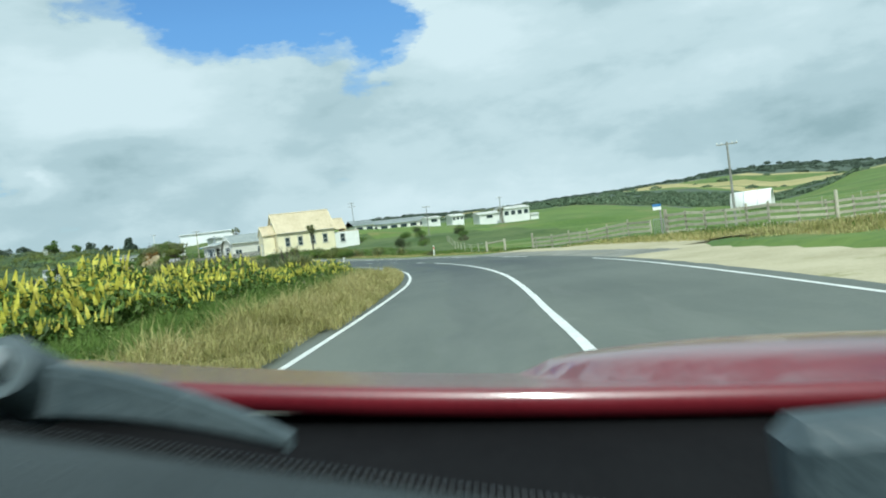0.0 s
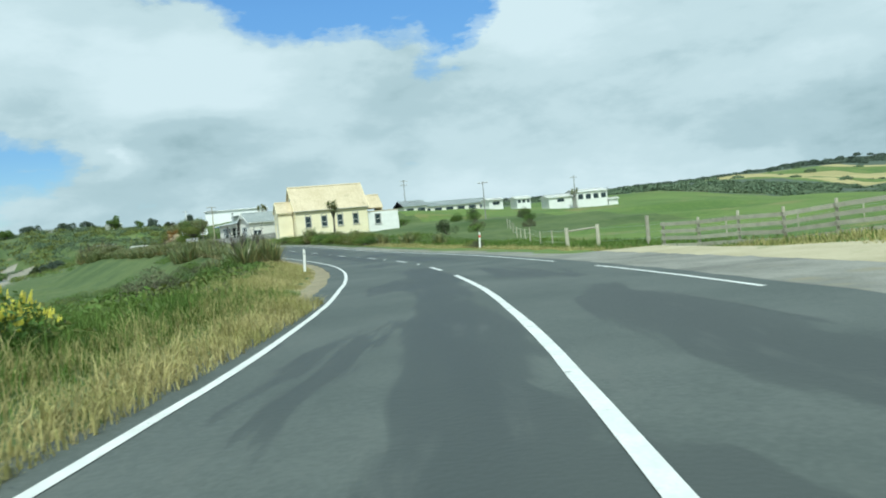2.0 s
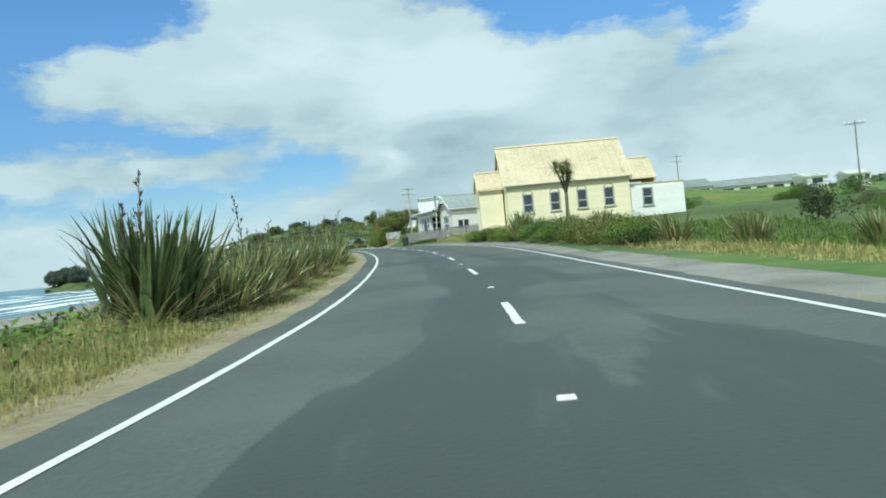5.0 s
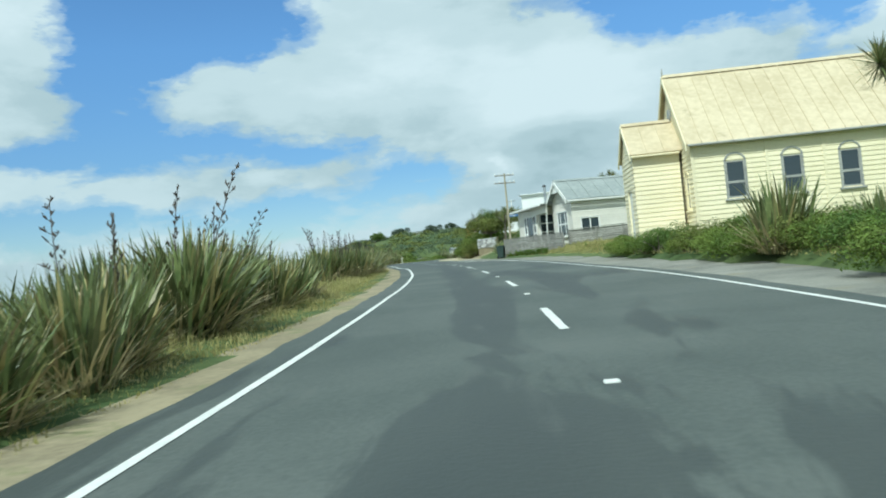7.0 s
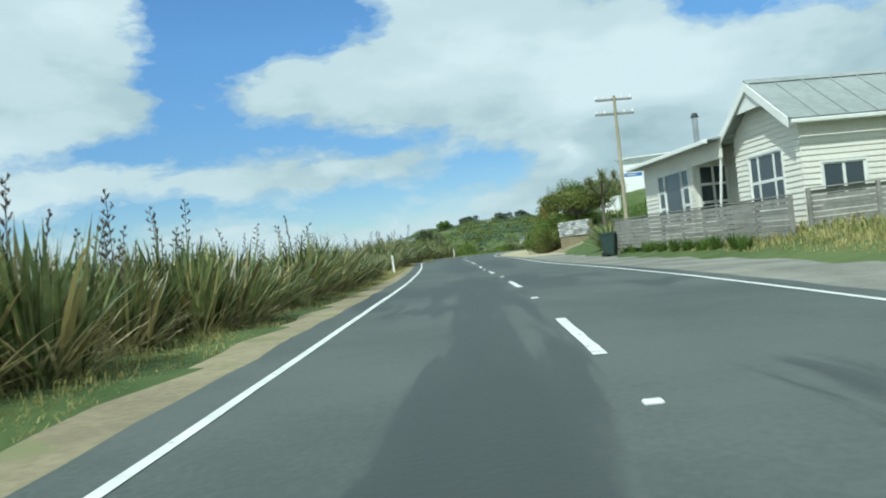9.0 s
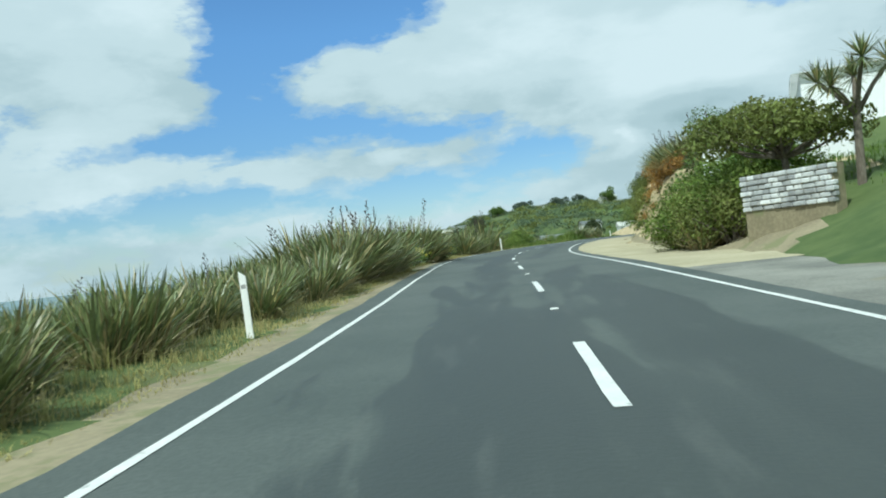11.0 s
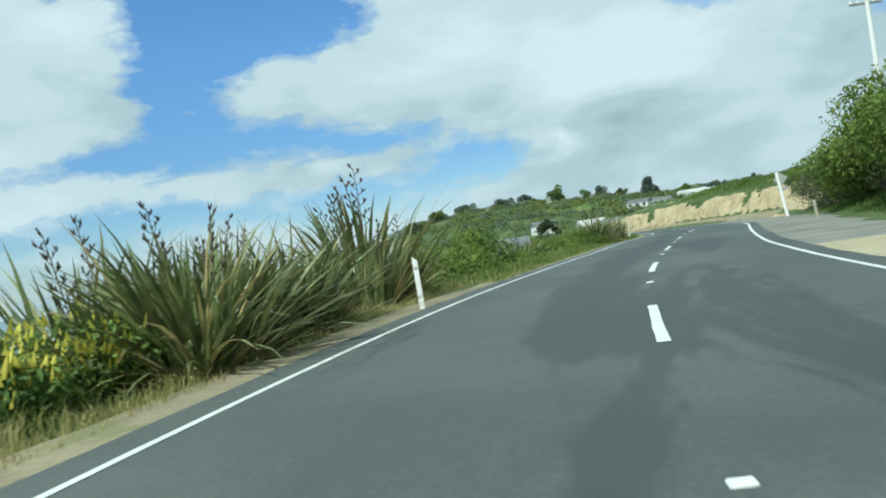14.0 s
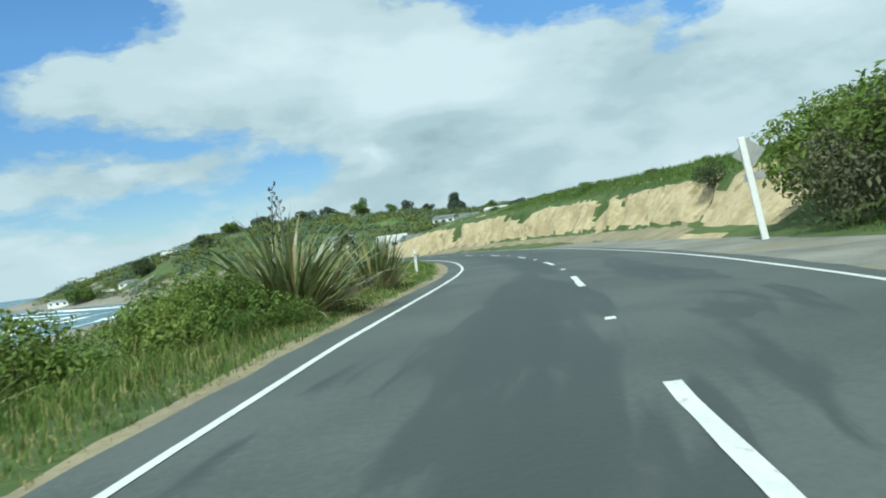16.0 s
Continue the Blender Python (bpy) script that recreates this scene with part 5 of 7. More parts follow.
SHRUBS = {
    "green": [shrub_kind(60 + k, 9, 1.3, 1.9, 0.85, "shrub_leaf", 0.055, 300) for k in range(3)],
    "grey": [shrub_kind(70 + k, 13, 1.25, 1.6, 0.62, "grey_leaf", 0.045, 380) for k in range(2)],
    "dark": [shrub_kind(80 + k, 8, 1.1, 2.0, 0.8, "dark_leaf", 0.075) for k in range(2)],
    "olive": [shrub_kind(66 + k, 9, 1.2, 1.8, 0.8, "olive_leaf", 0.05, 300) for k in range(2)],
    "mound": [shrub_kind(95 + k, 17, 1.55, 1.75, 0.62, "mound_leaf", 0.050, 480) for k in range(3)],
    "rust": [shrub_kind(90, 7, 0.9, 1.3, 0.6, "rust_leaf", 0.06)],
}
SHRUB_LABEL = {"green": "glossy green coastal shrub with dense rounded crown", "grey": "grey-green scrubby coastal bush with dry twigs",
               "dark": "dark green dense leafy shrub", "olive": "yellow-green rounded coastal shrub", "mound": "billowing bright green coastal bush with dense crown", "rust": "rusty orange creeping shrub on the clay bank"}


def shrub(kind, pos, scale=1.0, seed=0, squash=1.0, group=""):
    rnd = random.Random(seed)
    ob = thing("shrub", Matrix.LocRotScale(pos, Euler((0, 0, rnd.uniform(0, 6.28))), (scale, scale, scale * squash)), SHRUB_LABEL[kind], "shrub", group or kind + " shrubs")
    leaves, stems = rnd.choice(SHRUBS[kind])
    part("foliage", leaves, None, ob)
    part("stem", stems, None, ob)
    return ob


def lupin_mesh(seed):
    rnd = random.Random(seed)
    b = blob_set(seed, 7, 0.75, 1.0, 0.5)
    green = leaf_cloud(seed, b, 300, 0.055, "shrub_leaf", "foliage")
    rng = np.random.default_rng(seed)
    v, f = [], []
    for _ in range(120):
        x, y, z, rx, ry, rz = b[rng.integers(len(b))]
        a, e = rng.uniform(0, 6.28), rng.uniform(0.25, 1.5)
        p = Vector((x + rx * 0.95 * math.cos(a) * math.cos(e), y + ry * 0.95 * math.sin(a) * math.cos(e), z + rz * 0.95 * math.sin(e)))
        h, w, i = rng.uniform(0.10, 0.20), rng.uniform(0.020, 0.032), len(v)
        ax = Vector((math.cos(a) * 0.3, math.sin(a) * 0.3, 1)).normalized()
        for u, k in ((0, 0.8), (0.35, 1.0), (1.0, 0.15)):
            v += [p + ax * h * u + Vector((w * k * math.cos(2.1 * j), w * k * math.sin(2.1 * j), 0)) for j in range(3)]
        for lv in (0, 3):
            for j in range(3):
                f.append((i + lv + j, i + lv + (j + 1) % 3, i + lv + 3 + (j + 1) % 3, i + lv + 3 + j))
    return green, mesh_of("blossom", v, f, M["lupin_flower"])


LUPINS = [lupin_mesh(100 + k) for k in range(3)]


def lupin(pos, scale=1.0, seed=0, bloom=True):
    rnd = random.Random(seed)
    ob = thing("lupin_bush", Matrix.LocRotScale(pos, Euler((0, 0, rnd.uniform(0, 6.28))), (scale, scale, scale * rnd.uniform(0.85, 1.1))),
               "green lupin bush covered in yellow flower spikes", "lupin bush", "lupins")
    g, s = LUPINS[rnd.randrange(3)]
    part("foliage", g, None, ob)
    part("blossom", s, None, ob, "yellow lupin flower spikes")


def grass_field(name, spots, count, height, mat, label, seed, width=0.014, lean=0.35):
    """Very many single grass blades over patches (s0, s1, l0, l1, weight) beside the road."""
    rng = np.random.default_rng(seed)
    V, F, n = [], [], 0
    total = sum((b - a) * (d - c) * w for a, b, c, d, w in spots)
    for s0, s1, l0, l1, w in spots:
        c = int(count * (s1 - s0) * (l1 - l0) * w / total)
        s, l = rng.uniform(s0, s1, c), rng.uniform(l0, l1, c)
        tuft = np.sin(s * 2.9 + 1.3 * l) * np.sin(l * 3.7 - s) + rng.normal(size=c) * 0.6
        hh = height * np.clip(0.65 + 0.3 * tuft, 0.25, 1.5) * np.clip(0.3 + 0.55 * (np.abs(l) - min(abs(l0), abs(l1))), 0.3, 1.0)
        p = [np.interp(s, FINE_S, FINE_P[:, k]) for k in range(2)]
        h = np.interp(s, FINE_S, FINE_H)
        x, y = p[0] + np.cos(h) * l, p[1] - np.sin(h) * l
        z = land(x, y) - 0.03
        a = rng.uniform(0, 6.28, c)
        d = np.stack([np.cos(a), np.sin(a), np.zeros(c)], 1)
        sd = np.stack([-np.sin(a), np.cos(a), np.zeros(c)], 1) * (width * (0.7 + 0.6 * rng.random(c)))[:, None]
        root = np.stack([x, y, z], 1)
        ln = np.abs(rng.normal(size=c)) * lean
        mid = root + d * (hh * ln * 0.35)[:, None] + np.stack([0 * x, 0 * x, hh * 0.6], 1)
        tip = root + d * (hh * (ln + 0.15))[:, None] + np.stack([0 * x, 0 * x, hh * (1.0 - 0.25 * ln)], 1)
        V.append(np.stack([root - sd, root + sd, mid + sd * 0.8, mid - sd * 0.8, tip], 1).reshape(-1, 3))
        i = n + 5 * np.arange(c)
        F += np.stack([i, i + 1, i + 2, i + 3], 1).tolist() + np.stack([i + 3, i + 2, i + 4], 1).tolist()
        n += 5 * c
    me = bpy.data.meshes.new(name)
    me.from_pydata(np.concatenate(V).tolist(), [], F)
    me.materials.append(M[mat])
    return tagged(new(name, me), label, "grass", kind="stuff")


def cabbage_tree(pos, height, heads, seed, spread=0.9):
    rnd = random.Random(seed)
    ob = thing("cabbage_tree", Matrix.Translation(pos), "cabbage tree with bare grey trunk and spiky leaf heads", "tree", "cabbage trees")
    trunk = bmesh.new()
    fork = Vector((0.05, 0, height * 0.55))
    add_tube(trunk, (0, 0, -0.2), fork, 0.13, 0.10, 8)
    for k in range(heads):
        a = 2 * math.pi * k / heads + rnd.uniform(-0.4, 0.4)
        tip = Vector((math.cos(a) * spread * rnd.uniform(0.4, 1), math.sin(a) * spread * rnd.uniform(0.4, 1), height * rnd.uniform(0.78, 1.0)))
        mid = fork.lerp(tip, 0.5) + Vector((0, 0, 0.1))
        add_tube(trunk, fork, mid, 0.08, 0.065, 6)
        add_tube(trunk, mid, tip, 0.065, 0.05, 6)
        v, f = [], []
        for _ in range(130):
            blade(v, f, (0, 0, 0), rnd.uniform(0, 6.28), rnd.uniform(0.1, 2.3), rnd.uniform(0.5, 0.85), 0.045, rnd.uniform(0.1, 0.6), rnd, 3)
        me = mesh_of("leaf_head", v, f, M["flax_leaf"])
        part("leaf_head", me, None, ob).location = tip
    part("trunk", trunk, M["bark"], ob)
    return ob


def broad_tree(name, label, pos, height, crown_r, seed, mat="dark_leaf", blobs=14, flat=0.7, size=0.16, per=70, lean=(0, 0), group="trees", base=0.45):
    """A tapered trunk that forks into limbs, and a lumpy crown of separate leaves with gaps."""
    rnd = random.Random(seed)
    ob = thing(name, Matrix.Translation(pos), label, "tree", group)
    b, bm = [], bmesh.new()
    fork = Vector((lean[0] * 0.3, lean[1] * 0.3, height * base * 0.7))
    add_tube(bm, (0, 0, -0.4), fork, height * 0.045, height * 0.032, 8)
    for k in range(blobs):
        a, d = rnd.uniform(0, 6.28), crown_r * rnd.random() ** 0.55
        q = crown_r * rnd.uniform(0.28, 0.48)
        c = Vector((d * math.cos(a) + lean[0], d * math.sin(a) + lean[1], height * (base + (0.95 - base) * rnd.random() * (1 - 0.45 * (d / crown_r) ** 2))))
        b.append((c.x, c.y, c.z, q, q, q * flat))
        mid = fork.lerp(c, 0.55) - Vector((0, 0, 0.1 * height * rnd.random()))
        add_tube(bm, fork, mid, height * 0.018, height * 0.011, 5)
        add_tube(bm, mid, c, height * 0.011, height * 0.004, 5)
    part("trunk", bm, M["bark"], ob)
    part("crown", leaf_cloud(seed, b, per, size, mat, "crown"), None, ob)
    return ob


# ---- planting, along the sea side ----
def sea_scrub():
    """Low mixed scrub over the slope between road and beach, one piece for each colour of leaf."""
    rng = np.random.default_rng(44)
    for mat, count, size in (("shrub_leaf", 420, 0.06), ("olive_leaf", 260, 0.055), ("grey_leaf", 180, 0.05)):
        blobs = []
        for _ in range(count):
            s, l = rng.uniform(24, 88), -4.9 - 13 * rng.random() ** 1.3
            if l > -5.6 and rng.random() < 0.6:
                continue
            p = on_ground(s, l)
            r = rng.uniform(0.22, 0.62) * (0.75 + 0.03 * (-l))
            blobs.append((p.x, p.y, p.z + 0.15 * r, r * 1.2, r * 1.2, r * 0.75))
        for _ in range(count // 2):
            p = on_ground(rng.uniform(36, 135), rng.uniform(-38, -12))
            r = rng.uniform(0.5, 1.3)
            blobs.append((p.x, p.y, p.z + 0.1 * r, r * 1.3, r * 1.3, r * 0.55))
        for _ in range(count // 3):
            p = on_ground(rng.uniform(238, 300), -5.0 - 9 * rng.random())
            r = rng.uniform(0.3, 0.7)
            blobs.append((p.x, p.y, p.z + 0.2 * r, r, r, r * 0.75))
        tagged(new("sea_scrub", leaf_cloud(len(blobs), blobs, 70, size * 1.25, mat, "sea_scrub")), "low mixed green coastal scrub on the sea slope", "scrub", kind="stuff")


def plant_sea_side():
    rnd = random.Random(7)
    back = []
    # flax rows: stretch of road, offsets, spacing, share with stalks
    for s0, s1, l0, l1, step, share, big in ((89.5, 93, -5.9, -4.6, 1.0, 0.3, 0.8), (93, 116, -6.4, -4.5, 1.1, 0.3, 0.72), (117, 127.5, -8.6, -5.2, 0.95, 0.45, 0.92),
                                             (75.6, 79.6, -7.6, -5.2, 0.9, 0.4, 0.9), (140.5, 149, -6.6, -4.9, 0.85, 0.95, 0.84), (149, 172, -8.0, -4.7, 1.0, 0.3, 0.74), (172, 194, -8.0, -4.7, 1.1, 0.2, 0.6), (194, 205.6, -8.8, -5.0, 0.85, 0.4, 1.02),
                                             (214.2, 218.6, -8.2, -5.2, 0.9, 0.6, 1.25), (227.6, 231.8, -8.0, -5.6, 0.9, 0.5, 1.15)):
        s = s0
        while s < s1:
            for l in np.arange(l1, l0, -1.25):
                if l < -6.7 and s0 not in (75.6, 214.2, 227.6):
                    back.append((s + rnd.uniform(-0.6, 0.6), l + rnd.uniform(-0.5, 0.4), big * rnd.uniform(0.8, 1.1)))
                elif rnd.random() < 0.9:
                    p = on_ground(s + rnd.uniform(-0.5, 0.5), l + rnd.uniform(-0.5, 0.4))
                    flax(p, big * rnd.uniform(0.75, 1.12), rnd.choice((1, 2, 2, 3)) if rnd.random() < share else 0, rnd.randrange(9999), arched=0.75 if 193 < s < 236 else 0.35 if s > 151 else 0.0)
            s += step
    flax_mass("flax_thicket", back, 5)
    for s, l, k, n in ((236.2, -6.3, 1.45, 6), (234.8, -5.5, 0.9, 2), (214.4, -8.6, 1.5, 3), (212.8, -9.2, 1.5, 2), (216.2, -9.0, 1.5, 3), (237.4, -5.7, 0.95, 1), (257.5, -7.1, 0.95, 3), (264.4, -4.5, 0.95, 2), (265.6, -5.0, 0.85, 1), (266.8, -4.6, 0.8, 0), (271.0, -4.2, 0.9, 0), (272.4, -4.4, 0.75, 0), (74.5, -8.2, 0.7, 0)):
        flax(on_ground(s, l), k, n, int(s * 10))
    lone = thing("flax_bush", Matrix.LocRotScale(on_ground(87.4, -5.2), Euler((0.03, 0.02, 1.0)), (1.0, 1.0, 1.12)), "large dark green upright flax bush beside the road", "flax bush", "flax along the road")
    part("leaves", FLAX_UPRIGHT, None, lone)
    part("dead_leaves", FLAX_DEAD[1], None, lone, "dry straw-coloured fallen leaves")
    for k, (x, y, tilt) in enumerate(((-0.4, 0.2, 0.5), (-0.3, -0.1, 0.32))):
        part("flower_stalk", STALKS[k + 1], None, lone).matrix_basis = Matrix.LocRotScale((x, y, 0), Euler((0.1, -tilt, 0.8)), (0.8, 0.8, 0.8))
    for s, l, k in ((33, -5.6, 0.8), (35.5, -5.2, 0.8), (37.5, -5.2, 0.75), (39, -5.7, 0.7), (22, -6.9, 1.15), (25, -6.6, 1.05), (28, -6.2, 0.95), (30.5, -6.4, 0.9), (19.5, -7.2, 1.2), (15.5, -10.2, 0.8), (17, -10.5, 1.1), (18.5, -9.6, 1.5), (18.8, -11.2, 2.0), (20.2, -10.4, 2.1), (20, -8.8, 1.4), (21.8, -11.2, 2.0), (22.4, -9.4, 1.6), (24, -10.4, 1.5), (25.5, -9.2, 1.1), (27, -10, 0.9), (30, -9, 1.0), (33, -7.4, 0.95), (35, -9.4, 1.0), (36, -6.9, 0.85), (38, -8.4, 0.9),
                    
                    (206.6, -5.3, 1.0), (207.6, -6.0, 1.1), (208.6, -5.2, 1.0), (208.8, -6.9, 1.2), (206.8, -6.6, 1.15), (209.4, -5.2, 1.0), (210.4, -6.2, 1.1), (211.4, -5.1, 1.0), (212.6, -5.3, 1.1), (213.6, -6.2, 1.15), (212.2, -6.8, 1.15), (214.0, -5.3, 0.9), (210.8, -7.4, 1.1), (221.5, -7.0, 1.3), (222.8, -7.9, 1.5), (224.0, -6.9, 1.4), (225.4, -7.8, 1.5), (226.6, -6.9, 1.2), (226.2, -6.0, 0.7), (224.6, -6.0, 0.7), (84.5, -8, 0.7)):
        lupin(on_ground(s, l), k * rnd.uniform(0.9, 1.1) * (1.2 if s > 200 else 1.25 if l < -8.5 else 1.0), int(s * 7))
    for s, l, kind, k in ((50, -7, "grey", 0.6), (53, -9, "green", 0.55), (57, -8, "grey", 0.5), (61, -11, "green", 0.6), (64, -9, "green", 0.5), (68, -8, "green", 0.55), (71, -11, "grey", 0.7), (74, -7, "green", 0.5), (78, -10, "grey", 0.8),
                          (82, -8.5, "grey", 0.8), (34, -13, "green", 0.9), (40, -13, "grey", 0.9), (46, -12, "grey", 0.8), (28, -15, "green", 1.0), (55, -13, "grey", 0.9), (66, -14, "green", 0.9), (20, -15, "grey", 1.0), (98, -8.6, "green", 0.6),
                          (243.2, -6.6, "mound", 1.1), (244.8, -8.2, "mound", 1.55), (246.2, -6.2, "mound", 1.2), (248.2, -8.4, "mound", 1.65), (249.6, -6.9, "mound", 0.8), (251.8, -8.2, "mound", 0.85), (254.2, -9.2, "mound", 0.45), (253.8, -7.8, "mound", 0.6), (255.8, -7.0, "mound", 0.8), (257.2, -7.9, "mound", 0.9), (259.9, -7.1, "mound", 0.95),
                          (245, -11, "mound", 1.75), (249, -11.5, "mound", 1.75), (220.2, -6.2, "green", 0.4), (221.6, -5.6, "olive", 0.35), (222.6, -6.6, "green", 0.4), (229.0, -5.2, "green", 0.5), (230.6, -5.0, "green", 0.42), (262.3, -5.3, "mound", 0.75), (263.6, -6.0, "mound", 0.85), (261.6, -4.4, "green", 0.3), (262.8, -3.9, "green", 0.28), (258.8, -7.0, "mound", 0.42), (261, -7.4, "mound", 0.8), (264.6, -6.4, "mound", 0.75), (266.5, -7.6, "mound", 0.9), (269, -6.0, "mound", 0.7), (272, -6.4, "dark", 0.8), (276, -6.6, "green", 0.9), (281, -7.0, "dark", 0.9), (287, -7.6, "green", 1.0), (294, -8, "green", 1.1)):
        shrub(kind, on_ground(s, l), k, int(s * 13), 1.0)
    grass_field("verge_grass", ((-10, 46, -4.4, -3.0, 0.7), (46, 86, -5.6, -3.7, 0.9), (238, 290, -5.2, -3.5, 0.2), (205, 240, -5.4, -4.3, 0.7), (130, 135, -6.5, -4.2, 1.0), (95, 205, -5.0, -3.7, 0.35)), 85000, 0.5, "dry_grass", "long dry straw-coloured verge grass", 3, 0.005, 0.6)
    grass_field("scrub_grass", ((-10, 50, -16, -4.2, 1.2), (-10, 48, -6.0, -3.2, 2.2), (50, 90, -12, -4.6, 1.1), (240, 290, -9, -4.4, 1.0), (212, 240, -9, -4.8, 0.8), (128, 137, -9, -4.5, 0.8), (100, 116, -6, -4.4, 0.5)), 180000, 0.5, "green_grass", "rough green seaside grass", 4, 0.007, 0.6)
    grass_field("verge_fringe", ((46, 90, -4.4, -3.35, 1.2), (90, 205, -4.2, -3.3, 0.8), (238, 300, -4.1, -3.0, 0.35)), 34000, 0.24, "dry_grass", "short dry grass creeping over the bare verge", 19, 0.006, 0.8)
    grass_field("straw_grass", ((-2, 14, -4.0, -2.62, 1.0), (12, 26, -3.9, -2.38, 1.0), (24, 33, -3.6, -2.35, 1.0), (33, 44, -3.0, -2.35, 0.8)), 34000, 0.72, "dry_grass", "tall pale straw grass leaning over the road edge", 13, 0.006, 0.8)
    sea_scrub()


plant_sea_side()

# ---- roadside things ----


def marker_post(pos, turn, lean=0.0, sea=0):
    ob = thing("marker_post", Matrix.Translation(pos) @ pose(0, 0, 0, lean, lean, turn), "white plastic road edge marker with red band" if sea == 0 else "white plastic road edge marker with small grey reflector", "marker post", "edge markers")
    part("stake", prism(((-0.05, -0.1), (0.05, -0.1), (0.05, 0.92), (-0.05, 1.0)), "y", -0.015, 0.015), M["white_paint"], ob)
    if sea:
        part("reflector", box((-0.035, -0.018, 0.74), (0.035, 0.018, 0.80)), M["trim_grey"], ob, "small grey reflector")
    else:
        part("band", box((-0.053, -0.018, 0.66), (0.053, 0.018, 0.80)), M["red_paint"], ob, "red reflective band")


for s, l in ((62.8, -3.75), (74.2, 6.9), (180, -3.75), (232.3, -3.6), (282, -3.9)):
    marker_post(on_ground(s, l), -math.degrees(heading(s)), random.Random(int(s)).uniform(-4, 4), int(l < 0))


def power_pole(pos, height, arms=((0.25, 1.6),), wood="pole_wood", turn=0.0, r=0.13, label="weathered wooden power pole with crossarm and insulators"):
    ob = thing("power_pole", Matrix.Translation(pos) @ rot(turn), label, "power pole", "power poles")
    part("pole", tube((0, 0, -0.5), (0, 0, height), r, r * 0.62, 10), M[wood], ob)
    for k, (down, w) in enumerate(arms):
        arm = part("crossarm", box((-w / 2, 0.06, height - down - 0.1), (w / 2, 0.16, height - down), 0.01), M["timber_grey"], ob)
        for u in (-0.47, -0.25, 0.25, 0.47):
            part("insulator", tube((w * u, 0.11, height - down), (w * u, 0.11, height - down + 0.14), 0.045, 0.03, 8), M["white_paint"], arm)
    return ob


p = power_pole(on_ground(172.5, 7.3), 6.9, ((0.1, 1.7), (0.75, 1.8)), turn=20, r=0.105)
sign = thing("street_sign", Matrix.Translation(on_ground(172.5, 7.3) + Vector((0, 0, 3.2))) @ rot(12), "blue street name blade on the power pole", "sign")
part("blade", box((0.12, -0.015, 0), (0.9, 0.015, 0.16), 0.005), M["blue_paint"], sign)
part("bracket", box((-0.14, -0.02, 0.03), (0.12, 0.02, 0.13), 0.005), M["steel"], sign)
part("text_bar", box((0.2, -0.02, 0.06), (0.62, -0.016, 0.10)), M["white_paint"], sign, "white bar of lettering")
power_pole(Vector((49.6, 53.5, ground_at(49.6, 53.5))), 7.2, ((0.12, 1.7),), "timber_grey", -42)
power_pole(Vector((50.6, 126.3, ground_at(50.6, 126.3))), 5.2, ((0.12, 1.3),), "timber_grey", -20, 0.075)
power_pole(Vector((68, 228, ground_at(68, 228))), 9.0, ((0.3, 2.2), (1.3, 2.2)), "timber_grey", 10)
power_pole(Vector((88, 172, ground_at(88, 172))), 6.6, ((0.3, 1.6),), "timber_grey", 10)
tall = Vector((13.6, 254.2, ground_at(13.6, 254.2)))
power_pole(tall, 12.3 - tall.z, ((0.2, 1.6),), "white_paint", 15, 0.16, "tall white painted pole standing behind the bushes")


def wheelie_bin(pos, turn):
    ob = thing("wheelie_bin", Matrix.Translation(pos) @ rot(turn), "dark green plastic wheelie bin on the gravel shoulder", "rubbish bin")
    bm = bmesh.new()
    v = [bm.verts.new(c) for c in ((-0.22, -0.24, 0.06), (0.22, -0.24, 0.06), (0.22, 0.24, 0.06), (-0.22, 0.24, 0.06), (-0.29, -0.34, 0.95), (0.29, -0.34, 0.95), (0.29, 0.34, 0.95), (-0.29, 0.34, 0.95))]
    for f in ((0, 1, 5, 4), (1, 2, 6, 5), (2, 3, 7, 6), (3, 0, 4, 7), (3, 2, 1, 0), (4, 5, 6, 7)):
        bm.faces.new([v[k] for k in f])
    bmesh.ops.bevel(bm, geom=list(bm.edges), offset=0.025, segments=2, affect="EDGES")
    part("body", bm, M["dark_green_plastic"], ob)
    part("lid", prism(((-0.38, 0.95), (0.36, 0.95), (0.34, 1.02), (-0.30, 1.06)), "x", -0.31, 0.31), M["dark_green_plastic"], ob)
    part("handle", tube((-0.22, 0.40, 0.93), (0.22, 0.40, 0.93), 0.018), M["black_plastic"], ob)
    for x in (-0.24, 0.24):
        part("wheel", tube((x - 0.03, 0.22, 0.1), (x + 0.03, 0.22, 0.1), 0.1, n=14), M["black_plastic"], ob)


wheelie_bin(on_ground(171.8, 6.3), 70)


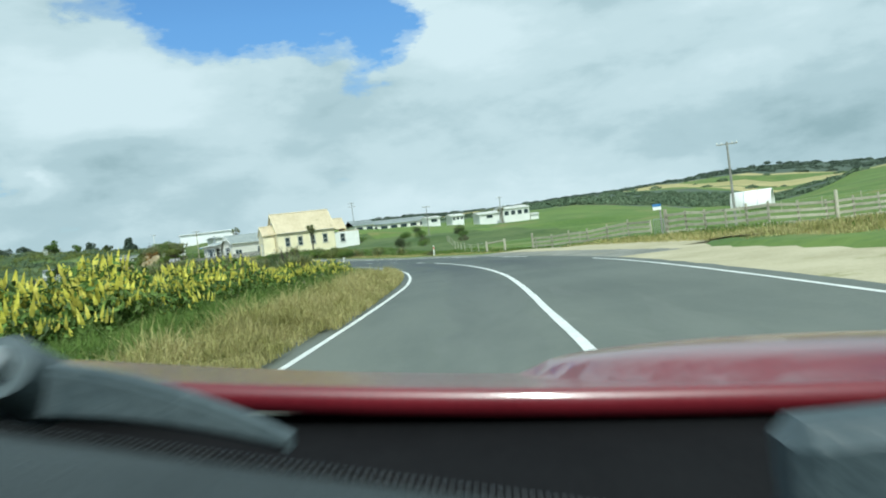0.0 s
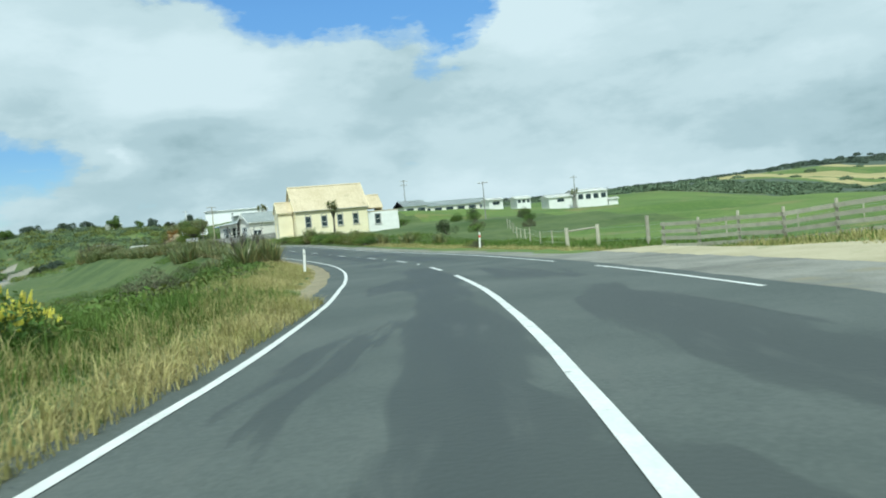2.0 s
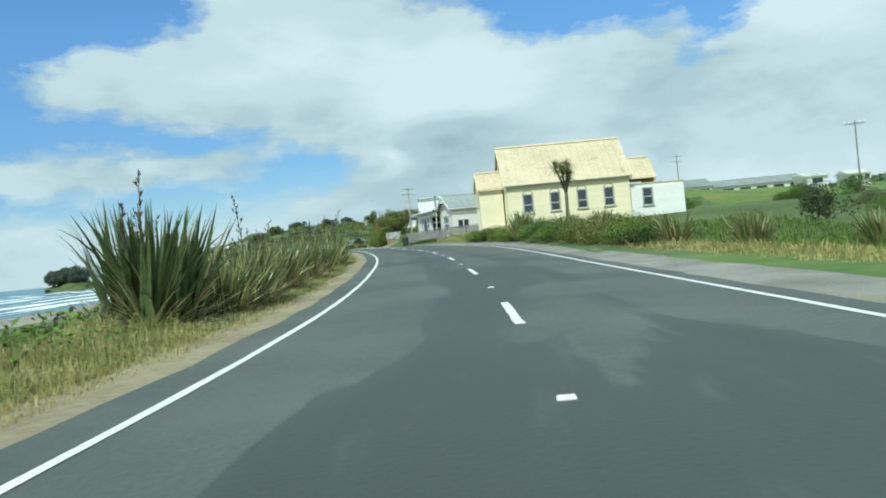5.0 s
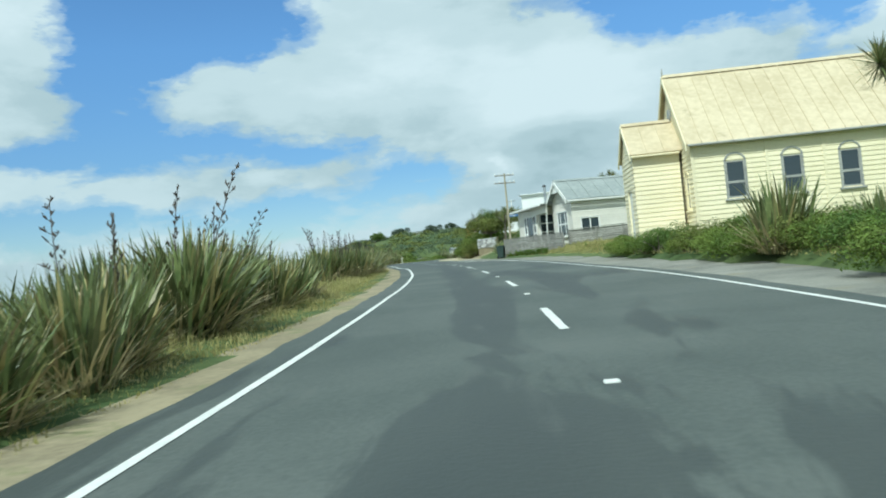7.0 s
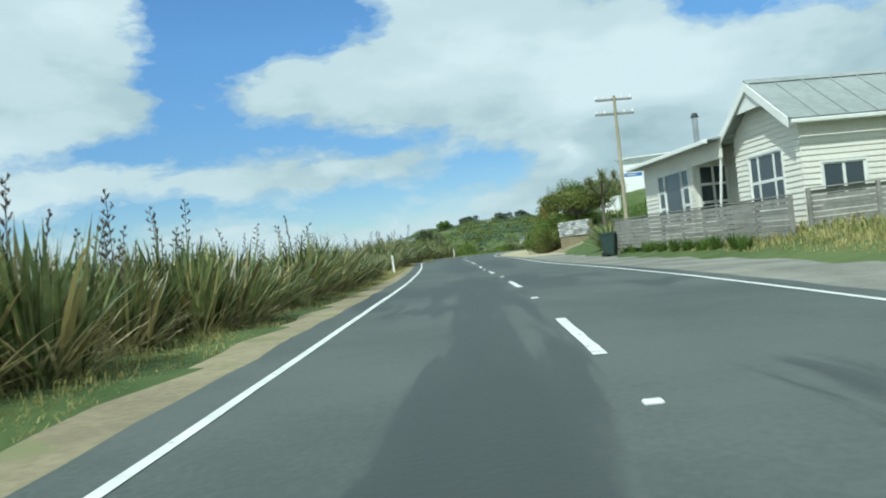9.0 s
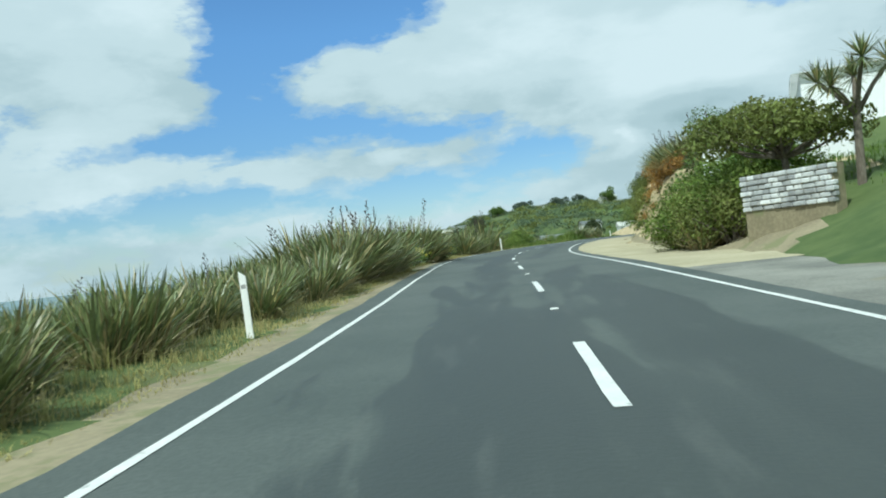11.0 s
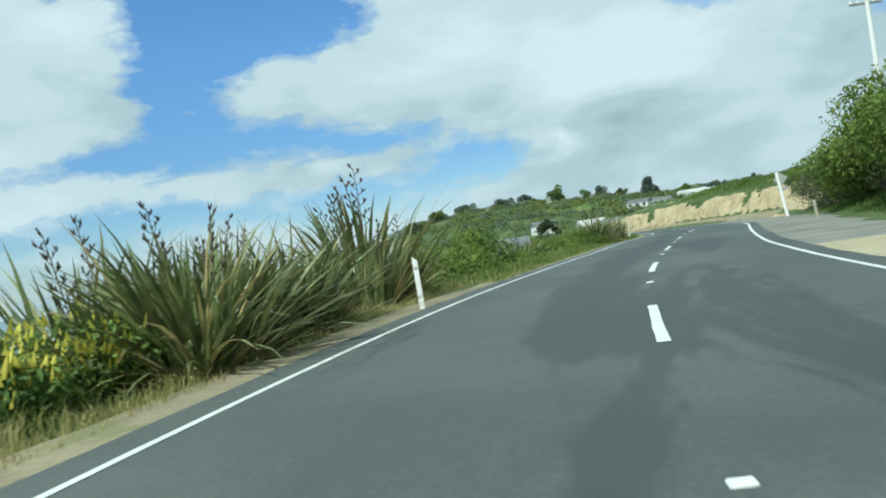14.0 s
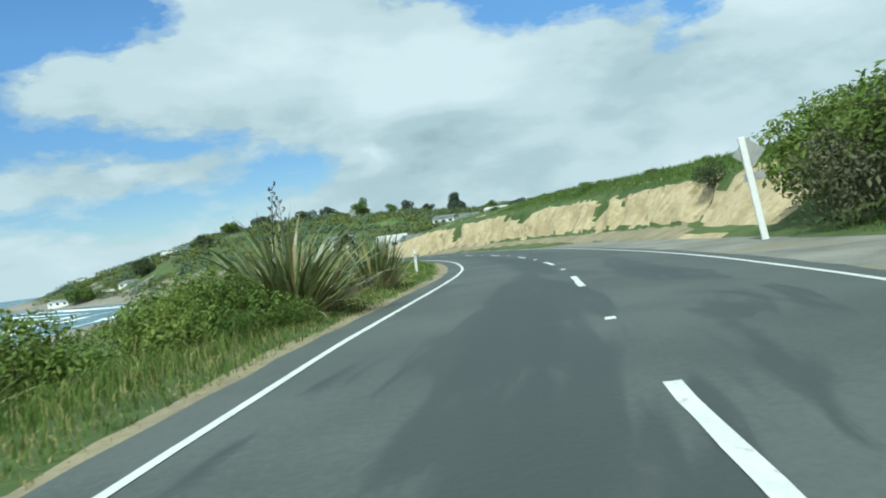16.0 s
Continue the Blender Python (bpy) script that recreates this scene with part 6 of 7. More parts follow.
def rail_fence(a, b, posts, rails, height, label, mat="timber_pale", thick=0.11, group="farm fences", name="rail_fence"):
    a, b = Vector(a), Vector(b)
    d = b - a
    L = math.hypot(d.x, d.y)
    rnd = random.Random(int(a.x * 10 + a.y))
    z = [ground_at(*(a + d * k / (posts - 1)).xy) for k in range(posts)]
    ob = thing(name, Matrix.Translation((a.x, a.y, z[0])) @ Matrix.Rotation(math.atan2(d.y, d.x), 4, "Z"), label, "fence", group)
    for k in range(posts):
        x, h = L * k / (posts - 1), z[k] - z[0]
        part("post", tube((x, 0, h - 0.3), (x + rnd.uniform(-0.03, 0.03), rnd.uniform(-0.03, 0.03), h + height * rnd.uniform(0.97, 1.12)), thick * 0.6, thick * 0.52, 8), M[mat], ob)
    for k in range(posts - 1):
        x0, x1 = L * k / (posts - 1), L * (k + 1) / (posts - 1)
        for r in range(rails):
            u = 0.18 + 0.72 * r / max(1, rails - 1)
            w = 0.075
            za, zb = z[k] - z[0] + height * u + rnd.uniform(-0.02, 0.02), z[k + 1] - z[0] + height * u + rnd.uniform(-0.02, 0.02)
            v = [(x0 - 0.05, -0.10, za - w), (x1 + 0.05, -0.10, zb - w), (x1 + 0.05, -0.065, zb - w), (x0 - 0.05, -0.065, za - w), (x0 - 0.05, -0.10, za + w), (x1 + 0.05, -0.10, zb + w), (x1 + 0.05, -0.065, zb + w), (x0 - 0.05, -0.065, za + w)]
            part("rail", mesh_of("rail", v, [(0, 1, 5, 4), (1, 2, 6, 5), (2, 3, 7, 6), (3, 0, 4, 7), (4, 5, 6, 7), (3, 2, 1, 0)], M[mat]), None, ob)
    return ob


def wire_fence(points, height, label, gap=4.0):
    """Thin battens on a line with three wires."""
    pts = [Vector((x, y, 0)) for x, y in points]
    ob = thing("wire_fence", Matrix.Identity(4), label, "fence", "farm fences")
    stations = []
    for a, b in zip(pts, pts[1:]):
        n = max(1, int((b - a).length / gap))
        stations += [a.lerp(b, k / n) for k in range(n)]
    stations.append(pts[-1])
    tops = []
    for p in stations:
        p.z = ground_at(p.x, p.y)
        part("batten", tube((p.x, p.y, p.z - 0.2), (p.x, p.y, p.z + height), 0.045, 0.04, 6), M["timber_pale"], ob)
    for u in (0.3, 0.62, 0.92):
        w = bmesh.new()
        for a, b in zip(stations, stations[1:]):
            add_tube(w, a + Vector((0, 0, height * u)), b + Vector((0, 0, height * u)), 0.006, n=3)
        part("wire", w, M["steel"], ob)


rail_fence((31.3, 55.8, 0), (32.6, 42.8, 0), 7, 4, 1.25, "weathered timber rail fence of the stockyard")
rail_fence((30.3, 38.2, 0), (32.3, 32.4, 0), 6, 4, 1.35, "tall weathered timber stockyard rails")
rail_fence((32.3, 32.4, 0), (44.0, 33.5, 0), 6, 4, 1.35, "weathered timber stockyard side rails")
gate = thing("farm_gate", Matrix.Translation((32.6, 42.5, ground_at(32.6, 42.5))) @ rot(-118), "galvanised tube farm gate closing the stockyard", "gate")
part("gate_frame", add_tube(add_tube(add_tube(add_tube(bmesh.new(), (0.1, 0, 0.2), (3.7, 0, 0.2), 0.022), (0.1, 0, 1.2), (3.7, 0, 1.2), 0.022), (0.1, 0, 0.2), (0.1, 0, 1.2), 0.022), (3.7, 0, 0.2), (3.7, 0, 1.2), 0.022), M["steel"], gate)
for k in range(1, 6):
    part("bar", tube((0.1 + 0.6 * k, 0, 0.2), (0.1 + 0.6 * k, 0, 1.2), 0.014, n=6), M["steel"], gate)
for x, y, h in ((31.8, 65.8, 1.1), (33.2, 64.9, 1.25), (34.6, 62.2, 1.5), (30.3, 38.3, 1.6), (37.5, 32.6, 1.8)):
    g = thing("strainer_post", Matrix.Translation((x, y, ground_at(x, y))), "thick round weathered fence strainer post", "fence post", "strainer posts")
    part("post", tube((0, 0, -0.3), (0, 0, h), 0.11, 0.10, 10), M["timber_pale"], g)
brace = thing("fence_brace", Matrix.Translation((31.8, 65.8, ground_at(31.8, 65.8))), "horizontal timber brace between two strainer posts", "fence brace")
part("brace", tube((0.0, 0, 0.9), (1.4, -0.9, 1.0), 0.05), M["timber_pale"], brace)
wire_fence([(31.8, 65.8), (36, 80), (41, 94), (46, 108)], 1.0, "post and wire fence along the green paddock")
wire_fence([(33.2, 64.9), (34.6, 62.2), (60, 64), (90, 60)], 1.1, "post and wire fence across the paddock", 5.0)
wire_fence([(44, 33), (62, 38), (95, 52), (130, 60)], 1.2, "post and wire fence beside the farm track", 4.0)
wire_fence([(44, 27), (66, 32), (99, 45), (130, 52)], 1.2, "post and wire fence beside the farm track", 4.0)

stake = thing("yard_sign", Matrix.Translation((29.5, 37.7, ground_at(29.5, 37.7))) @ rot(-30), "small blue and white sign on a wooden stake", "sign")
part("stake", box((-0.05, -0.05, -0.2), (0.05, 0.05, 1.9), 0.01), M["timber_grey"], stake)
part("panel", box((-0.42, -0.08, 1.6), (0.06, -0.055, 1.95), 0.005), M["white_paint"], stake)
part("stripe", box((-0.42, -0.086, 1.79), (0.06, -0.081, 1.95)), M["blue_paint"], stake, "blue upper half of the panel")


def barrel_shed(pos, turn, length, radius):
    ob = thing("barrel_shed", Matrix.Translation(pos) @ rot(turn), "white half-round shed with open dark end in the paddock", "shed")
    n = 14
    arc = [(radius * math.cos(math.pi * k / n), radius * math.sin(math.pi * k / n) * 1.15) for k in range(n + 1)]
    v, f = [], []
    for x in (0, length):
        v += [(x, y, z) for y, z in arc] + [(x, y * 0.96, z * 0.96) for y, z in arc]
    m = 2 * (n + 1)
    for k in range(n):
        f += [(k, k + 1, m + k + 1, m + k), (n + 1 + k, m + n + 1 + k, m + n + 2 + k, n + 2 + k), (k, n + 1 + k, n + 2 + k, k + 1), (m + k, m + k + 1, m + n + 2 + k, m + n + 1 + k)]
    part("shell", mesh_of("shell", v, f, M["white_paint"], True), None, ob)
    part("end_wall", prism([(y * 0.95, z * 0.95) for y, z in arc], "x", 0.1, 0.18), M["white_paint"], ob)
    # solid dark panel painted as the shade inside the open end
    part("end_wall", prism([(y * 0.95, z * 0.95) for y, z in arc], "x", length - 0.6, length - 0.5), M["shaded_interior"], ob, "dark panel standing in for the shaded open end")
    for k in (0.33, 0.66):
        part("hoop", mesh_of("hoop", [(length * k + d, y * 1.01, z * 1.01) for d in (-0.04, 0.04) for y, z in arc], [(j, j + 1, n + 2 + j, n + 1 + j) for j in range(n)], M["steel"], True), None, ob)


barrel_shed(Vector((73.5, 79.5, ground_at(75, 78) + 0.25)), -52, 4.8, 1.85)


def track(name, points, width, mat, label):
    verts, faces = [], []
    pts = [Vector((x, y, 0)) for x, y in points]
    line = []
    for a, b in zip(pts, pts[1:]):
        n = max(1, int((b - a).length / 2))
        line += [(a.lerp(b, k / n), (b - a).normalized()) for k in range(n)]
    for p, d in line:
        for w in (-width / 2, 0, width / 2):
            x, y = p.x - d.y * w, p.y + d.x * w
            verts.append((x, y, ground_at(x, y) + 0.05))
    for k in range(len(line) - 1):
        for c in (0, 1):
            i = 3 * k + c
            faces.append((i, i + 1, i + 4, i + 3))
    tagged(new(name, mesh_of(name, verts, faces, M[mat])), label, "track", kind="structure")


track("farm_track", [(20, 22), (34, 26), (44, 30), (62, 35), (95, 48.5), (130, 56)], 4.0, "gravel", "pale gravel farm track climbing the paddock")
track("hill_track", [(150, 250), (185, 262), (230, 262), (300, 250)], 5.0, "dirt", "pale dirt track across the green hill")

# ---- houses further off ----


def simple_house(pos, turn, length, depth, height, rise, wall, roof, label, windows=3, group="distant houses", name="house", hip=0.0):
    ob = thing(name, Matrix.Translation(pos) @ rot(turn), label, "house", group)
    shell = box((0, 0, -1.0), (length, depth, height))
    part("wall", shell, M[wall], ob)
    part("gable", prism(((-0.0, height), (depth, height), (depth / 2, height + rise)), "x", 0.02 + hip, length - 0.02 - hip), M[wall], ob)
    o = 0.4
    bm = bmesh.new()
    v = [bm.verts.new(c) for c in ((-o, -o, height - 0.1), (length + o, -o, height - 0.1), (length + o, depth + o, height - 0.1), (-o, depth + o, height - 0.1), (-o + hip, depth / 2, height + rise + 0.1), (length + o - hip, depth / 2, height + rise + 0.1))]
    for f in ((0, 1, 5, 4), (2, 3, 4, 5), (1, 2, 5), (3, 0, 4)):
        bm.faces.new([v[k] for k in f])
    bmesh.ops.solidify(bm, geom=bm.faces[:], thickness=0.12)
    part("roof", bm, M[roof], ob)
    for k in range(windows):
        x = length * (k + 0.5) / windows
        w = min(0.9, length / windows * 0.32)
        win = part("window", box((x - w - 0.07, -0.05, height * 0.36), (x + w + 0.07, 0.0, height * 0.82)), M["white_paint"], ob)
        part("pane", box((x - w, -0.06, height * 0.4), (x + w, -0.045, height * 0.78)), M["glass"], win)
    return ob


def at_ground(x, y, up=0.0):
    return Vector((x, y, ground_at(x, y) + up))


simple_house(Vector((65.5, 206, 4.3)), 0, 17, 7, 2.2, 1.1, "house_paint", "pale_roof", "long low pale building with grey iron roof", 6, name="hall")
simple_house(Vector((61.2, 205, 4.4)), 0, 5.5, 9, 2.5, 1.3, "house_paint", "pale_roof", "grey-roofed end pavilion with deck", 2, name="hall")
simple_house(Vector((80.3, 200, 4.6)), 5, 3.6, 4, 2.0, 0.4, "white_paint", "white_paint", "small white flat shed on the hill", 1, name="shed")
simple_house(Vector((88.2, 202, 4.6)), -4, 3.4, 5, 1.9, 0.5, "white_paint", "white_paint", "white single-storey house with pale roof", 3)
simple_house(Vector((103, 200, 3.7)), -4, 8, 7, 3.1, 0.6, "white_paint", "white_paint", "white two-level house with wide dark windows", 4)
simple_house(Vector((95.8, 200.5, 4.0)), -4, 6.0, 5, 2.0, 0.6, "white_paint", "white_paint", "white garage beside the house", 1, name="garage")
simple_house(Vector((111.3, 199.5, 3.0)), -6, 2.4, 3, 1.5, 0.3, "white_paint", "white_paint", "small white garden shed", 0, name="shed")
simple_house(Vector((17.2, 207, 5.4)), -6, 13, 9, 4.0, 0.15, "bright_white", "bright_white", "large white flat-roofed building on the bank", 0, name="modern_house")
simple_house(Vector((23.5, 190, 3.6)), 12, 8, 6, 3.6, 0.2, "white_paint", "grey_roof", "white modern house above the bank", 2, name="modern_house")
wall_ob = thing("garden_wall", Matrix.Translation((12.0, 198.2, 4.2)) @ rot(-38), "low white rendered garden wall on the bank", "wall")
part("wall", box((0, 0, -2.0), (6.2, 0.25, 1.1), 0.02), M["bright_white"], wall_ob)
part("coping", box((-0.05, -0.05, 1.1), (6.25, 0.3, 1.18), 0.01), M["white_paint"], wall_ob)

stones = thing("stone_wall", Matrix.Translation((12.7, 188.0, 1.65)) @ rot(-46), "pale stacked stone retaining wall at the bank foot", "wall")
part("core", box((0, 0.08, -0.3), (2.9, 0.5, 1.95)), M["dirt"], stones)
rnd = random.Random(5)
for k in range(7):
    x = -0.05
    while x < 2.85:
        w = rnd.uniform(0.22, 0.42)
        z = 0.95 + k * 0.145
        part("stone", box((x, rnd.uniform(-0.03, 0.03), z), (min(x + w - 0.02, 2.95), 0.2, z + 0.125), 0.025), M["stone"], stones)
        x += w

# hut above the road
hut = thing("stone_hut", Matrix.Translation((15.1, 260.6, 4.1)) @ rot(-8), "dark grey gabled hut above the road", "hut")
part("wall", box((0, 0, -2.5), (6, 4.6, 2.3)), M["timber_grey"], hut)
part("gable", prism(((0, 2.3), (4.6, 2.3), (2.3, 4.0)), "x", 0.02, 5.98), M["timber_grey"], hut)
gable_roof(hut, 0, 6, 0, 4.6, 2.3, 4.0, 0.4, "grey_roof", 0.3, 0.5)
bargeboards(hut, -0.3, 0, 4.6, 2.3, 4.0, 0.4, "black_plastic", 0.2)

# leaning white post that carries a road sign, seen from behind
post = thing("sign_post", Matrix.Translation(at_ground(10.9, 266.4)) @ pose(0, 0, 0, 0, -6, -15), "leaning white post with the grey back of a road sign", "road sign")
part("post", box((-0.09, -0.09, -0.3), (0.09, 0.09, 2.9), 0.02), M["white_paint"], post)
part("diamond_panel", prism(((0.12, 2.0), (0.56, 2.44), (0.12, 2.88), (-0.32, 2.44)), "y", 0.10, 0.125), M["trim_grey"], post, "grey back of a diamond road sign")
part("plate", box((-0.16, 0.10, 1.66), (0.40, 0.125, 1.9), 0.01), M["trim_grey"], post, "grey back of a small plate")
short = thing("guide_post", Matrix.Translation((8.9, 249.2, ground_at(8.9, 249.2))) @ pose(0, 0, 0, 3, -5, 0), "short weathered wooden post below the bushes", "post")
part("post", box((-0.06, -0.06, -0.2), (0.06, 0.06, 0.75), 0.015), M["timber_pale"], short)

# ---- village on the far hill ----
rnd = random.Random(31)
for az, d, w in ((-0.4, 420, 11), (-2.2, 400, 9), (-3.9, 430, 14), (-4.8, 400, 11), (-6.0, 410, 12), (-7.1, 390, 10), (-8.0, 400, 12), (-9.3, 380, 10), (-10.6, 360, 11), (-12.4, 350, 12), (4.9, 560, 12), (10.2, 600, 12),
                 (6.3, 320, 9), (9.5, 170, 8), (3.0, 250, 8), (13.5, 610, 12), (16.8, 520, 12), (17.6, 520, 9), (20.3, 500, 14), (21.8, 500, 10), (24.5, 520, 16), (1.6, 200, 9), (12.0, 340, 9)):
    a = radians(az)
    x, y = 0.5 - math.sin(a) * d, 220 + math.cos(a) * d
    dark = rnd.random() < 0.4
    simple_house(at_ground(x, y, 0.6), rnd.uniform(-25, 25), w, w * 0.7, rnd.uniform(2.6, 3.6), rnd.uniform(0.8, 1.8), "white_paint" if rnd.random() < 0.75 else "house_paint", "grey_roof" if dark else "white_paint",
                 "pale distant house with grey roof among hillside trees" if dark else "white distant house among hillside trees", 3, "village houses")
for k, (az, d, h, r) in enumerate(((4.3, 560, 13, 6), (1.0, 600, 15, 6), (-1.8, 560, 15, 9), (6.5, 580, 11, 6), (8.2, 600, 9, 7), (10.8, 590, 8, 8), (2.4, 600, 10, 5), (-0.2, 590, 9, 5), (13, 540, 6, 6), (-4.4, 470, 8, 5), (-6.6, 450, 8, 5), (-8.8, 430, 8, 4),
                                  (15, 480, 6, 6), (18.5, 500, 7, 7), (22.5, 500, 8, 8), (5.4, 300, 6, 4), (8.0, 260, 5, 4), (11, 300, 6, 5), (2.2, 280, 6, 4), (13, 260, 5, 4), (-0.8, 300, 5, 3.5), (16, 330, 5, 5), (-3.0, 330, 5, 4), (-11.5, 400, 7, 4))):
    a = radians(az)
    x, y = 0.5 - math.sin(a) * d, 220 + math.cos(a) * d
    broad_tree("tree", "dark rounded tree on the far hillside", at_ground(x, y), h, r, 200 + k, rnd.choice(("dark_leaf", "shrub_leaf", "pine")), 12, 0.85, 0.5, 13, group="hillside trees", base=rnd.uniform(0.08, 0.3))
for k in range(9):
    x, y = -321 + rnd.uniform(-14, 14), 800 + rnd.uniform(-8, 8)
    if k == 0:
        stack = thing("sea_stack", Matrix.Translation((-321, 800, SEA_LEVEL)), "low dark rock stack at the sea's edge", "rock")
        bm = bmesh.new()
        bmesh.ops.create_icosphere(bm, subdivisions=3, radius=1.0)
        for v in bm.verts:
            n = noise.noise(v.co * 1.7)
            v.co = Vector((v.co.x * 24 * (1 + 0.3 * n), v.co.y * 20 * (1 + 0.3 * n), max(-0.2, v.co.z) * 7 * (1 + 0.4 * n)))
        part("rock", bm, M["scrub"], stack)
    broad_tree("tree", "dark wind-shorn tree on the rock stack", Vector((x, y, SEA_LEVEL + 3)), 17 + rnd.uniform(-3, 3), 9, 300 + k, "pine", 8, 0.9, 0.7, 8, group="stack trees", base=0.3)

def hillside_scrub():
    """Low bush over the far slopes, in one piece."""
    rng = np.random.default_rng(12)
    a, d = np.radians(rng.uniform(-14, 30, 3600)), 110 + 560 * rng.random(3600) ** 0.8
    x, y = 0.5 - np.sin(a) * d, 220 + np.cos(a) * d
    keep = (bumps(x, y, 90, 41) > -0.35) & (land(x, y) > SEA_LEVEL + 1.5) & (np.hypot(x, y - 250) > 70) & ((x < -6) | (y > 400))
    x, y, d = x[keep], y[keep], d[keep]
    z = land(x, y)
    blobs = [(px, py, pz + 0.3, r, r, r * 0.6) for px, py, pz, r in zip(x, y, z, (0.008 * d) * rng.uniform(0.5, 1.2, len(d)) + 0.6)]
    near = [b for b, q in zip(blobs, d) if q < 330]
    far = [b for b, q in zip(blobs, d) if q >= 330]
    for name, some, mat, size, per in (("near_scrub", near[::2], "shrub_leaf", 0.3, 7.0), ("near_scrub", near[1::2], "olive_leaf", 0.3, 7.0), ("far_scrub", far[::2], "hazed_wood", 0.7, 2.0), ("far_scrub", far[1::2], "olive_leaf", 0.7, 2.0)):
        tagged(new(name, leaf_cloud(7, some, per, size, mat, name)), "low green coastal scrub covering the hillside", "scrub", kind="stuff")


hillside_scrub()


def woodland(name, near, far, lo, hi, count, radius, mat, label, seed):
    """Distant wood as one piece: many leafy crowns between two distances and two bearings."""
    rng = np.random.default_rng(seed)
    a, d = np.radians(rng.uniform(lo, hi, count)), rng.uniform(near, far, count)
    x, y = 8 - np.sin(a) * d, 18 + np.cos(a) * d
    keep = bumps(x, y, 120, seed) > -0.35
    x, y = x[keep], y[keep]
    z = land(x, y)
    r = radius * rng.uniform(0.5, 1.15, len(x))
    tagged(new(name, leaf_cloud(seed, [(p, q, k + 0.1 * e, e * 1.3, e * 1.3, e * 0.55) for p, q, k, e in zip(x, y, z, r)], 60 / radius ** 2, radius * 0.24, mat, name)), label, "woodland", kind="stuff")


woodland("wood", 300, 600, -52, -22, 1300, 2.6, "hazed_wood", "belt of dark green trees behind the paddock", 51)
woodland("wood", 620, 1050, -58, -15, 60, 3.5, "hazed_wood", "scattered dark trees among far fields", 52)
woodland("pine_forest", 1080, 1420, -62, -15, 1100, 5.0, "pine", "dark pine forest along the far ridge", 53)

# ---- landward planting ----


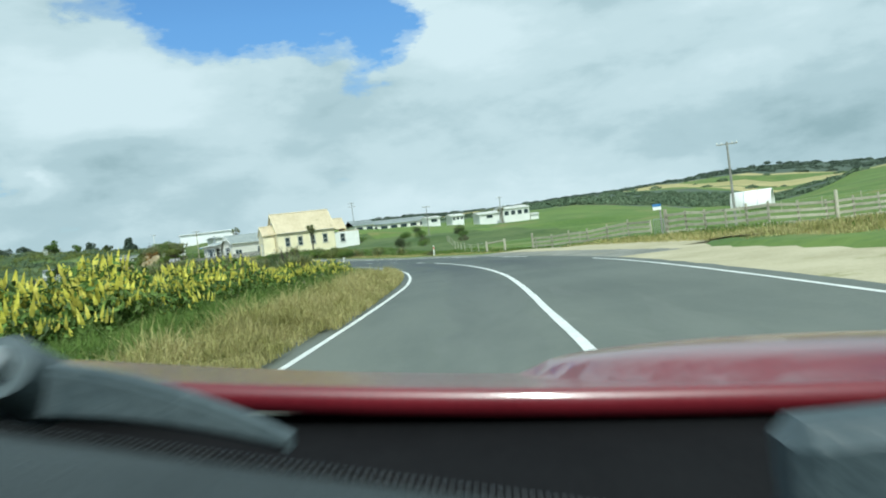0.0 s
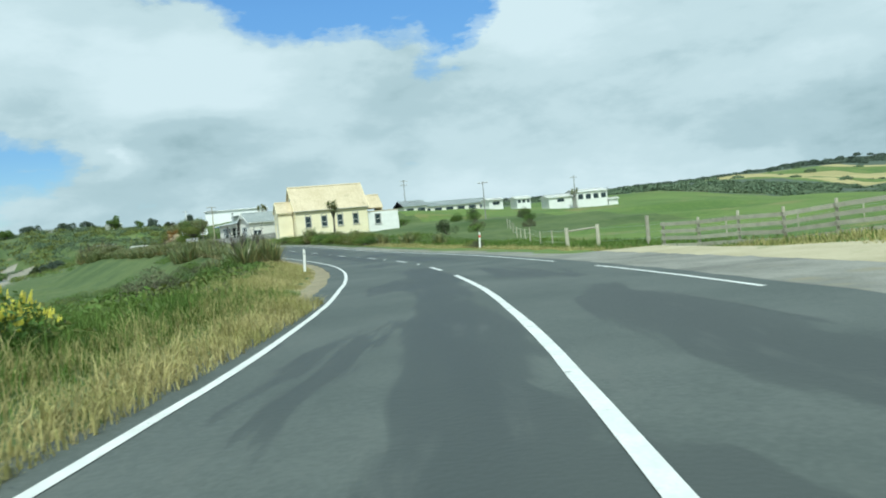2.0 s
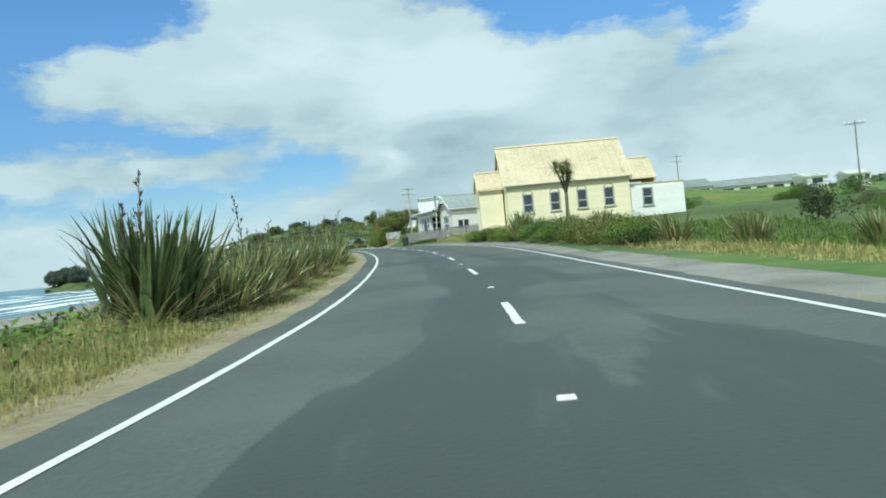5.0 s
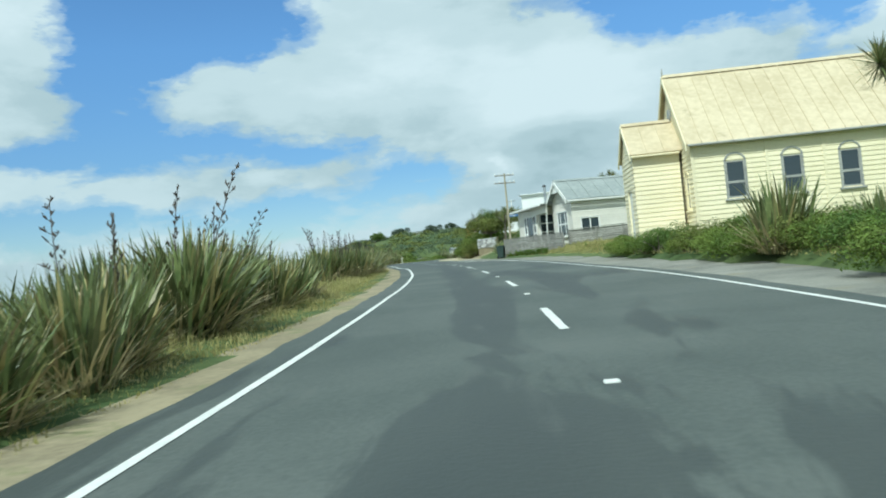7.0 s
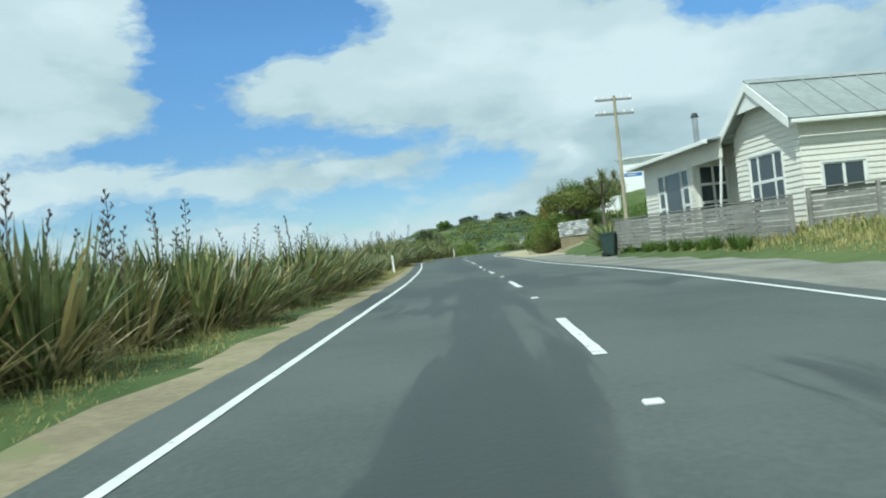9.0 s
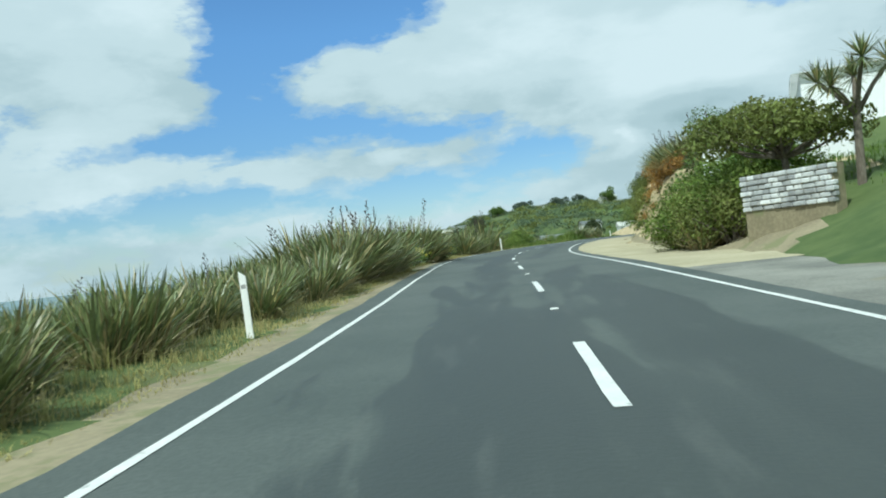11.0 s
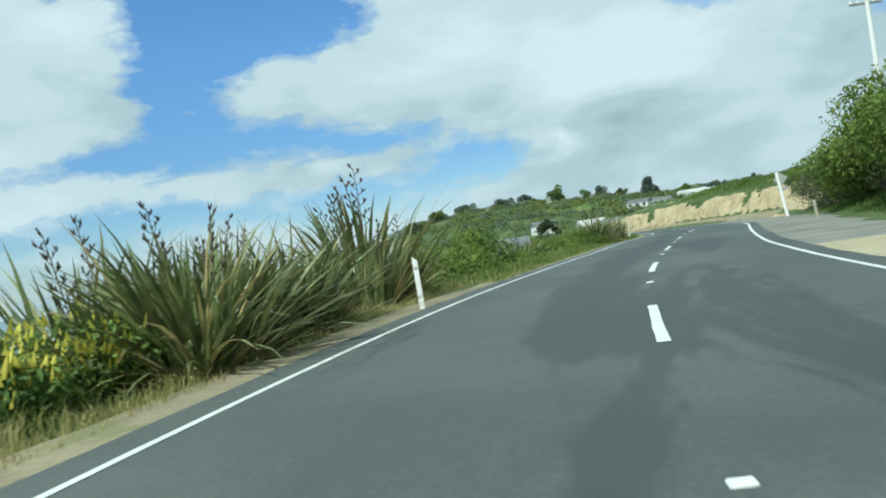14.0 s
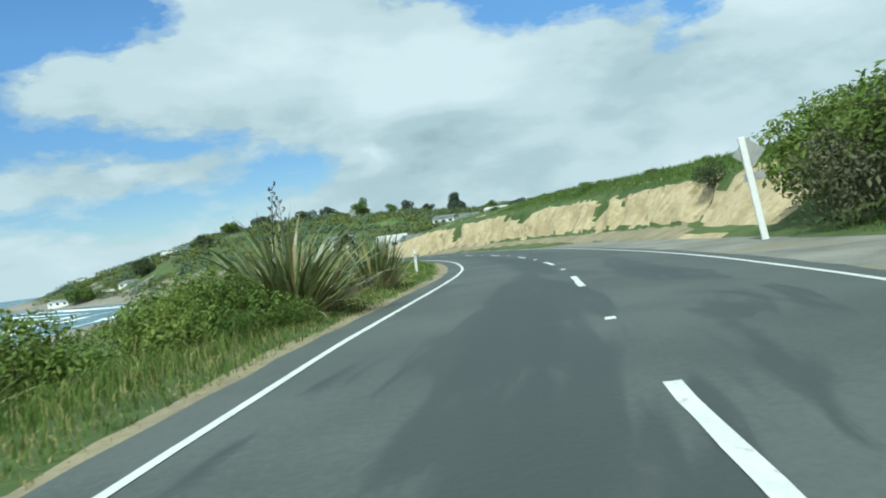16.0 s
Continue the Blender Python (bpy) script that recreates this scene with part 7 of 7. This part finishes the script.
def plant_land_side():
    rnd = random.Random(17)
    for s in np.arange(103, 142, 1.5):
        for l in (7.4, 8.6):
            if s > 132 and l > 8:
                continue
            kind = rnd.choice(("olive", "olive", "mound", "mound", "green"))
            low = 0.72 if s > 112 else 0.85
            shrub(kind, on_ground(s + rnd.uniform(-0.5, 0.5), l + rnd.uniform(-0.4, 0.4)), low * rnd.uniform(0.7, 1.1), rnd.randrange(9999), 0.75, "church hedge")
    for s, l, k in ((107, 7.0, 0.75), (110, 8.2, 0.7), (113, 7.4, 0.7), (116, 8.0, 0.7), (121, 7.8, 0.65), (98, 9.5, 0.7), (101, 8.2, 0.65), (94, 11, 0.6)):
        flax(on_ground(s, l), k, 0, int(s * 3), group="flax by the church")
    for s, l, k, kind in ((104, 12, 0.7, "olive"), (107, 17, 1.0, "dark"), (110, 22, 1.1, "green"), (114, 24, 1.0, "grey"), (118, 26, 1.2, "green"),
                          (112, 30, 1.1, "green"), (120, 34, 1.2, "dark"), (126, 38, 1.1, "green"), (130, 30, 1.2, "green"), (134, 44, 1.2, "grey"), (140, 36, 1.2, "green"), (106, 26, 0.9, "grey"), (146, 30, 1.3, "green"), (150, 45, 1.4, "dark"),
                          (76.4, 7.4, 0.5, "grey"), (78.2, 7.7, 0.4, "olive")):
        shrub(kind, on_ground(s, l), k * (0.55 if l > 19 else 0.85), int(s * 5 + l), group="paddock edge shrubs")
    cabbage_tree(at_ground(29.3, 121.5), 3.7, 6, 4, 0.75)
    flax(at_ground(26.3, 121.8), 1.0, 0, 77, group="flax by the church")
    for x, y, h, k in ((26.5, 180, 4.3, 6), (15.8, 188, 3.4, 8), (101, 197, 4.4, 9)):
        cabbage_tree(at_ground(x, y), h, 5, k, 1.0)
    # garden plants below the slat fence
    for s in np.arange(158, 172, 1.3):
        p = on_ground(s, 7.25 - 0.03 * (s - 158) + rnd.uniform(-0.15, 0.15))
        g = thing("garden_plant", Matrix.LocRotScale(p, Euler((0, 0, rnd.uniform(0, 6))), (0.42, 0.42, 0.36)), "bright green strap-leaved garden clump below the fence", "garden plant", "fence plants")
        part("leaves", AGAPANTHUS, None, g)
    # hedge and pampas at the corner of the bank
    for s, l, k, kind in ((193.4, 7.4, 1.1, "olive"), (195, 7.0, 1.25, "mound"), (196.5, 7.4, 1.4, "olive"), (197.6, 8.2, 1.5, "green"), (194.6, 8.6, 1.5, "mound"), (199.2, 7.8, 1.2, "olive"), (196, 6.5, 0.7, "olive"), (177, 10, 0.8, "green"), (174, 11, 0.9, "olive"), (176, 8.8, 0.5, "grey"), (184, 12, 0.9, "green")):
        shrub(kind, on_ground(s, l), k, int(s * 9), group="bank corner shrubs")
    for s, l in ((177.5, 7.6), (194, 6.6), (197, 6.7), (195.6, 8.4), (181, 9)):
        flax(on_ground(s, l), 0.75, 1, int(s * 2), group="flax on the bank")
    broad_tree("macrocarpa", "flat wind-swept macrocarpa with pale trunk", at_ground(14.2, 189.4), 3.1, 2.1, 77, "olive_leaf", 26, 0.45, 0.09, 150, (-0.4, 0.2), base=0.62)
    # the clay bank: flax along its brow, shrubs hanging down its face
    brow = []
    for s in np.arange(204, 238, 1.35):
        for l in (10.6, 12.4, 14.0):
            if l > 11:
                brow.append((s + rnd.uniform(-0.5, 0.5), l + rnd.uniform(-0.6, 0.5), rnd.uniform(0.75, 1.05)))
            else:
                flax(on_ground(s + rnd.uniform(-0.5, 0.5), l + rnd.uniform(-0.6, 0.5)), rnd.uniform(0.75, 1.05), rnd.choice((0, 0, 1, 2)), rnd.randrange(9999), group="flax on the bank")
    for s in np.arange(209, 236, 1.5):
        flax(on_ground(s + rnd.uniform(-0.4, 0.4), rnd.uniform(9.0, 9.9)) + Vector((0, 0, 0.25)), rnd.uniform(0.65, 0.9), rnd.choice((0, 1, 1, 2)), rnd.randrange(9999), group="flax on the bank", arched=0.7)
    flax_mass("bank_flax", brow, 8)
    for s, l, k, kind in ((217.6, 9.7, 0.95, "rust"), (217.4, 9.0, 0.85, "rust"), (217.2, 8.5, 0.7, "rust"), (217.0, 8.1, 0.5, "rust"), (218.8, 10.0, 0.9, "rust"), (216.2, 9.7, 0.9, "rust"), (214.0, 9.9, 0.75, "rust"), (214.4, 9.2, 0.7, "rust"), (213.8, 8.7, 0.6, "rust"), (214.2, 8.3, 0.5, "rust"), (215.0, 10.4, 0.8, "rust"), (217, 10.3, 0.7, "green"), 
                          (229, 8.7, 0.95, "dark"), (231, 8.7, 1.0, "green"), (233, 8.6, 1.0, "dark"), (235, 8.6, 0.95, "green"), (210, 10.2, 0.6, "green"), (207, 10.4, 0.7, "grey"), (204, 10.4, 0.7, "green"), (200, 10.4, 0.8, "green"), (212, 10.6, 0.7, "grey"), (216, 8.0, 0.3, "grey"), (218.5, 7.9, 0.3, "green"), (221, 7.8, 0.35, "grey"), (208, 8.3, 0.35, "green"), (205, 8.2, 0.3, "grey"), (236.5, 8.3, 0.8, "dark"), (227.5, 8.6, 0.95, "olive"), (230, 8.5, 1.1, "green"), (232, 9.2, 1.2, "olive"), (234, 8.7, 1.15, "green"), (222, 8.4, 0.7, "olive"), (205, 11.0, 1.0, "green"), (207.5, 11.2, 1.1, "green"), (210, 11.0, 1.1, "olive"), (202.5, 10.8, 0.9, "olive"), (208.4, 9.6, 0.75, "rust"), (209.2, 9.2, 0.7, "rust"), (208.0, 9.0, 0.6, "rust"), (211.5, 9.5, 0.8, "rust"), (212.4, 8.9, 0.7, "rust"), (205.6, 9.4, 0.5, "dark"), (207.2, 8.0, 0.5, "green"), (213.2, 9.2, 0.8, "rust"), (226, 8.2, 0.9, "olive"), (229, 8.0, 0.95, "olive"), (231.5, 8.0, 1.0, "green"), (233.5, 7.9, 1.0, "olive"), (235.5, 8.0, 1.0, "green"), (238, 8.6, 1.1, "olive"), (197, 9.6, 1.0, "green")):
        shrub(kind, on_ground(s, l), k, int(s * 11 + l * 7), group="bank shrubs")
    # bushes below the hut
    for s, l, k, kind in ((243, 10.1, 1.68, "mound"), (246, 10.5, 1.92, "mound"), (249, 11.3, 2.16, "mound"), (252, 10.5, 2.04, "mound"), (255, 11.3, 2.28, "mound"), (257.5, 9.9, 1.92, "mound"), (260, 10.5, 2.16, "mound"), (262.4, 9.7, 1.68, "mound"), (264.6, 10.3, 1.92, "mound"), (266.8, 9.9, 1.62, "grey"),
                          (269.0, 10.7, 2.16, "mound"), (271.0, 10.1, 1.92, "grey"), (273.4, 11.1, 2.04, "mound"), (275.5, 10.5, 1.56, "grey"), (277.4, 11.5, 1.44, "mound"), (248, 13.7, 2.52, "mound"), (254, 13.7, 2.4, "mound"), (260, 13.1, 2.25, "mound"), (265, 12.7, 2.15, "mound"), (270, 12.9, 2.2, "mound"), (274.5, 13.1, 2.04, "mound"),
                          (251, 9.1, 0.60, "grey"), (256, 9.6, 0.7, "dark"), (269.5, 8.9, 0.50, "grey")):
        shrub(kind, on_ground(s, l), k, int(s * 17), 1.0, group="bushes below the hut")
    shrub("dark", at_ground(14.2, 279.0), 0.6, 3)
    for s in np.arange(274, 340, 3.0):
        shrub(rnd.choice(("grey", "green")), on_ground(s + rnd.uniform(-1, 1), rnd.uniform(12.5, 17)), rnd.uniform(0.3, 0.55), rnd.randrange(9999), 0.7, "cut bank shrubs")
    grass_field("roadside_grass", ((56, 115, 6.6, 8.8, 1.0), (20, 56, 9.4, 12.5, 0.7), (-10, 32, 9.2, 15, 0.8), (116, 176, 7.0, 10.0, 0.9)), 62000, 0.36, "dry_grass", "dry yellow grass along the landward verge", 6)
    grass_field("bank_grass", ((270, 330, 9.4, 15, 1.0), (238, 272, 7.4, 10, 0.9), (118, 160, 7.6, 9.2, 0.6), (60, 112, 8.6, 16, 0.8), (190, 236, 10, 14, 0.5), (20, 60, 10, 16, 0.6)), 52000, 0.38, "green_grass", "rough green grass on banks and field edges", 7, 0.018)
    grass_field("sea_verge_grass", ((238, 300, -6.4, -3.2, 1.0),), 26000, 0.42, "green_grass", "rough green grass along the seaward verge", 29, 0.008)


AGAPANTHUS = flax_leaves(999, 90, 1.4, 0.35)
AGAPANTHUS.materials[0] = M["green_grass"]
plant_land_side()


# ---- surf ----
def surf(name, off, width, seed, y0, y1):
    rnd = random.Random(seed)
    ys = np.arange(y0, y1, 4.0)
    cx = np.interp(ys, [a for a, _ in COAST], [b for _, b in COAST])
    verts, faces = [], []
    ph = rnd.uniform(0, 6)
    for k, y in enumerate(ys):
        w = width * max(0.04, 0.5 + 0.5 * math.sin(y * 0.045 + ph) + 0.35 * math.sin(y * 0.13 + 2 * ph) + rnd.uniform(-0.2, 0.2))
        c = cx[k] - off + 4 * math.sin(y * 0.021 + ph) + rnd.uniform(-0.6, 0.6)
        verts += [(c - w / 2, y, SEA_LEVEL + 0.02), (c, y, SEA_LEVEL + 0.05 + 0.25 * min(1, w / width)), (c + w / 2, y, SEA_LEVEL + 0.02)]
    for k in range(len(ys) - 1):
        i = 3 * k
        faces += [(i, i + 1, i + 4, i + 3), (i + 1, i + 2, i + 5, i + 4)]
    tagged(new(name, mesh_of(name, verts, faces, M["foam"], True)), "white breaking surf line along the beach", "surf", kind="structure")


for k, (off, w) in enumerate(((2, 5), (14, 7), (30, 9), (52, 8), (85, 9), (130, 8))):
    surf("surf", off, w, k, -150, 700)


# ---- the car ----
def car_paint():
    m = material("car_paint", (0.13, 0.008, 0.016), (0.17, 0.013, 0.022), 3.0, 0.35, 0.02, 40.0, spec=0.5)
    p = [n for n in m.node_tree.nodes if n.type == "BSDF_PRINCIPLED"][0]
    p.inputs["Coat Weight"].default_value = 0.8
    p.inputs["Coat Roughness"].default_value = 0.12
    return m


def sheet(f, us, vs, thick=0.02):
    """A surface f(u, v) over two ranges, with some thickness below it."""
    v = [f(a, b) for b in vs for a in us]
    n, m = len(us), len(vs)
    bm = bmesh.new()
    top = [bm.verts.new(p) for p in v]
    low = [bm.verts.new((p[0], p[1], p[2] - thick)) for p in v]
    at = lambda i, j: j * n + i
    for j in range(m - 1):
        for i in range(n - 1):
            q = (at(i, j), at(i + 1, j), at(i + 1, j + 1), at(i, j + 1))
            bm.faces.new([top[k] for k in q])
            bm.faces.new([low[k] for k in q[::-1]])
    rim = [at(i, 0) for i in range(n)] + [at(n - 1, j) for j in range(1, m)] + [at(i, m - 1) for i in range(n - 2, -1, -1)] + [at(0, j) for j in range(m - 2, 0, -1)]
    for a, b in zip(rim, rim[1:] + rim[:1]):
        bm.faces.new((top[a], low[a], low[b], top[b]))
    for f_ in bm.faces:
        f_.smooth = True
    return bm


def build_car():
    red, dash = car_paint(), material("dash_plastic", (0.030, 0.040, 0.044), (0.050, 0.063, 0.068), 6.0, 0.85, 0.5, 40.0)
    deep_black = material("deep_black", (0.006, 0.006, 0.007), (0.010, 0.010, 0.011), 5.0, 0.9, 0.1, 20.0, spec=0.1)
    wiper_grey = material("wiper_grey", (0.05, 0.07, 0.08), (0.09, 0.115, 0.125), 5.0, 0.55, 0.2, 12.0, stains=((0.25, 0.27, 0.27), 6.0, 0.66))
    c = thing("car", pose(0, 0, 0, 0, 0, -26.9), "dark red hatchback with raised bonnet scoop standing in its lane", "car")
    c.matrix_world = Matrix.Translation((0, 0, ground_level)) @ c.matrix_world
    lean = lambda x, y, z: Vector((x, y, z - 0.08 * x))
    line = lambda a, b, n: [a + (b - a) * k / (n - 1) for k in range(n)]
    tail = lambda u: 0.85 + 0.06 * (u - 0.25) ** 2

    def bonnet(u, k):
        y = tail(u) + k * (1.95 - tail(u))
        z = 0.975 + 0.05 * (u - 0.25) ** 2 - 0.147 * (y - 0.86) - 0.22 * max(0.0, y - 1.33) ** 2 - 0.10 * max(0.0, abs(u) - 0.66) ** 2
        z += 0.055 * max(0.0, 1 - ((u - 0.42) / 0.40) ** 2 - ((y - 1.34) / 0.40) ** 2) ** 0.45
        return lean(u, y, z)
    part("bonnet", sheet(bonnet, line(-0.80, 0.80, 61), line(0, 1, 41), 0.03), red, c)
    # the scuttle below the windscreen, in black
    part("scuttle", sheet(lambda u, k: lean(u, 0.40 + k * (tail(u) + 0.05 - 0.40), 0.90 + 0.045 * k), line(-0.80, 0.80, 17), line(0, 1, 5), 0.05), deep_black, c)
    d = part("dashboard", sheet(lambda u, k: lean(u, -0.25 + k * (0.75 - 0.04 * u), 1.037 - 0.144 * (u + 0.34) - 0.012 * max(0, k - 0.93) * 14), line(-0.76, 0.76, 41), line(0, 1, 31), 0.10), dash, c, "charcoal textured dashboard top")
    teeth = bmesh.new()
    for k in range(150):
        u = -0.62 + 0.005 * k
        p = lean(u, 0.502 - 0.04 * u, 1.028 - 0.144 * (u + 0.34))
        add_box(teeth, p - Vector((0.0016, 0.003, 0.002)), p + Vector((0.0016, 0.003, 0.0025)))
    part("trim_strip", teeth, M["black_plastic"], d)
    # added block whose grey stands in for a pale reflection, no real fitting
    block = box((0.150, 0.46, 0.86), (0.36, 0.52, 1.016), 0.012)
    part("vent_housing", block, wiper_grey, c, "grey block standing in for a pale reflection at the windscreen foot")
    # wiper arm: a flat tapering arm from its pivot
    spine = [(k / 14, -0.46 + 0.275 * k / 14, 1.032 + 0.006 * math.sin(3.1 * k / 14) - 0.046 * (k / 14) ** 2) for k in range(15)]
    half = lambda k: 0.024 - 0.018 * k ** 2
    arm = prism([(x, z - half(k) - 0.08 * x) for k, x, z in spine] + [(x, z + half(k) - 0.08 * x) for k, x, z in spine[::-1]], "y", 0.618, 0.642)
    bmesh.ops.bevel(arm, geom=[e for e in arm.edges if abs(e.verts[0].co.y - e.verts[1].co.y) < 1e-4], offset=0.005, segments=2, affect="EDGES")
    w = part("wiper_arm", arm, wiper_grey, c, "worn grey wiper arm with round pivot")
    piv = lean(-0.405, 0.635, 1.046)
    part("pivot", tube(piv + Vector((0, 0.02, -0.02)), piv + Vector((0, -0.03, 0.012)), 0.034, 0.028, 20), wiper_grey, w)
    part("bolt", tube(piv + Vector((0, -0.03, 0.012)), piv + Vector((0, -0.045, 0.020)), 0.014, 0.012, 6), M["steel"], w)
    # body
    for side in (-1, 1):
        wing = sheet(lambda u, k: lean(side * (0.80 + 0.05 * math.sin(u * 1.57)), -2.3 + 4.3 * k, 0.90 - 0.045 * max(0, k - 0.75) * 8 - u * 0.62), line(0, 1, 7), line(0, 1, 25), 0.02)
        part("side_panel", wing, red, c)
        part("pillar", tube(lean(side * 0.74, 0.62, 0.90), lean(side * 0.60, -0.05, 1.42), 0.04), red, c)
        part("pillar", tube(lean(side * 0.76, -2.2, 0.88), lean(side * 0.60, -1.7, 1.42), 0.05), red, c)
        part("pillar", tube(lean(side * 0.76, -0.95, 0.88), lean(side * 0.60, -0.9, 1.42), 0.035), red, c)
        for y in (1.32, -1.45):
            wheel = part("wheel", tube((side * 0.66, y, 0.30), (side * 0.82, y, 0.30), 0.30, 0.29, 28), M["black_plastic"], c)
            part("rim", tube((side * 0.80, y, 0.30), (side * 0.835, y, 0.30), 0.19, 0.17, 20), M["steel"], wheel)
    part("roof", sheet(lambda u, v: lean(u, v, 1.44 - 0.06 * (u / 0.62) ** 2 - 0.03 * ((v + 0.9) / 0.9) ** 2), line(-0.62, 0.62, 13), line(-1.75, -0.02, 13), 0.03), red, c)
    part("floor_pan", sheet(lambda u, v: lean(u, v, 0.32), line(-0.78, 0.78, 5), line(-2.25, 1.9, 5), 0.04), M["black_plastic"], c)
    part("tailgate", sheet(lambda u, k: lean(u, -2.32 + 0.06 * k, 0.30 + 0.62 * k), line(-0.80, 0.80, 9), line(0, 1, 5), 0.02), red, c)
    part("front_bumper", sheet(lambda u, k: lean(u, 1.95 + 0.05 * math.sin(3.1 * k) - 0.08 * u * u, 0.28 + 0.42 * k), line(-0.80, 0.80, 13), line(0, 1, 9), 0.02), red, c)


ground_level = 0.0
build_car()
